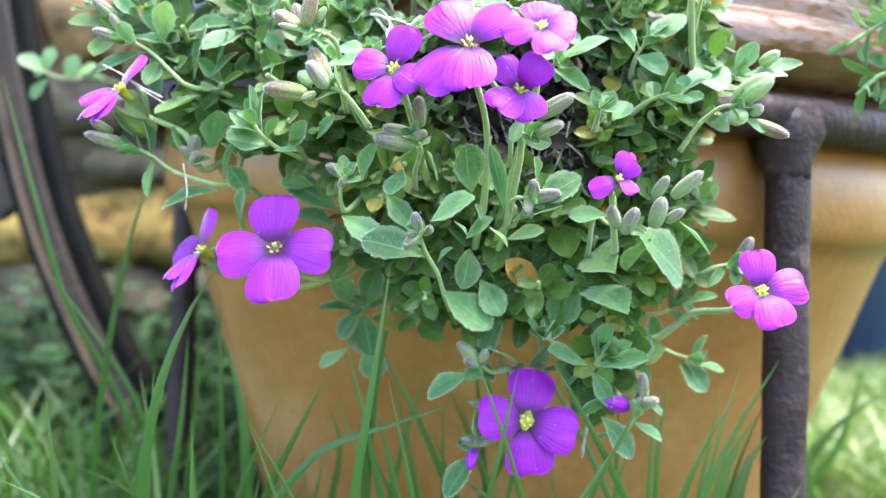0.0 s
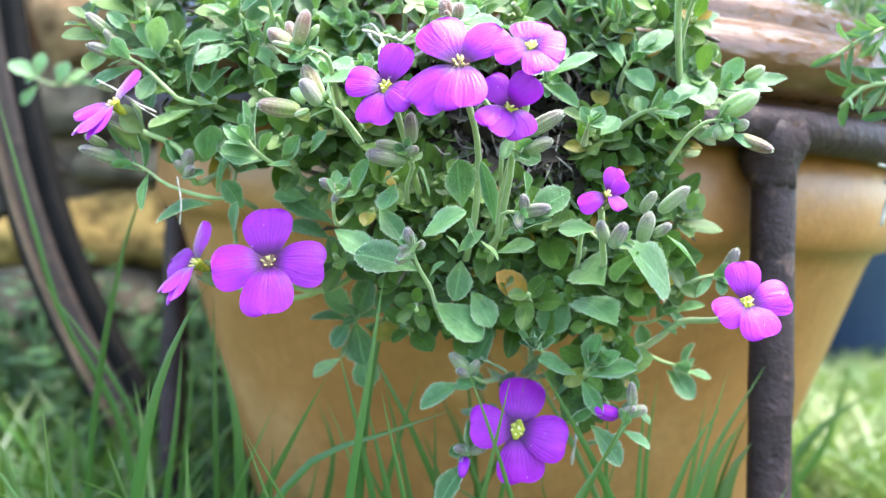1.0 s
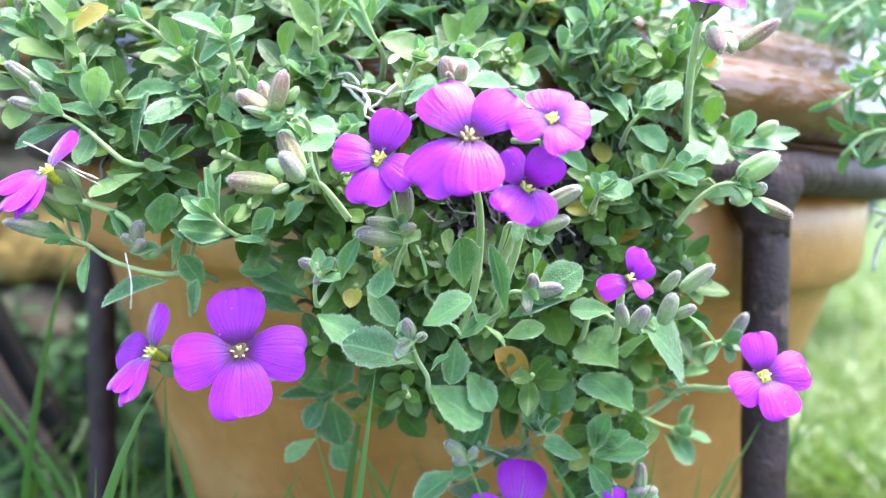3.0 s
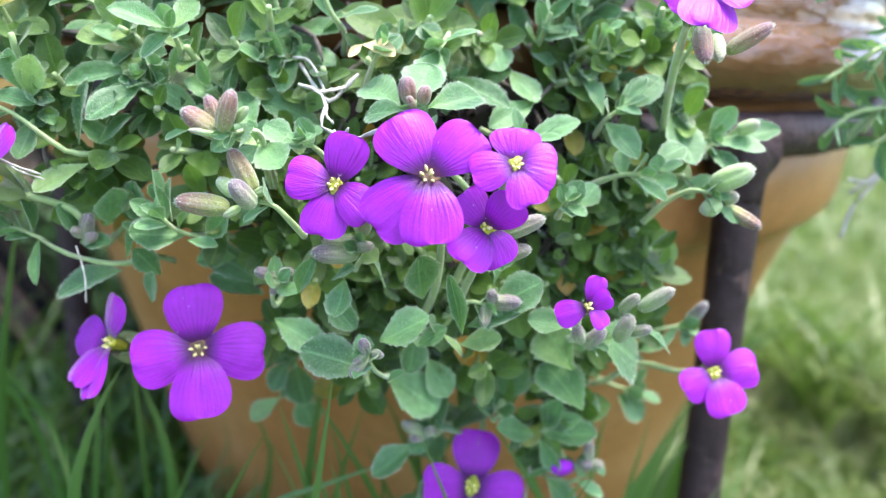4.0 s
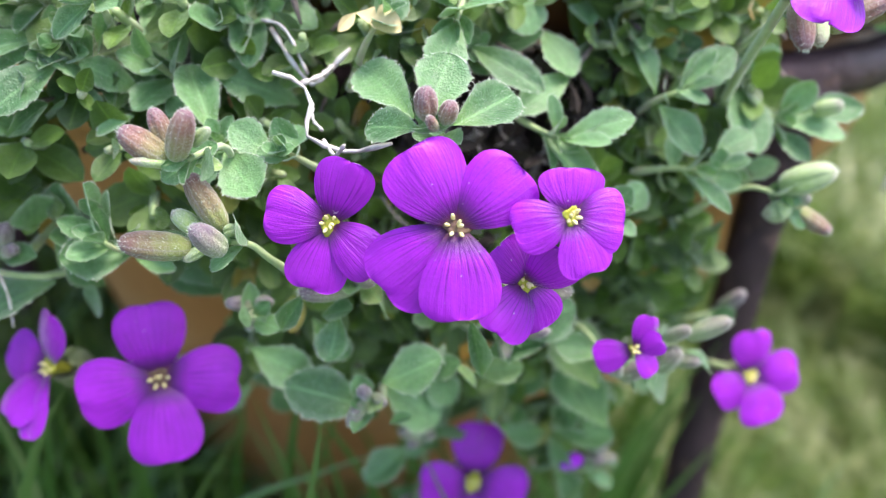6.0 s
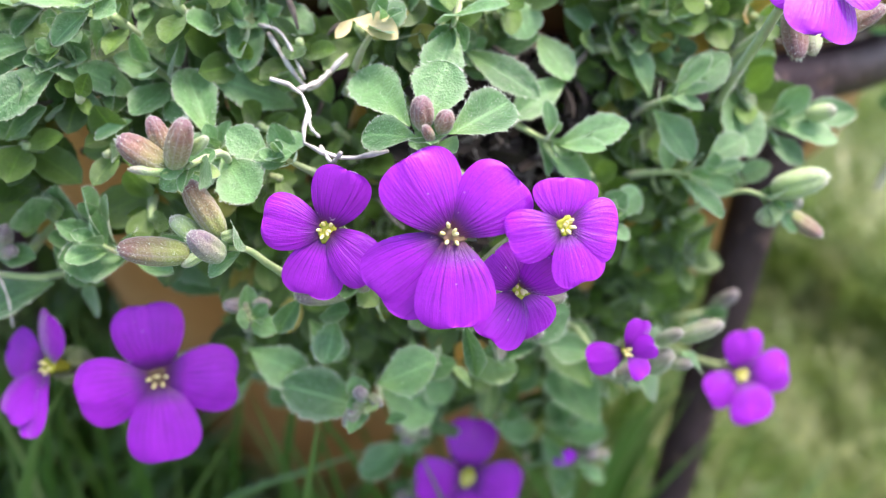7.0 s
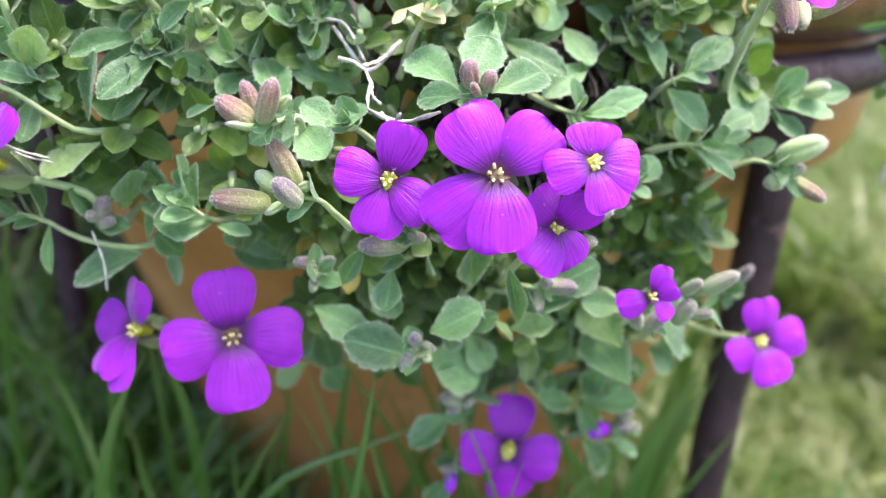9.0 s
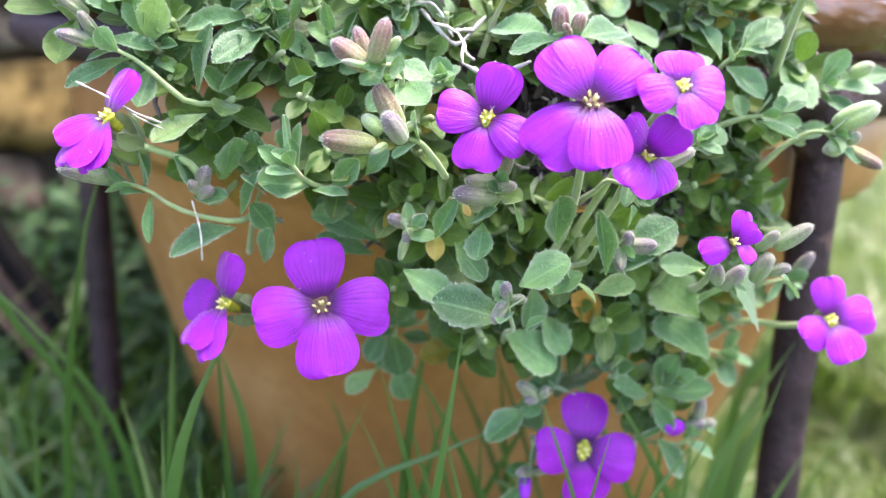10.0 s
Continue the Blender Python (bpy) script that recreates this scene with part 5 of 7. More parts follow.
add_leaf(s, (-0.0170, 0.1660, 0.1710), (-0.0150, 0.1640, 0.1620), tone(), 1.05)
add_leaf(s, (-0.0180, 0.1660, 0.1710), (-0.0220, 0.1640, 0.1660), tone(), 1.0)
add_leaf(s, (-0.0150, 0.1660, 0.1700), (-0.0110, 0.1640, 0.1690), tone(), .8)
add_leaf(s, (-0.0160, 0.1660, 0.1640), (-0.0140, 0.1640, 0.1570), tone(), 1.1)
add_leaf(s, (-0.0200, 0.1660, 0.1630), (-0.0260, 0.1640, 0.1600), tone(), 1.0)
add_leaf(s, (-0.0200, 0.1660, 0.1630), (-0.0190, 0.1640, 0.1660), tone(), .8)
add_leaf(s, (-0.0150, 0.1660, 0.1700), (-0.0100, 0.1640, 0.1700), tone(), .8)
s = sprig((-0.0420, 0.1650, 0.1880), (-0.0400, 0.1550, 0.1980), (-0.0380, 0.1510, 0.2040))
add_leaf(s, (-0.0380, 0.1510, 0.2020), (-0.0390, 0.1480, 0.2110), tone(), 1.1)
add_leaf(s, (-0.0380, 0.1510, 0.2020), (-0.0350, 0.1480, 0.2080), tone(), 1.0)
add_leaf(s, (-0.0380, 0.1510, 0.2010), (-0.0410, 0.1480, 0.2050), tone(), 1.0)
add_leaf(s, (-0.0380, 0.1510, 0.2020), (-0.0340, 0.1480, 0.2030), tone(), .9)
add_leaf(s, (-0.0440, 0.1510, 0.2040), (-0.0430, 0.1480, 0.2110), tone(), 1.2)
add_leaf(s, (-0.0430, 0.1510, 0.2200), (-0.0390, 0.1480, 0.2250), tone(), 1.0)
s = sprig((-0.0500, 0.1680, 0.2190), (-0.0530, 0.1650, 0.2260), (-0.0550, 0.1620, 0.2300), (-0.0570, 0.1600, 0.2330), (-0.0590, 0.1570, 0.2400), (-0.0600, 0.1560, 0.2430))
add_leaf(s, (-0.0590, 0.1660, 0.2280), (-0.0600, 0.1640, 0.2370), tone(), .9)
add_leaf(s, (-0.0590, 0.1660, 0.2270), (-0.0670, 0.1640, 0.2340), tone(), .8)
add_leaf(s, (-0.0590, 0.1660, 0.2270), (-0.0550, 0.1640, 0.2390), tone(), 1.1)
add_leaf(s, (-0.0590, 0.1660, 0.2260), (-0.0540, 0.1640, 0.2320), tone(), 1.0)
add_leaf(s, (-0.0600, 0.1660, 0.2270), (-0.0670, 0.1640, 0.2310), tone(), .6)
add_leaf(s, (-0.0620, 0.1660, 0.2340), (-0.0640, 0.1640, 0.2390), tone(), .6)
add_leaf(s, (-0.0590, 0.1660, 0.2270), (-0.0620, 0.1640, 0.2350), tone(), .5)
add_bud(s, (-0.0660, 0.1660, 0.2400), (-0.0700, 0.1630, 0.2460), 1.0)
add_leaf(s, (-0.0650, 0.1660, 0.2380), (-0.0710, 0.1640, 0.2390), tone(), .9)
add_leaf(s, (-0.0580, 0.1660, 0.2240), (-0.0600, 0.1640, 0.2160), tone(), .8)
s = sprig((-0.0400, 0.1660, 0.2250), (-0.0380, 0.1600, 0.2320), (-0.0400, 0.1580, 0.2330), (-0.0430, 0.1560, 0.2370), (-0.0470, 0.1540, 0.2400))
add_bud(s, (-0.0490, 0.1590, 0.2400), (-0.0530, 0.1560, 0.2400), 1.0)
add_bud(s, (-0.0490, 0.1590, 0.2410), (-0.0500, 0.1560, 0.2450), 1.1)
add_leaf(s, (-0.0390, 0.1590, 0.2330), (-0.0400, 0.1560, 0.2410), tone(), .8)
add_leaf(s, (-0.0380, 0.1590, 0.2330), (-0.0420, 0.1560, 0.2400), tone(), .7)
add_leaf(s, (-0.0440, 0.1590, 0.2350), (-0.0490, 0.1560, 0.2340), tone(), 1.0)
add_leaf(s, (-0.0450, 0.1590, 0.2320), (-0.0520, 0.1560, 0.2250), tone(), .7)
add_leaf(s, (-0.0390, 0.1590, 0.2280), (-0.0470, 0.1560, 0.2250), tone(), .4)
add_leaf(s, (-0.0380, 0.1590, 0.2380), (-0.0340, 0.1560, 0.2430), tone(), .6)
add_leaf(s, (-0.0380, 0.1590, 0.2290), (-0.0310, 0.1560, 0.2380), tone(), 1.0)
add_leaf(s, (-0.0380, 0.1590, 0.2270), (-0.0330, 0.1560, 0.2220), tone(), 1.0)
add_leaf(s, (-0.0490, 0.1590, 0.2190), (-0.0460, 0.1560, 0.2280), tone(), .5)
add_leaf(s, (-0.0490, 0.1590, 0.2190), (-0.0510, 0.1560, 0.2220), tone(), .8)
add_leaf(s, (-0.0430, 0.1590, 0.2190), (-0.0430, 0.1560, 0.2250), tone(), .9)
s = sprig((-0.0300, 0.1780, 0.2350), (-0.0320, 0.1720, 0.2410), (-0.0320, 0.1700, 0.2450), (-0.0340, 0.1680, 0.2480))
add_leaf(s, (-0.0310, 0.1710, 0.2360), (-0.0380, 0.1680, 0.2410), tone(), 1.2)
add_leaf(s, (-0.0300, 0.1710, 0.2370), (-0.0230, 0.1680, 0.2390), tone(), .8)
add_leaf(s, (-0.0320, 0.1710, 0.2410), (-0.0380, 0.1680, 0.2460), tone(), .5)
add_leaf(s, (-0.0310, 0.1710, 0.2420), (-0.0280, 0.1680, 0.2460), tone(), .5)
add_leaf(s, (-0.0300, 0.1710, 0.2410), (-0.0240, 0.1680, 0.2440), tone(), .5)
add_leaf(s, (-0.0320, 0.1710, 0.2430), (-0.0320, 0.1680, 0.2460), tone(), .8)
add_leaf(s, (-0.0270, 0.1710, 0.2360), (-0.0190, 0.1680, 0.2400), tone(), 1.0)
s = sprig((-0.0120, 0.1680, 0.2280), (-0.0140, 0.1600, 0.2330), (-0.0160, 0.1580, 0.2360), (-0.0170, 0.1560, 0.2410), (-0.0170, 0.1550, 0.2450))
add_leaf(s, (-0.0160, 0.1590, 0.2360), (-0.0230, 0.1560, 0.2430), tone(), .7)
add_leaf(s, (-0.0160, 0.1590, 0.2360), (-0.0120, 0.1560, 0.2430), tone(), .9)
add_leaf(s, (-0.0140, 0.1590, 0.2350), (-0.0190, 0.1560, 0.2330), tone(), 1.1)
add_leaf(s, (-0.0140, 0.1590, 0.2340), (-0.0070, 0.1560, 0.2340), tone(), 1.1)
add_leaf(s, (-0.0140, 0.1590, 0.2330), (-0.0230, 0.1560, 0.2340), tone(), .9)
add_leaf(s, (-0.0130, 0.1590, 0.2360), (-0.0120, 0.1560, 0.2380), tone(), 1.2)
add_leaf(s, (-0.0150, 0.1590, 0.2320), (-0.0200, 0.1560, 0.2290), tone(), 1.0)
add_leaf(s, (-0.0180, 0.1590, 0.2390), (-0.0150, 0.1560, 0.2440), tone(), .7)
add_leaf(s, (-0.0100, 0.1590, 0.2330), (-0.0060, 0.1560, 0.2370), tone(), 1.0)
s = sprig((-0.0060, 0.1600, 0.2300), (-0.0060, 0.1540, 0.2340), (-0.0080, 0.1500, 0.2370), (-0.0100, 0.1480, 0.2420))
add_leaf(s, (-0.0070, 0.1530, 0.2350), (-0.0110, 0.1500, 0.2410), tone(), .5)
add_leaf(s, (-0.0070, 0.1530, 0.2360), (-0.0010, 0.1500, 0.2380), tone(), .8)
add_leaf(s, (-0.0080, 0.1530, 0.2390), (-0.0050, 0.1500, 0.2430), tone(), .8)
add_leaf(s, (-0.0080, 0.1530, 0.2390), (-0.0080, 0.1500, 0.2430), tone(), .9)
add_leaf(s, (-0.0090, 0.1530, 0.2400), (-0.0130, 0.1500, 0.2430), tone(), .6)
add_leaf(s, (-0.0100, 0.1530, 0.2190), (-0.0190, 0.1500, 0.2250), tone(), .8)
add_leaf(s, (-0.0120, 0.1530, 0.2210), (-0.0100, 0.1500, 0.2260), tone(), .8)
s = sprig((0.0140, 0.1720, 0.2260), (0.0120, 0.1680, 0.2350), (0.0100, 0.1650, 0.2400), (0.0110, 0.1620, 0.2450))
add_leaf(s, (0.0110, 0.1660, 0.2380), (0.0070, 0.1640, 0.2460), tone(), .6)
add_leaf(s, (0.0110, 0.1660, 0.2390), (0.0170, 0.1640, 0.2460), tone(), .6)
add_leaf(s, (0.0110, 0.1660, 0.2400), (0.0110, 0.1640, 0.2450), tone(), 1.0)
add_leaf(s, (0.0130, 0.1660, 0.2340), (0.0070, 0.1640, 0.2380), tone(), 1.0)
add_leaf(s, (0.0130, 0.1660, 0.2350), (0.0220, 0.1640, 0.2430), tone(), 1.2)
add_leaf(s, (0.0050, 0.1660, 0.2370), (0.0020, 0.1640, 0.2450), tone(), .7)
add_leaf(s, (0.0040, 0.1660, 0.2400), (0.0070, 0.1640, 0.2430), tone(), .9)
add_leaf(s, (0.0060, 0.1660, 0.2390), (-0.0020, 0.1640, 0.2450), tone(), .6)
add_leaf(s, (0.0120, 0.1660, 0.2330), (0.0120, 0.1640, 0.2380), tone(), .9)
s = sprig((0.0210, 0.1780, 0.2280), (0.0210, 0.1730, 0.2350), (0.0220, 0.1690, 0.2390), (0.0230, 0.1660, 0.2460))
add_leaf(s, (0.0220, 0.1710, 0.2390), (0.0290, 0.1680, 0.2450), tone(), .8)
add_leaf(s, (0.0230, 0.1710, 0.2400), (0.0200, 0.1680, 0.2470), tone(), .5)
add_leaf(s, (0.0190, 0.1710, 0.2350), (0.0240, 0.1680, 0.2370), tone(), 1.0)
add_leaf(s, (0.0200, 0.1710, 0.2340), (0.0170, 0.1680, 0.2390), tone(), 1.0)
add_leaf(s, (0.0240, 0.1710, 0.2430), (0.0270, 0.1680, 0.2480), tone(), .6)
add_leaf(s, (0.0250, 0.1710, 0.2340), (0.0310, 0.1680, 0.2400), tone(), 1.1)
s = sprig((0.0330, 0.1680, 0.2280), (0.0330, 0.1620, 0.2340), (0.0340, 0.1600, 0.2360), (0.0360, 0.1570, 0.2410))
add_leaf(s, (0.0340, 0.1610, 0.2360), (0.0330, 0.1580, 0.2420), tone(), 1.1)
add_leaf(s, (0.0350, 0.1610, 0.2360), (0.0410, 0.1580, 0.2400), tone(), .9)
add_leaf(s, (0.0350, 0.1610, 0.2370), (0.0380, 0.1580, 0.2430), tone(), .9)
add_leaf(s, (0.0350, 0.1610, 0.2360), (0.0280, 0.1580, 0.2370), tone(), .5)
add_leaf(s, (0.0310, 0.1610, 0.2300), (0.0350, 0.1580, 0.2240), tone(), 1.0)
add_leaf(s, (0.0360, 0.1610, 0.2320), (0.0380, 0.1580, 0.2360), tone(), 1.0)
add_leaf(s, (0.0390, 0.1610, 0.2250), (0.0370, 0.1580, 0.2320), tone(), .7)
add_leaf(s, (0.0400, 0.1610, 0.2210), (0.0380, 0.1580, 0.2300), tone(), .5)
add_leaf(s, (0.0380, 0.1610, 0.2350), (0.0430, 0.1580, 0.2370), tone(), 1.1)
s = sprig((0.0470, 0.1660, 0.2180), (0.0490, 0.1620, 0.2240), (0.0490, 0.1600, 0.2330), (0.0500, 0.1580, 0.2370))
add_leaf(s, (0.0490, 0.1590, 0.2360), (0.0530, 0.1560, 0.2400), tone(), .7)
add_leaf(s, (0.0480, 0.1590, 0.2350), (0.0530, 0.1560, 0.2370), tone(), .6)
add_leaf(s, (0.0500, 0.1590, 0.2370), (0.0520, 0.1560, 0.2430), tone(), .7)
add_leaf(s, (0.0480, 0.1590, 0.2330), (0.0430, 0.1560, 0.2380), tone(), .9)
add_leaf(s, (0.0440, 0.1590, 0.2240), (0.0440, 0.1560, 0.2290), tone(), .9)
add_leaf(s, (0.0450, 0.1590, 0.2230), (0.0490, 0.1560, 0.2290), tone(), .8)
# the long green calyx under the flower seen from its side
near_bud(s, (-0.0562, 0.1532, 0.2069), (-0.0603, 0.1479, 0.2134), 0.62, 0.1)

# the sprigs nearest the lens, round the upper flowers
FACE = (-0.05, -0.78, 0.62)
s = sprig((0.0134, 0.1462, 0.2096), (0.0080, 0.1406, 0.2159), (0.0039, 0.1329, 0.2231))
add_leaf(s, (0.0011, 0.1323, 0.2251), (-0.0036, 0.1443, 0.2279), FACE, 0.66)
add_leaf(s, (0.0027, 0.1316, 0.2255), (0.0052, 0.1378, 0.2295), (-0.05, -0.9, 0.4), 1.20)
add_leaf(s, (0.0047, 0.1298, 0.2252), (0.0137, 0.1356, 0.2262), (0.15, -0.7, 0.7), 0.86)
add_leaf(s, (0.0014, 0.1297, 0.2249), (-0.0040, 0.1341, 0.2241), (-0.15, -0.6, 0.8), 0.99)
add_leaf(s, (0.0045, 0.1284, 0.2259), (0.0004, 0.1278, 0.2253), (0.0, -0.8, -0.5), 0.54)
near_bud(s, (0.0022, 0.1301, 0.2258), (0.0015, 0.1295, 0.2293), 0.75, 0.90)
near_bud(s, (0.0038, 0.1291, 0.2257), (0.0041, 0.1283, 0.2283), 0.79, 0.90)
near_bud(s, (0.0028, 0.1284, 0.2253), (0.0018, 0.1279, 0.2269), 0.69, 0.80)
s = sprig((-0.0173, 0.1476, 0.2103), (-0.0179, 0.1402, 0.2175), (-0.0188, 0.1356, 0.2213), (-0.0217, 0.1316, 0.2216))
near_bud(s, (-0.0233, 0.1318, 0.2213), (-0.0280, 0.1320, 0.2246), 0.59, 1.00)
near_bud(s, (-0.0228, 0.1309, 0.2220), (-0.0213, 0.1299, 0.2275), 0.50, 0.80)
near_bud(s, (-0.0234, 0.1325, 0.2224), (-0.0247, 0.1336, 0.2264), 0.55, 0.70)
near_bud(s, (-0.0211, 0.1319, 0.2231), (-0.0192, 0.1309, 0.2252), 0.50, 0.10)
near_bud(s, (-0.0233, 0.1308, 0.2216), (-0.0269, 0.1303, 0.2223), 0.30, 0.30)
add_leaf(s, (-0.0233, 0.1324, 0.2204), (-0.0192, 0.1348, 0.2217), FACE, 0.80)
add_leaf(s, (-0.0218, 0.1325, 0.2209), (-0.0185, 0.1334, 0.2198), (0.2, -0.6, 0.7), 0.91)
s = sprig((-0.0126, 0.1342, 0.2061), (-0.0147, 0.1324, 0.2092), (-0.0166, 0.1318, 0.2114), (-0.0186, 0.1310, 0.2122))
near_bud(s, (-0.0191, 0.1322, 0.2131), (-0.0221, 0.1338, 0.2191), 0.49, 1.00)
near_bud(s, (-0.0226, 0.1319, 0.2112), (-0.0298, 0.1317, 0.2121), 0.49, 1.00)
near_bud(s, (-0.0191, 0.1297, 0.2119), (-0.0218, 0.1279, 0.2157), 0.62, 0.45)
near_bud(s, (-0.0216, 0.1326, 0.2127), (-0.0240, 0.1334, 0.2151), 0.71, 0.10)
near_bud(s, (-0.0189, 0.1316, 0.2131), (-0.0173, 0.1307, 0.2141), 0.75, 0.20)
near_bud(s, (-0.0211, 0.1316, 0.2113), (-0.0234, 0.1309, 0.2103), 0.57, 0.20)
s = sprig((-0.0082, 0.1433, 0.2144), (-0.0103, 0.1392, 0.2176), (-0.0121, 0.1377, 0.2194))
add_leaf(s, (-0.0135, 0.1382, 0.2187), (-0.0181, 0.1406, 0.2217), (0.1, -0.7, 0.7), 0.99)
add_leaf(s, (-0.0121, 0.1376, 0.2192), (-0.0105, 0.1406, 0.2216), (-0.3, -0.8, 0.4), 1.28)
add_leaf(s, (-0.0131, 0.1372, 0.2192), (-0.0144, 0.1373, 0.2207), (0.2, -0.5, 0.9), 1.35)
add_leaf(s, (-0.0131, 0.1372, 0.2192), (-0.0113, 0.1365, 0.2206), (-0.3, -0.4, 0.9), 1.08)
add_leaf(s, (-0.0134, 0.1377, 0.2189), (-0.0125, 0.1384, 0.2212), (0.0, -0.9, 0.4), 1.03)
s = sprig((-0.0180, 0.1478, 0.2103), (-0.0188, 0.1439, 0.2154), (-0.0195, 0.1422, 0.2191))
add_leaf(s, (-0.0199, 0.1425, 0.2193), (-0.0229, 0.1512, 0.2262), (0.1, -0.85, 0.5), 0.78)
add_leaf(s, (-0.0188, 0.1395, 0.2188), (-0.0149, 0.1342, 0.2157), (-0.1, -0.75, 0.65), 1.21)
add_leaf(s, (-0.0216, 0.1478, 0.2203), (-0.0259, 0.1508, 0.2217), FACE, 1.25)
add_leaf(s, (-0.0188, 0.1409, 0.2182), (-0.0230, 0.1401, 0.2154), FACE, 0.99)
s = sprig((-0.0255, 0.1696, 0.2323), (-0.0266, 0.1620, 0.2313), (-0.0272, 0.1587, 0.2307))
add_leaf(s, (-0.0279, 0.1587, 0.2305), (-0.0238, 0.1514, 0.2262), (-0.1, -0.6, 0.8), 1.02)
add_leaf(s, (-0.0227, 0.1601, 0.2317), (-0.0183, 0.1583, 0.2266), FACE, 1.02)
add_leaf(s, (-0.0284, 0.1598, 0.2311), (-0.0351, 0.1623, 0.2269), (0.2, -0.6, 0.8), 0.85)
s = sprig((-0.0129, 0.1680, 0.2342), (-0.0141, 0.1609, 0.2323), (-0.0146, 0.1563, 0.2314))
add_leaf(s, (-0.0150, 0.1563, 0.2314), (-0.0165, 0.1494, 0.2257), (0.05, -0.8, 0.6), 0.85)
add_leaf(s, (-0.0141, 0.1565, 0.2310), (-0.0075, 0.1529, 0.2296), (0.0, -0.6, 0.8), 0.99)
add_leaf(s, (-0.0142, 0.1583, 0.2300), (-0.0109, 0.1551, 0.2243), FACE, 0.91)
add_leaf(s, (-0.0152, 0.1588, 0.2304), (-0.0199, 0.1621, 0.2320), FACE, 1.12)
s = sprig((-0.0364, 0.1571, 0.2184), (-0.0363, 0.1535, 0.2241), (-0.0369, 0.1512, 0.2269))
add_leaf(s, (-0.0364, 0.1505, 0.2260), (-0.0440, 0.1446, 0.2226), (0.1, -0.6, 0.8), 0.75)
add_leaf(s, (-0.0369, 0.1511, 0.2267), (-0.0384, 0.1519, 0.2283), FACE, 1.17)
add_leaf(s, (-0.0324, 0.1497, 0.2195), (-0.0351, 0.1507, 0.2230), (0.5, -0.7, 0.4), 0.58)
add_leaf(s, (-0.0317, 0.1497, 0.2198), (-0.0322, 0.1556, 0.2251), (-0.3, -0.9, 0.2), 0.63)
add_leaf(s, (-0.0293, 0.1486, 0.2198), (-0.0336, 0.1470, 0.2187), (0.0, -0.5, 0.9), 1.03)
add_leaf(s, (-0.0315, 0.1508, 0.2197), (-0.0284, 0.1576, 0.2248), FACE, 0.82)
s = sprig((0.0124, 0.1570, 0.2355), (0.0098, 0.1500, 0.2331), (0.0079, 0.1451, 0.2314))
add_leaf(s, (0.0081, 0.1451, 0.2315), (0.0051, 0.1393, 0.2270), (0.05, -0.8, 0.6), 0.97)
add_leaf(s, (0.0082, 0.1464, 0.2326), (0.0135, 0.1433, 0.2353), (0.1, -0.4, 0.9), 0.59)
add_leaf(s, (0.0083, 0.1475, 0.2324), (0.0061, 0.1501, 0.2357), FACE, 1.17)
s = sprig((0.0113, 0.1585, 0.2224), (0.0115, 0.1513, 0.2263))
add_leaf(s, (0.0110, 0.1507, 0.2270), (0.0185, 0.1430, 0.2243), (0.0, -0.8, 0.6), 0.69)
add_leaf(s, (0.0250, 0.1511, 0.2232), (0.0168, 0.1452, 0.2206), (-0.3, -0.8, 0.5), 0.61)
add_leaf(s, (0.0213, 0.1548, 0.2277), (0.0252, 0.1492, 0.2241), (0.1, -0.7, 0.7), 1.04)
add_leaf(s, (0.0175, 0.1541, 0.2327), (0.0191, 0.1510, 0.2284), FACE, 1.43)
s = sprig((0.0162, 0.1513, 0.2186), (0.0186, 0.1457, 0.2181), (0.0207, 0.1416, 0.2182))
add_leaf(s, (0.0210, 0.1405, 0.2186), (0.0283, 0.1379, 0.2226), (0.1, -0.7, 0.7), 0.73)
add_leaf(s, (0.0209, 0.1400, 0.2186), (0.0250, 0.1360, 0.2203), (0.0, -0.5, 0.9), 0.64)
add_leaf(s, (0.0207, 0.1417, 0.2183), (0.0199, 0.1427, 0.2234), (0.3, -0.9, 0.2), 0.61)
add_leaf(s, (0.0217, 0.1417, 0.2186), (0.0250, 0.1396, 0.2213), (0.1, -0.6, 0.8), 0.64)
add_leaf(s, (0.0193, 0.1440, 0.2177), (0.0254, 0.1384, 0.2140), (0.0, -0.75, 0.65), 0.68)
# the buds behind the top flower
s = sprig((0.0474, 0.1517, 0.2246), (0.0471, 0.1456, 0.2300), (0.0474, 0.1409, 0.2342))
near_bud(s, (0.0475, 0.1406, 0.2356), (0.0454, 0.1341, 0.2313), 0.41, 0.75)
near_bud(s, (0.0493, 0.1395, 0.2345), (0.0485, 0.1352, 0.2312), 0.48, 0.30)
near_bud(s, (0.0508, 0.1383, 0.2322), (0.0565, 0.1360, 0.2363), 0.41, 0.90)
s = sprig((-0.0310, 0.1537, 0.2282), (-0.0307, 0.1489, 0.2321), (-0.0309, 0.1445, 0.2346))
add_leaf(s, (-0.0311, 0.1434, 0.2347), (-0.0378, 0.1408, 0.2380), FACE, 0.89)
add_leaf(s, (-0.0306, 0.1444, 0.2346), (-0.0272, 0.1468, 0.2381), FACE, 1.16)
add_leaf(s, (-0.0307, 0.1442, 0.2341), (-0.0349, 0.1423, 0.2312), FACE, 0.96)
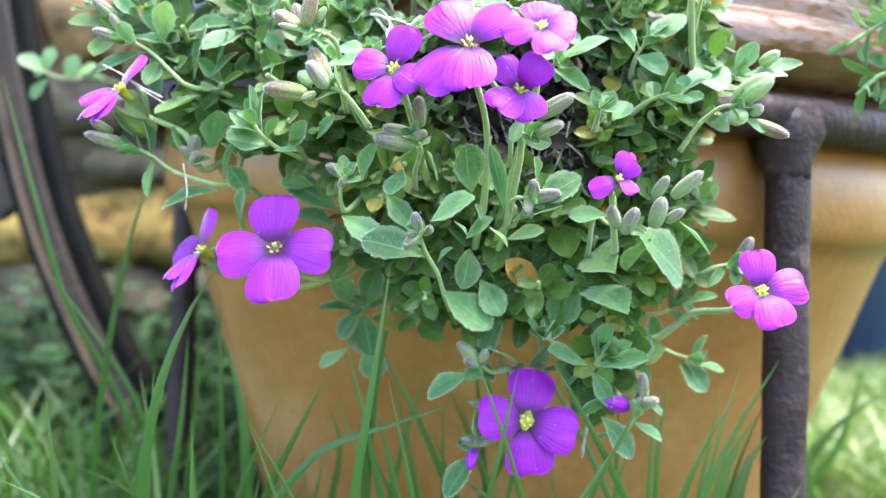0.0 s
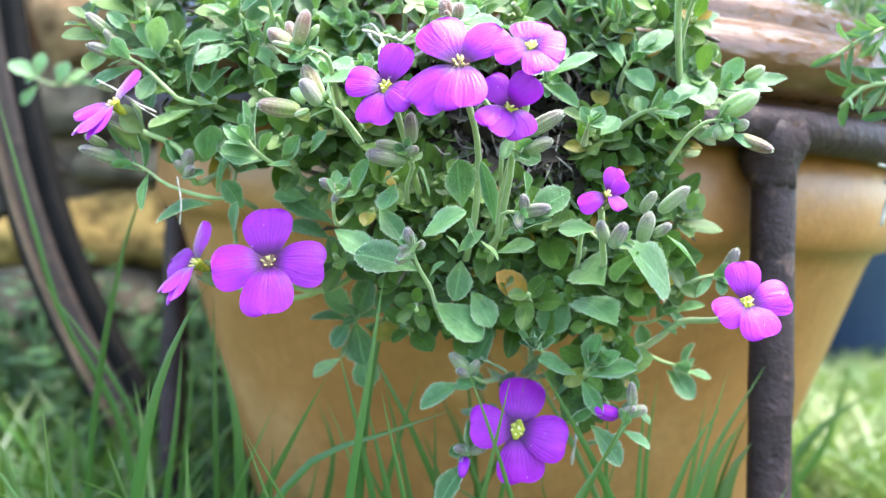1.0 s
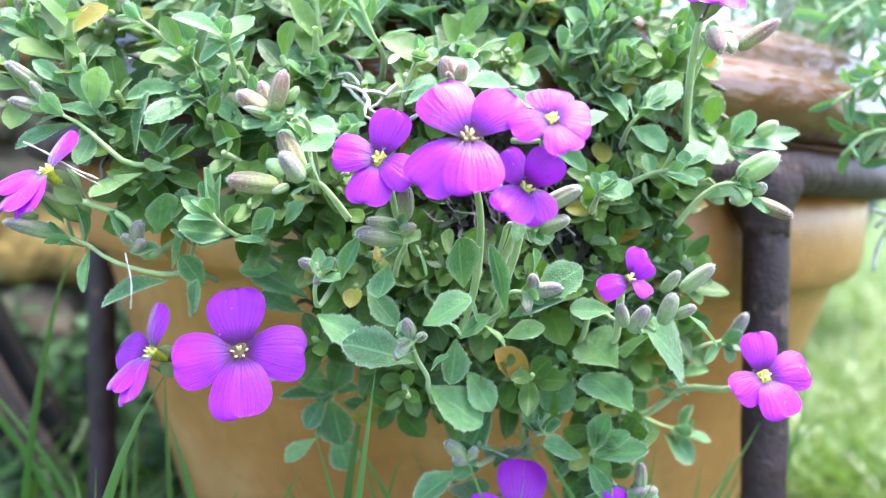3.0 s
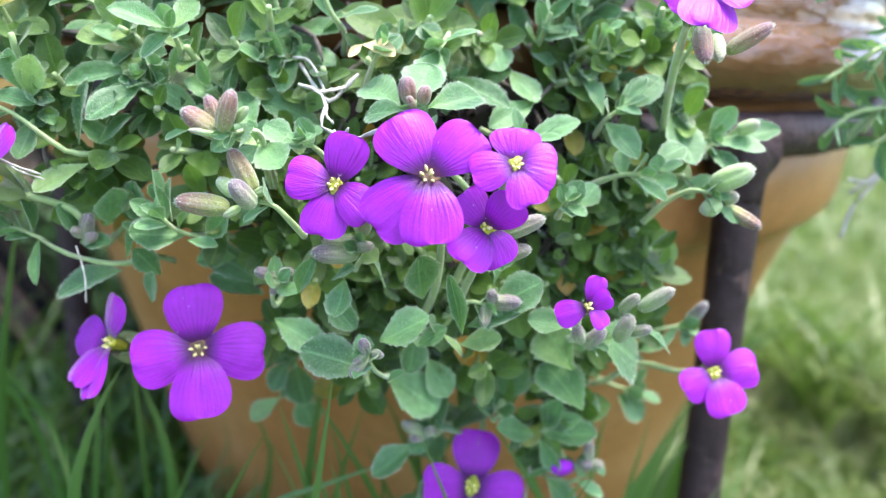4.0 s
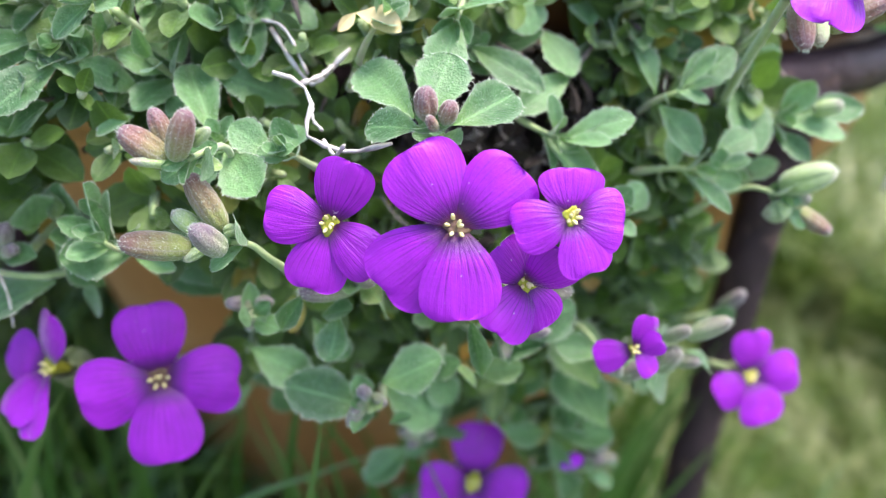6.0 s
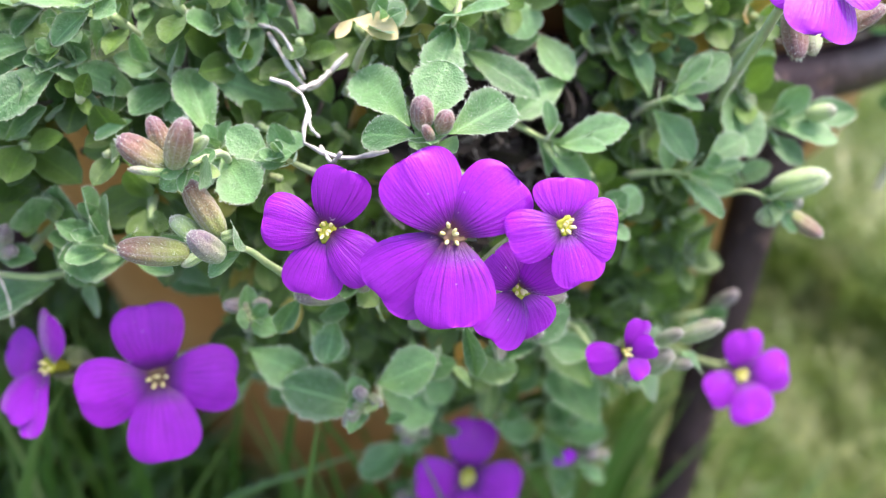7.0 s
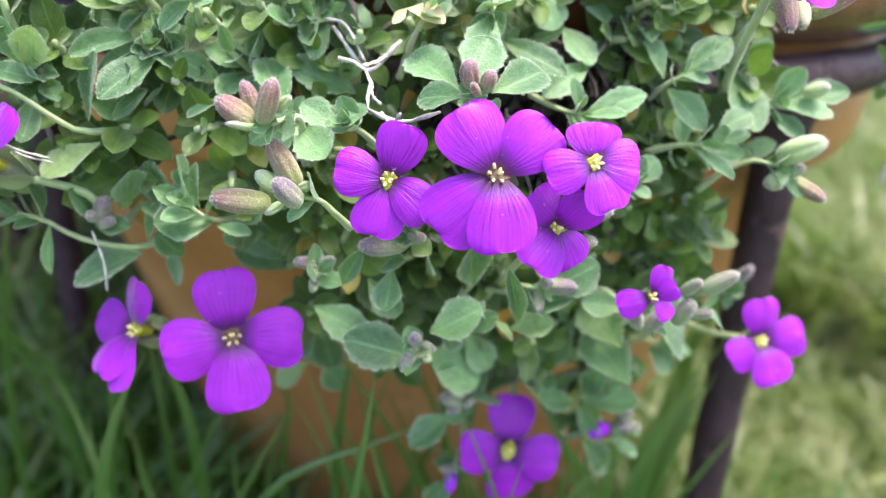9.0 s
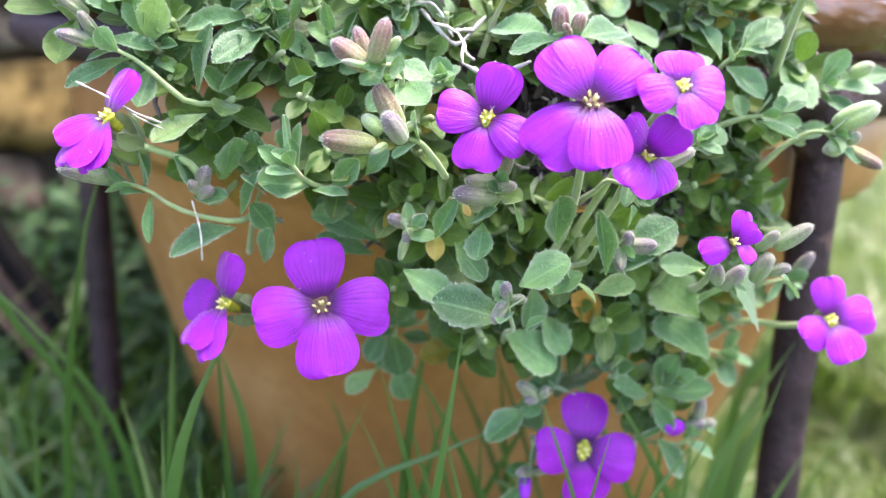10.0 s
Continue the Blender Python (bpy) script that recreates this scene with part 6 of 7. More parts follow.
# the sprigs beside the flowers, over the iron ring
s = sprig((0.0365, 0.1566, 0.2130), (0.0357, 0.1504, 0.2183), (0.0361, 0.1462, 0.2214), (0.0371, 0.1444, 0.2227))
add_leaf(s, (0.0355, 0.1475, 0.2214), (0.0339, 0.1511, 0.2273), (0.3, -0.9, 0.3), 0.72)
add_leaf(s, (0.0371, 0.1445, 0.2229), (0.0418, 0.1470, 0.2272), (-0.2, -0.7, 0.7), 0.67)
add_leaf(s, (0.0377, 0.1448, 0.2226), (0.0440, 0.1447, 0.2280), (0.1, -0.7, 0.7), 0.81)
add_leaf(s, (0.0361, 0.1438, 0.2233), (0.0390, 0.1401, 0.2231), (0.0, -0.5, 0.9), 0.74)
add_leaf(s, (0.0374, 0.1435, 0.2234), (0.0401, 0.1417, 0.2254), (0.2, -0.5, 0.9), 0.85)
add_leaf(s, (0.0355, 0.1459, 0.2205), (0.0388, 0.1392, 0.2169), (-0.05, -0.75, 0.65), 0.97)
s = sprig((0.0489, 0.1556, 0.2053), (0.0483, 0.1534, 0.2137), (0.0483, 0.1517, 0.2213))
add_leaf(s, (0.0487, 0.1516, 0.2213), (0.0505, 0.1435, 0.2146), (0.0, -0.8, 0.6), 0.88)
add_leaf(s, (0.0506, 0.1518, 0.2224), (0.0550, 0.1517, 0.2261), (0.0, -0.7, 0.7), 1.00)
add_leaf(s, (0.0504, 0.1518, 0.2224), (0.0501, 0.1528, 0.2252), FACE, 1.09)
s = sprig((0.0518, 0.1540, 0.2162), (0.0534, 0.1495, 0.2171), (0.0549, 0.1476, 0.2175))
add_leaf(s, (0.0544, 0.1476, 0.2172), (0.0578, 0.1475, 0.2229), (-0.1, -0.8, 0.5), 0.89)
add_leaf(s, (0.0549, 0.1475, 0.2173), (0.0618, 0.1425, 0.2170), (0.0, -0.6, 0.8), 0.66)
add_leaf(s, (0.0571, 0.1483, 0.2174), (0.0664, 0.1476, 0.2184), (0.0, -0.7, 0.7), 0.79)
near_bud(s, (0.0583, 0.1460, 0.2189), (0.0610, 0.1441, 0.2208), 0.71, 0.20)
add_leaf(s, (0.0544, 0.1479, 0.2157), (0.0576, 0.1426, 0.2134), FACE, 0.74)
s = sprig((0.0347, 0.1483, 0.2097), (0.0378, 0.1443, 0.2121), (0.0408, 0.1418, 0.2130))
add_leaf(s, (0.0428, 0.1412, 0.2126), (0.0427, 0.1419, 0.2160), (0.2, -0.8, 0.5), 1.38)
add_leaf(s, (0.0431, 0.1428, 0.2146), (0.0482, 0.1433, 0.2175), (0.0, -0.7, 0.7), 1.01)
add_leaf(s, (0.0432, 0.1410, 0.2135), (0.0465, 0.1395, 0.2151), (0.1, -0.6, 0.8), 1.10)
add_leaf(s, (0.0398, 0.1417, 0.2123), (0.0424, 0.1353, 0.2091), (0.1, -0.8, 0.6), 0.64)
add_leaf(s, (0.0424, 0.1421, 0.2120), (0.0462, 0.1399, 0.2115), FACE, 1.23)
add_leaf(s, (0.0382, 0.1440, 0.2118), (0.0389, 0.1462, 0.2160), FACE, 0.94)
s = sprig((0.0441, 0.1474, 0.2031), (0.0472, 0.1437, 0.2083), (0.0492, 0.1414, 0.2102), (0.0512, 0.1382, 0.2104))
near_bud(s, (0.0514, 0.1392, 0.2113), (0.0565, 0.1360, 0.2149), 0.63, 0.15)
near_bud(s, (0.0529, 0.1387, 0.2088), (0.0499, 0.1374, 0.2074), 0.92, 0.10)
near_bud(s, (0.0538, 0.1391, 0.2088), (0.0558, 0.1382, 0.2101), 0.94, 0.50)
near_bud(s, (0.0548, 0.1400, 0.2076), (0.0597, 0.1371, 0.2047), 0.43, 0.90)
add_leaf(s, (0.0528, 0.1390, 0.2082), (0.0564, 0.1375, 0.2058), FACE, 0.76)
add_leaf(s, (0.0502, 0.1486, 0.2078), (0.0568, 0.1477, 0.2108), FACE, 0.73)
s = sprig((0.0270, 0.1410, 0.2061), (0.0272, 0.1388, 0.2085), (0.0273, 0.1372, 0.2098))
add_leaf(s, (0.0270, 0.1373, 0.2098), (0.0287, 0.1375, 0.2119), FACE, 1.19)
add_leaf(s, (0.0272, 0.1372, 0.2097), (0.0292, 0.1356, 0.2109), (0.0, -0.5, 0.9), 1.05)
add_leaf(s, (0.0273, 0.1370, 0.2094), (0.0291, 0.1334, 0.2088), (0.1, -0.8, 0.6), 0.78)
add_leaf(s, (0.0300, 0.1402, 0.2079), (0.0336, 0.1412, 0.2112), FACE, 1.35)


# ---- grass, weeds and litter ----
def blade(points, width, heap, fold=0.35, segs=8, a=None, taper=1.8):
    """One grass blade along points, folded at its midrib."""
    path = smooth_path(points, segs)
    vs, fs, uv = [], [], []
    a = rng.random() * math.pi if a is None else a
    for i, p in enumerate(path):
        d = (path[min(i + 1, segs)] - path[max(i - 1, 0)]).normalized()
        s = Vector((math.cos(a), math.sin(a) * 0.6, 0))
        s = (s - d * s.dot(d)).normalized()
        n = d.cross(s)
        t = i / segs
        w = width / 2 * (min(1, 0.55 + t * 1.5) if t < 0.5 else max(0.02, 1 - ((t - 0.5) / 0.5) ** taper))
        vs += [p - s * w + n * w * fold, p, p + s * w + n * w * fold]
        uv += [(0, t), (0.5, t), (1, t)]
    for i in range(segs):
        k = i * 3
        fs += [(k, k + 1, k + 4, k + 3), (k + 1, k + 2, k + 5, k + 4)]
    heap.add(vs, fs, uv)


def turf(name, n, area, lo, hi, width, mat, label, skip=None, segs=4, lean=0.5):
    h = Heap()
    for i in range(n):
        x, y = area()
        if skip and skip(x, y):
            continue
        ln = rand(lo, hi)
        a = rand(0, 2 * math.pi)
        k = rand(0.1, lean)
        z = ground_height(x, y) - 0.002
        dx, dy = math.cos(a) * ln * k, math.sin(a) * ln * k
        blade([(x, y, z), (x + dx * 0.3, y + dy * 0.3, z + ln * 0.55), (x + dx, y + dy, z + ln * rand(0.7, 0.95))], width * rand(0.6, 1.2), h, 0.3, segs)
    return tagged(child(name, h.mesh(name, mat), None), label, "grass", kind="stuff")


def in_pot(x, y):
    return math.hypot(x - POT_X, y - POT_Y) < 0.078 or y > WALL_Y - 0.01 and x < 0.07 or math.hypot(x - 0.535, y - 1.1) < 0.12


turf("lawn_grass", 27000, lambda: (0.04 + 0.66 * rng.random() ** 1.15, 0.42 + rng.gauss(0, 0.19)), 0.016, 0.04, 0.0015, LAWN, "short bright lawn grass with pale dry blades", in_pot, 3, 1.2)
turf("far_lawn_grass", 15000, lambda: (0.1 + abs(rng.gauss(0, 0.9)), 0.6 + abs(rng.gauss(0, 0.9))), 0.025, 0.05, 0.0032, LAWN, "bright lawn grass in the open", in_pot, 3, 1.2)
turf("lawn_tuft_grass", 1500, lambda: (lambda k: (0.085 + 0.3 * ((k * 0.618) % 1) + rng.gauss(0, 0.014), 0.2 + 0.5 * ((k * 0.382) % 1) + rng.gauss(0, 0.014)))(rng.randrange(22)), 0.05, 0.1, 0.003, LAWN, "taller tufts of grass in the lawn", in_pot, 5, 0.9)
turf("pot_side_grass", 2900, lambda: (rand(-0.34, 0.12), rand(0.1, 0.42)), 0.05, 0.13, 0.0023, GRASS, "uncut green grass round the pot's foot", in_pot, 5, 0.8)
turf("stand_foot_grass", 240, lambda: (rand(-0.135, -0.03), rand(0.2, 0.275)), 0.07, 0.15, 0.0021, GRASS, "tall green grass round the stand's foot", in_pot, 6, 0.6)


def weeds():
    """Low leafy weeds along the wall's foot."""
    h = Heap()
    for i in range(1150):
        x, y = rand(-0.5, -0.085), 0.44 - 0.17 * rng.random() ** 1.4
        if in_pot(x, y):
            continue
        z0 = ground_height(x, y)
        top = Vector((x + rand(-0.02, 0.02), y + rand(-0.02, 0.02), z0 + rand(0.01, 0.05) + max(0, y - 0.36) * rand(0, 1.5)))
        for k in range(7):
            a = k * 2.4 + x * 40
            d = Vector((math.cos(a), math.sin(a), rand(0.0, 0.5))).normalized()
            v, f, uv = LEAVES[k % 6]
            b = top - Vector((0, 0, k * 0.004))
            m = leaf_matrix(b, b + d * rand(0.006, 0.015), (0, -0.2, 1))
            h.add([m @ p for p in v], f, uv)
        v, f = tube([Vector((x, y, z0 - 0.004)), top], 0.0008, 4)
        h.add(v, f)
    return tagged(child("wall_weeds", h.mesh("wall_weeds", WEED_LEAF), None), "low leafy green weeds at the wall's foot", "weeds", kind="stuff")


weeds()


# ---- single tall blades before the pot ----
tuft = new("grass_tuft")
tuft.matrix_basis = Matrix.Translation((0, 0.16, 0))
tagged(tuft, "tuft of tall green grass blades growing against the clay pot", "grass tuft")


def single_blade(width, *points):
    h = Heap()
    blade([Vector(p) - Vector((0, 0.16, 0)) for p in points], width * 1.4, h, 0.5, 24, rand(-0.5, 0.5), 3.6)
    return child("grass_blade", h.mesh("grass_blade", BLADE), tuft)


for i in range(46):
    x, y, ln = rand(-0.075, 0.07), rand(0.135, 0.185), rand(0.125, 0.17)
    dx, dy = rand(-0.35, 0.35) * ln, rand(-0.1, 0.1) * ln
    single_blade(rand(0.0008, 0.0014), (x, y, 0.0), (x + dx * 0.3, y + dy * 0.3, ln * 0.55), (x + dx * 0.75, y + dy, ln * 0.88), (x + dx, y + dy, ln))


def twig(r, *points, mat=None):
    path = smooth_path([Vector(p) - BASE for p in points], 10)
    v, f = tube(path, [r * 0.72 * (1 + 0.35 * math.sin(i * 2.3)) for i in range(11)], 5, 0.3)
    return child("dry_twig", mesh_of("dry_twig", v, f, mat or DRY), plant, None, "bleached dry twig")


single_blade(0.0013, (-0.0281, 0.1326, 0.0000), (-0.0150, 0.1357, 0.1458), (-0.0119, 0.1365, 0.1647), (-0.0090, 0.1372, 0.1832))
single_blade(0.0012, (0.0087, 0.1432, 0.0000), (-0.0066, 0.1472, 0.1415), (-0.0086, 0.1477, 0.1513), (-0.0105, 0.1482, 0.1604))
single_blade(0.0012, (-0.0494, 0.1453, 0.0000), (-0.0480, 0.1487, 0.1415), (-0.0479, 0.1490, 0.1481), (-0.0480, 0.1492, 0.1524))
single_blade(0.0012, (-0.0015, 0.1336, 0.0000), (-0.0312, 0.1383, 0.1451), (-0.0331, 0.1386, 0.1502), (-0.0347, 0.1388, 0.1548))
single_blade(0.0011, (0.0361, 0.1521, 0.0000), (0.0412, 0.1553, 0.1379), (0.0419, 0.1558, 0.1484), (0.0431, 0.1562, 0.1587))
single_blade(0.0016, (0.0168, 0.1548, 0.0000), (0.0495, 0.1570, 0.1372), (0.0536, 0.1573, 0.1466), (0.0588, 0.1574, 0.1542))
single_blade(.0020, (-0.0748, 0.1530, 0.0000), (-0.0643, 0.1500, 0.0822), (-0.0590, 0.1500, 0.1370), (-0.0530, 0.1500, 0.1630), (-0.0490, 0.1500, 0.1720), (-0.0440, 0.1500, 0.1800))
single_blade(.0012, (-0.0967, 0.1930, 0.0000), (-0.0876, 0.1900, 0.0888), (-0.0830, 0.1900, 0.1480), (-0.0780, 0.1900, 0.1750), (-0.0710, 0.1900, 0.1980), (-0.0680, 0.1900, 0.2030))
single_blade(.0014, (-0.0560, 0.2080, 0.0000), (-0.0760, 0.2050, 0.0876), (-0.0860, 0.2050, 0.1460), (-0.0970, 0.2050, 0.1650), (-0.1060, 0.2050, 0.1960), (-0.1140, 0.2050, 0.2280))
single_blade(.0012, (-0.0500, 0.2030, 0.0000), (-0.0700, 0.2000, 0.0882), (-0.0800, 0.2000, 0.1470), (-0.0880, 0.2000, 0.1600), (-0.1010, 0.2000, 0.1780))
single_blade(.0011, (-0.0500, 0.1790, 0.0000), (-0.0500, 0.1760, 0.0762), (-0.0500, 0.1760, 0.1270), (-0.0500, 0.1760, 0.1590), (-0.0500, 0.1760, 0.1760))
single_blade(.0022, (-0.0420, 0.1810, 0.0000), (-0.0440, 0.1780, 0.0762), (-0.0450, 0.1780, 0.1270), (-0.0460, 0.1780, 0.1480), (-0.0500, 0.1780, 0.1650))
single_blade(.0011, (0.0030, 0.1430, 0.0000), (-0.0170, 0.1400, 0.0840), (-0.0270, 0.1400, 0.1400), (-0.0320, 0.1400, 0.1490), (-0.0350, 0.1400, 0.1550))
single_blade(.0015, (-0.0660, 0.1610, 0.0000), (-0.0460, 0.1580, 0.0804), (-0.0360, 0.1580, 0.1340), (-0.0280, 0.1580, 0.1500), (-0.0220, 0.1580, 0.1610))
single_blade(.0014, (-0.0630, 0.1590, 0.0000), (-0.0430, 0.1560, 0.0810), (-0.0330, 0.1560, 0.1350), (-0.0250, 0.1560, 0.1440), (-0.0090, 0.1560, 0.1500), (0.0030, 0.1560, 0.1540))
single_blade(.0015, (-0.0208, 0.1630, 0.0000), (-0.0176, 0.1600, 0.0798), (-0.0160, 0.1600, 0.1330), (-0.0150, 0.1600, 0.1470), (-0.0120, 0.1600, 0.1660), (-0.0080, 0.1600, 0.1810))
single_blade(.0012, (0.0081, 0.1680, 0.0000), (-0.0006, 0.1650, 0.0786), (-0.0050, 0.1650, 0.1310), (-0.0080, 0.1650, 0.1460), (-0.0110, 0.1650, 0.1590))
single_blade(.0010, (0.0000, 0.1650, 0.0000), (0.0000, 0.1620, 0.0792), (0.0000, 0.1620, 0.1320), (0.0000, 0.1620, 0.1450), (0.0000, 0.1620, 0.1540))
single_blade(.0010, (0.0026, 0.1730, 0.0000), (-0.0111, 0.1700, 0.0822), (-0.0180, 0.1700, 0.1370), (-0.0210, 0.1700, 0.1460), (-0.0240, 0.1700, 0.1530))
single_blade(.0013, (-0.0287, 0.1710, 0.0000), (-0.0169, 0.1680, 0.0798), (-0.0110, 0.1680, 0.1330), (-0.0070, 0.1680, 0.1480), (-0.0030, 0.1680, 0.1600))
single_blade(.0011, (0.0406, 0.1680, 0.0000), (0.0435, 0.1650, 0.0786), (0.0450, 0.1650, 0.1310), (0.0460, 0.1650, 0.1460), (0.0480, 0.1650, 0.1590))
single_blade(.0014, (0.0442, 0.1730, 0.0000), (0.0521, 0.1700, 0.0780), (0.0560, 0.1700, 0.1300), (0.0580, 0.1700, 0.1410), (0.0600, 0.1700, 0.1530))
single_blade(.0040, (0.0436, 0.1760, 0.0000), (0.0575, 0.1740, 0.0774), (0.0650, 0.1740, 0.1250), (0.0680, 0.1740, 0.1360), (0.0720, 0.1740, 0.1420))
single_blade(.0034, (0.0416, 0.1750, 0.0000), (0.0545, 0.1720, 0.0774), (0.0610, 0.1720, 0.1290), (0.0640, 0.1720, 0.1390), (0.0690, 0.1720, 0.1470))
single_blade(.0010, (0.0306, 0.1680, 0.0000), (0.0262, 0.1650, 0.0786), (0.0240, 0.1650, 0.1310), (0.0230, 0.1650, 0.1360), (0.0230, 0.1650, 0.1410))
single_blade(.0011, (0.0229, 0.1680, 0.0000), (0.0316, 0.1650, 0.0786), (0.0360, 0.1650, 0.1310), (0.0380, 0.1650, 0.1380), (0.0400, 0.1650, 0.1440))
single_blade(.0012, (-0.0290, 0.1530, 0.0000), (-0.0490, 0.1500, 0.0822), (-0.0590, 0.1500, 0.1370), (-0.0660, 0.1500, 0.1410), (-0.0750, 0.1500, 0.1440))
single_blade(.0022, (-0.0660, 0.1630, 0.0000), (-0.0793, 0.1600, 0.0798), (-0.0860, 0.1600, 0.1330), (-0.0890, 0.1600, 0.1430), (-0.0910, 0.1600, 0.1500))
single_blade(.0012, (-0.0996, 0.2030, 0.0000), (-0.0965, 0.2000, 0.0714), (-0.0950, 0.2000, 0.1190), (-0.0940, 0.2000, 0.1320), (-0.0930, 0.2000, 0.1470))
single_blade(.0011, (-0.0475, 0.1730, 0.0000), (-0.0518, 0.1700, 0.0780), (-0.0540, 0.1700, 0.1300), (-0.0550, 0.1700, 0.1400), (-0.0540, 0.1700, 0.1460))
single_blade(.0016, (-0.0374, 0.1330, 0.0000), (-0.0565, 0.1300, 0.0858), (-0.0660, 0.1300, 0.1430), (-0.0700, 0.1300, 0.1450), (-0.0740, 0.1300, 0.1470))
single_blade(.0012, (-0.0736, 0.2030, 0.0000), (-0.0685, 0.2000, 0.0732), (-0.0660, 0.2000, 0.1220), (-0.0630, 0.2000, 0.1460), (-0.0620, 0.2000, 0.1660))
single_blade(.0014, (-0.0743, 0.1880, 0.0000), (-0.0681, 0.1850, 0.0744), (-0.0650, 0.1850, 0.1240), (-0.0620, 0.1850, 0.1440), (-0.0600, 0.1850, 0.1640))
single_blade(.0016, (-0.0831, 0.2330, 0.0000), (-0.0857, 0.2300, 0.0648), (-0.0870, 0.2300, 0.1080), (-0.0880, 0.2300, 0.1220), (-0.0850, 0.2300, 0.1360))
single_blade(.0016, (-0.0358, 0.1930, 0.0000), (-0.0299, 0.1900, 0.0738), (-0.0270, 0.1900, 0.1230), (-0.0250, 0.1900, 0.1370), (-0.0290, 0.1900, 0.1480))
single_blade(.0012, (0.0400, 0.1780, 0.0000), (0.0200, 0.1750, 0.0768), (0.0100, 0.1750, 0.1280), (0.0050, 0.1750, 0.1320), (-0.0010, 0.1750, 0.1290))
single_blade(.0024, (0.0890, 0.2530, 0.0000), (0.1090, 0.2500, 0.0696), (0.1190, 0.2500, 0.1160), (0.1290, 0.2500, 0.1270), (0.1420, 0.2500, 0.1360))
single_blade(.0024, (0.0900, 0.2630, 0.0000), (0.1100, 0.2600, 0.0588), (0.1200, 0.2600, 0.0980), (0.1310, 0.2600, 0.1130), (0.1400, 0.2600, 0.1420))
single_blade(.0020, (0.1162, 0.2330, 0.0000), (0.1121, 0.2300, 0.0630), (0.1100, 0.2300, 0.1050), (0.1080, 0.2300, 0.1220), (0.1110, 0.2300, 0.1290))
twig(0.00036, (-0.0130, 0.1420, 0.2270), (-0.0100, 0.1410, 0.2260), (-0.0090, 0.1390, 0.2240), (-0.0100, 0.1370, 0.2220), (-0.0060, 0.1360, 0.2200), (-0.0010, 0.1330, 0.2220))
twig(0.0003, (-0.0090, 0.1390, 0.2240), (-0.0090, 0.1380, 0.2230), (-0.0080, 0.1370, 0.2220))
twig(0.00045, (-0.0100, 0.1410, 0.2260), (-0.0080, 0.1430, 0.2260), (-0.0060, 0.1470, 0.2260))
twig(0.0003, (-0.0080, 0.1370, 0.2210), (-0.0070, 0.1350, 0.2200), (-0.0060, 0.1330, 0.2220))
twig(0.00024, (0.0000, 0.1500, 0.2070), (0.0020, 0.1470, 0.2050), (0.0030, 0.1450, 0.2050), mat=CURLED)
twig(0.00024, (0.0040, 0.1520, 0.2100), (0.0050, 0.1500, 0.2070), (0.0090, 0.1480, 0.2060), mat=CURLED)
twig(0.00024, (0.0240, 0.1500, 0.2090), (0.0230, 0.1490, 0.2050), (0.0210, 0.1480, 0.2000), mat=CURLED)
twig(0.00024, (0.0230, 0.1490, 0.2050), (0.0240, 0.1480, 0.2040), (0.0260, 0.1470, 0.2020), mat=CURLED)
twig(0.00024, (0.0160, 0.1520, 0.2070), (0.0170, 0.1500, 0.2030), (0.0170, 0.1500, 0.2000), mat=CURLED)
twig(0.00024, (0.0190, 0.1520, 0.2050), (0.0170, 0.1500, 0.2000), (0.0130, 0.1500, 0.1970), mat=CURLED)
twig(0.00022, (-0.0490, 0.1490, 0.2010), (-0.0480, 0.1480, 0.1960), (-0.0480, 0.1470, 0.1920))
twig(0.00022, (-0.0630, 0.1470, 0.2190), (-0.0590, 0.1460, 0.2170), (-0.0560, 0.1460, 0.2150), (-0.0520, 0.1470, 0.2130))
twig(0.00018, (-0.0580, 0.1470, 0.2160), (-0.0550, 0.1460, 0.2140), (-0.0520, 0.1480, 0.2120))
twig(0.0004, (-0.0130, 0.1520, 0.2290), (-0.0100, 0.1480, 0.2250), (-0.0090, 0.1470, 0.2240), (-0.0040, 0.1470, 0.2280))
twig(0.0003, (-0.0140, 0.1520, 0.2300), (-0.0120, 0.1500, 0.2300), (-0.0090, 0.1470, 0.2250))
twig(0.0003, (0.0140, 0.1560, 0.1760), (0.0110, 0.1540, 0.1750), (0.0100, 0.1520, 0.1750))
twig(0.0004, (0.0270, 0.1550, 0.1570), (0.0280, 0.1530, 0.1530), (0.0270, 0.1520, 0.1440))
twig(0.0005, (0.0140, 0.1580, 0.1780), (0.0160, 0.1570, 0.1730), (0.0180, 0.1560, 0.1710))


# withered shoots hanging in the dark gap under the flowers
# this heap's near-black colour stands for the shade deep in the gap
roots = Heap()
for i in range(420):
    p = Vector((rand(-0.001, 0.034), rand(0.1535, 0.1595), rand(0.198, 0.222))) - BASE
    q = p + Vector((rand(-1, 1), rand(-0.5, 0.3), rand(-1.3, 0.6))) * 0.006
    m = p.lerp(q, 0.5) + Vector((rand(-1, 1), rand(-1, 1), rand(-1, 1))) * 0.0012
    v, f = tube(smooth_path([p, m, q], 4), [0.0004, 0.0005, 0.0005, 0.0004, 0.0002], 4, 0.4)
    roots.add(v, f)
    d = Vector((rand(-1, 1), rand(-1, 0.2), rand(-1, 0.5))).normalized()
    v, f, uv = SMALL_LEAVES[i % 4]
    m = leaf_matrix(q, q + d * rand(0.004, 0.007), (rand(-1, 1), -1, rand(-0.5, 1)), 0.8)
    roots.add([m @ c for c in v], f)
tagged(child("root_litter", roots.mesh("root_litter", SHADED_ROOTS), plant), "withered shoots and roots, near-black for the gap's shade", kind="stuff")
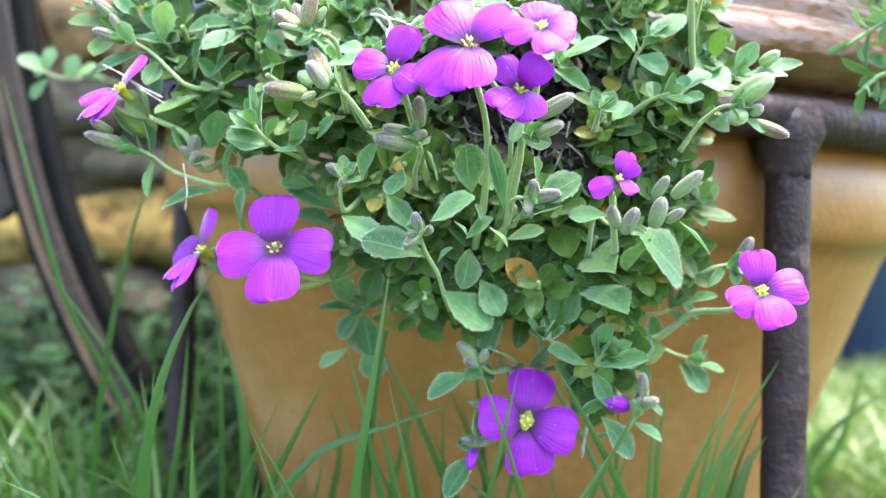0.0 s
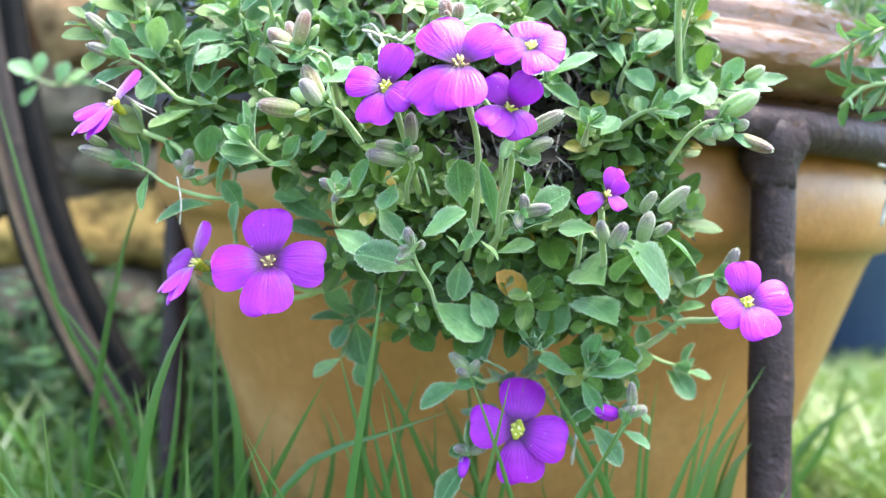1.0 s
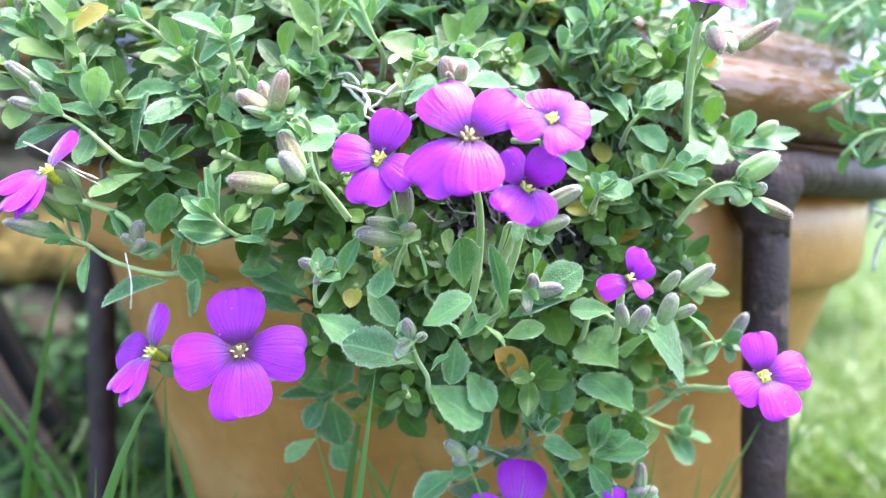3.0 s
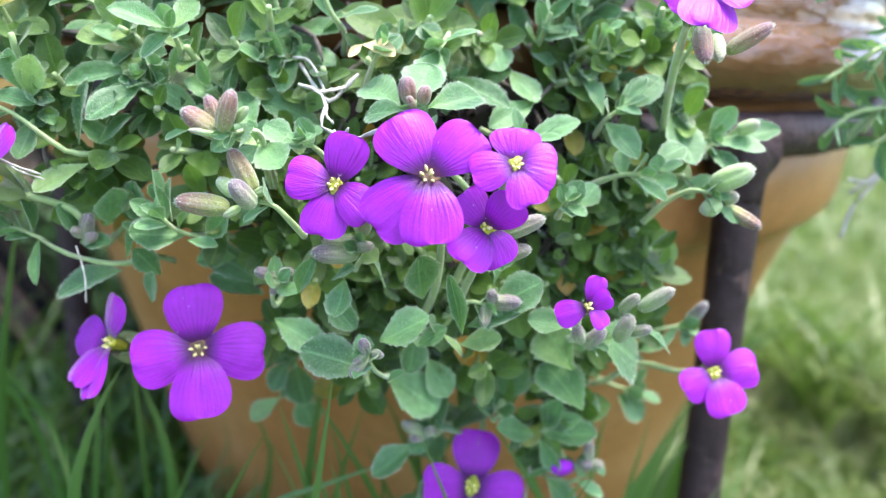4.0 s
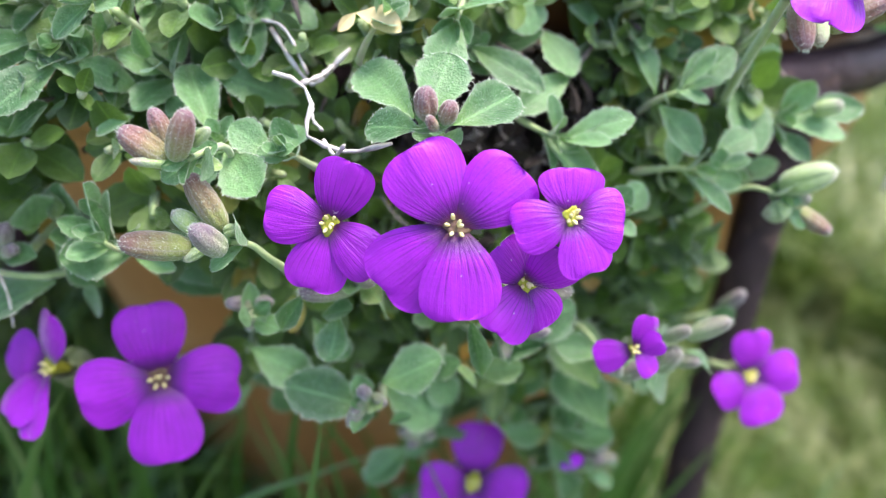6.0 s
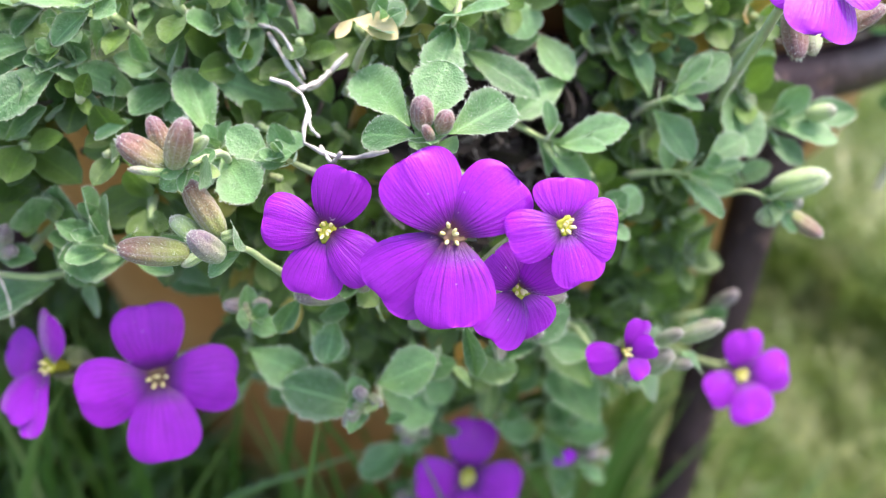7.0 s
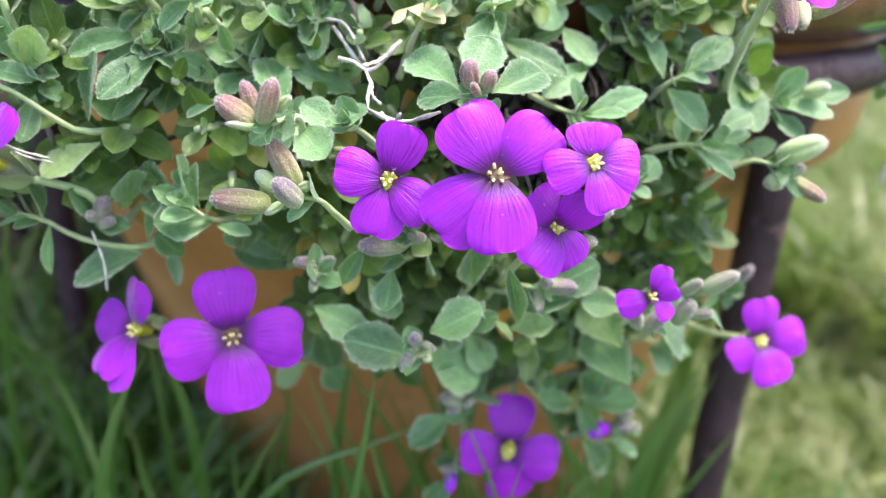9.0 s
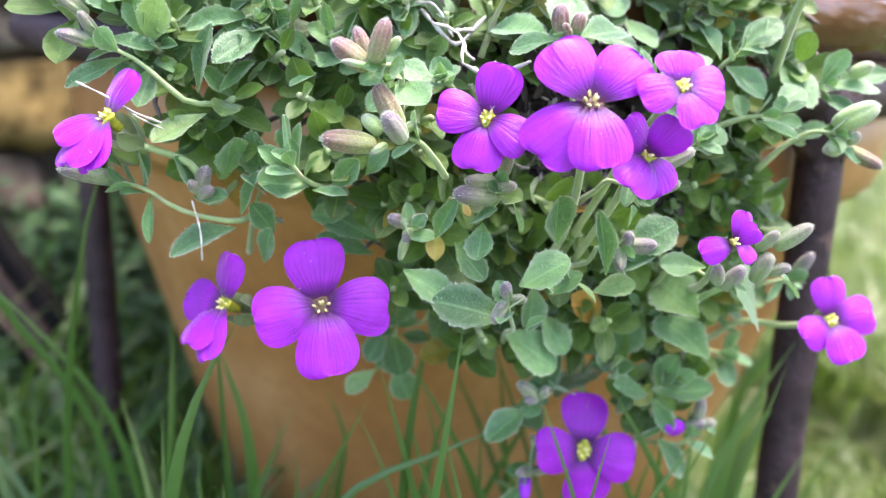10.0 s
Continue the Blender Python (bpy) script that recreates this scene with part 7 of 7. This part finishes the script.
for i in range(46):
    p = Vector((rand(0.003, 0.03), rand(0.1505, 0.154), rand(0.203, 0.217)))
    q = p + Vector((rand(-0.4, 0.4), rand(-0.2, 0.1), rand(-1.2, -0.4))) * rand(0.003, 0.007)
    m = p.lerp(q, 0.5) + Vector((rand(-1, 1), rand(-0.5, 0.5), rand(-0.5, 0.5))) * 0.0011
    twig(0.00022, p, m, q, mat=CURLED)
    for k in range(3):
        a = m.lerp(q, k / 2)
        v, f, uv = SMALL_LEAVES[k]
        d = Vector((rand(-1, 1), rand(-0.6, 0.1), rand(-1, 0.1))).normalized()
        lm = leaf_matrix(a, a + d * rand(0.0015, 0.0028), (rand(-1, 1), -0.6, rand(-1, 1)), 0.55)
        child("withered_leaf", mesh_of("withered_leaf", v, f, CURLED), plant, TO_PLANT @ lm)


# withered twigs and leaf bits inside the mound; their dark colour adds gap shade
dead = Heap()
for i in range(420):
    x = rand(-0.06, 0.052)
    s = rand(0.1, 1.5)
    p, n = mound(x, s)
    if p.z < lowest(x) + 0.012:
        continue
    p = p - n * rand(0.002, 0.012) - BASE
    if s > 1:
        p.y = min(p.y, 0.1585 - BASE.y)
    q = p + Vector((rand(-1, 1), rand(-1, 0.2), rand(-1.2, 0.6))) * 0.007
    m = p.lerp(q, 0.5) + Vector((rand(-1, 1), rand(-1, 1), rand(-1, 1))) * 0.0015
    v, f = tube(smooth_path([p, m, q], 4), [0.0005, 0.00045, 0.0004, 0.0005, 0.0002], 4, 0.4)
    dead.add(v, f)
tagged(child("withered_litter", dead.mesh("withered_litter", DEAD_SHADE), plant), "grey-brown withered twigs, dark for the mound's shaded gaps", kind="stuff")
s = sprig((-0.004, 0.150, 0.222), (-0.002, 0.147, 0.229), (-0.0005, 0.145, 0.2325))
withered = mesh_of("leaf", *haired(LEAVES[4], 4, 4)[:2], STRAW, haired(LEAVES[4], 4, 4)[2])
child("leaf", withered, s, TO_PLANT @ leaf_matrix((-0.0035, 0.1455, 0.2325), (0.0012, 0.1428, 0.2318), (0.1, -0.5, 0.9), 1.25), "withered straw-yellow leaf")
child("leaf", withered, s, TO_PLANT @ leaf_matrix((-0.0035, 0.1455, 0.2325), (-0.0055, 0.144, 0.231), (0.4, -0.5, 0.6), 0.9), "withered straw-yellow leaf")


# ---- second plant hanging over the pot's side ----
trail = new("trailing_plant")
TB = Vector((0.118, 0.2, 0.245))
trail.matrix_basis = Matrix.Translation(TB)
tagged(trail, "small trailing plant with narrow pointed hairy leaves over the pot's lip", "trailing plant")
narrow = []
for i, kw in enumerate([dict(wide=0.27, teeth=0, curl=0.1, cup=0.3, nv=13), dict(wide=0.32, teeth=0, curl=0.25, cup=0.25, nv=13), dict(wide=0.24, teeth=0, curl=-0.1, cup=0.35, nv=13)]):
    sh = haired(leaf_shape(70 + i, **kw), 70 + i, 30)
    narrow.append(mesh_of("leaf", sh[0], sh[1], TRAIL_LEAF, sh[2]))


def trailing_stem(*points, n=16, size=0.0085):
    path = smooth_path([Vector(p) - TB for p in points], 24)
    v, f = tube(path, [0.0008 - 0.0004 * i / 24 for i in range(25)], 6, 0.2)
    st = child("sprig", mesh_of("sprig", v, f, STEM), trail)
    a = rand(0, 6)
    for i in range(n):
        t = 0.25 + 0.75 * i / (n - 1)
        k = min(23, int(t * 24))
        d = (path[k + 1] - path[k]).normalized()
        a += 2.4
        w = Matrix.Rotation(a, 3, d) @ d.orthogonal().normalized()
        out = (w + d * rand(0.5, 1.0)).normalized()
        b = path[k]
        child("leaf", narrow[i % 3], st, leaf_matrix(b, b + out * size * rand(0.7, 1.2), d * 0.8 - w * 0.5 + Vector((0, -0.3, 0.3))))
    return st


trailing_stem((0.120, 0.195, 0.246), (0.108, 0.172, 0.246), (0.098, 0.162, 0.238), (0.090, 0.160, 0.226), n=16)
trailing_stem((0.120, 0.195, 0.246), (0.110, 0.170, 0.238), (0.100, 0.163, 0.226), (0.092, 0.161, 0.216), n=16)
trailing_stem((0.122, 0.195, 0.246), (0.104, 0.176, 0.25), (0.092, 0.168, 0.247), (0.084, 0.166, 0.242), n=14)
trailing_stem((0.124, 0.195, 0.246), (0.118, 0.172, 0.24), (0.110, 0.165, 0.225), (0.105, 0.165, 0.212), n=18)
trailing_stem((0.124, 0.200, 0.246), (0.104, 0.19, 0.254), (0.094, 0.18, 0.256), (0.088, 0.175, 0.258), n=14)
trailing_stem((0.126, 0.200, 0.246), (0.122, 0.18, 0.255), (0.112, 0.17, 0.256), (0.102, 0.168, 0.254), n=16)
trailing_stem((0.126, 0.200, 0.246), (0.13, 0.175, 0.245), (0.122, 0.168, 0.23), (0.116, 0.17, 0.215), n=18)
trailing_stem((0.10, 0.22, 0.25), (0.095, 0.21, 0.258), (0.088, 0.205, 0.264), (0.08, 0.2, 0.267), n=14)
trailing_stem((0.09, 0.24, 0.25), (0.08, 0.23, 0.262), (0.07, 0.222, 0.268), (0.062, 0.22, 0.272), n=14)
trailing_stem((0.126, 0.195, 0.246), (0.108, 0.166, 0.24), (0.095, 0.161, 0.233), (0.087, 0.16, 0.229), (0.0815, 0.16, 0.2255), n=34, size=0.0072)
trailing_stem((0.126, 0.195, 0.246), (0.112, 0.168, 0.23), (0.097, 0.161, 0.221), (0.088, 0.16, 0.2195), (0.0835, 0.16, 0.2155), n=36, size=0.0072)
trailing_stem((0.126, 0.195, 0.246), (0.114, 0.166, 0.226), (0.1, 0.161, 0.217), (0.0935, 0.16, 0.2135), n=32, size=0.007)
for i in range(34):
    x, y = rand(0.13, 0.175), rand(0.24, 0.34)
    trailing_stem((x - 0.01, y, 0.24), (x + rand(-0.005, 0.015), y - 0.008, 0.262), (x + rand(-0.01, 0.025), y - 0.012, 0.275), (x + rand(-0.01, 0.04), y - 0.02, rand(0.275, 0.31)), n=14, size=0.0095)
for i in range(40):
    x, y = rand(0.08, 0.17), rand(0.2, 0.3)
    p = [Vector((x, y, 0.245)) - TB]
    for k in range(3):
        p.append(p[-1] + Vector((rand(-0.012, 0.014), rand(-0.008, 0.004), rand(0.004, 0.012))))
    v, f = tube(smooth_path(p, 8), 0.0004, 5, 0.4)
    child("dry_twig", mesh_of("dry_twig", v, f, DRY), trail, None, "bleached dry twig")
for i in range(28):
    x, y = rand(0.08, 0.16), rand(0.21, 0.3)
    trailing_stem((x, y, 0.24), (x + rand(-0.01, 0.01), y - 0.008, 0.255), (x + rand(-0.02, 0.02), y - 0.012, 0.268), (x + rand(-0.03, 0.03), y - 0.02, rand(0.27, 0.285)), n=14)
for pts in (((0.116, 0.172, 0.222), (0.109, 0.173, 0.208), (0.101, 0.174, 0.2005)), ((0.109, 0.173, 0.208), (0.103, 0.172, 0.2035), (0.098, 0.171, 0.2045)), ((0.107, 0.174, 0.204), (0.102, 0.174, 0.197), (0.1, 0.173, 0.191))):
    v, f = tube(smooth_path([Vector(p) - TB for p in pts], 8), 0.00045, 5, 0.4)
    child("dry_twig", mesh_of("dry_twig", v, f, DRY), trail, None, "bleached dry twig")

# small leafy sprig before the wall
v, f = tube(smooth_path([(-0.1163, 0.2869, 0.2395), (-0.1221, 0.2769, 0.2407), (-0.1257, 0.2638, 0.2374), (-0.1338, 0.2639, 0.2402)], 10), 0.00035, 6)
wall_sprig = child("leafy_sprig", mesh_of("leafy_sprig", v, f, STEM), None)
tagged(wall_sprig, "small green leafy shoot reaching out past the iron ring", "shoot")
for b, t, w in (((-0.1323, 0.2639, 0.2396), (-0.1406, 0.2641, 0.2460), 0.80), ((-0.1319, 0.2639, 0.2402), (-0.1300, 0.2642, 0.2483), 0.75), ((-0.1314, 0.2638, 0.2374), (-0.1376, 0.2636, 0.2310), 0.60), ((-0.1323, 0.2639, 0.2402), (-0.1361, 0.2639, 0.2389), 0.90), ((-0.1252, 0.2638, 0.2378), (-0.1220, 0.2641, 0.2453), 0.90), ((-0.1229, 0.2638, 0.2381), (-0.1154, 0.2640, 0.2426), 0.80), ((-0.1210, 0.2638, 0.2381), (-0.1131, 0.2638, 0.2381), 0.70)):
    child("leaf", LEAF_MESH[rng.randrange(6)], wall_sprig, leaf_matrix(b, t, (0.2, -0.8, 0.6), w))
tagged(child("inner_leaves", inner_leaves.mesh("inner_leaves", SHADED_LEAF), plant), "dense inner foliage, coloured darker for the mound's shade", kind="stuff")
tagged(child("inner_stalk", inner_stems.mesh("inner_stalk", STEM), plant), "crowded inner stems", kind="stuff")
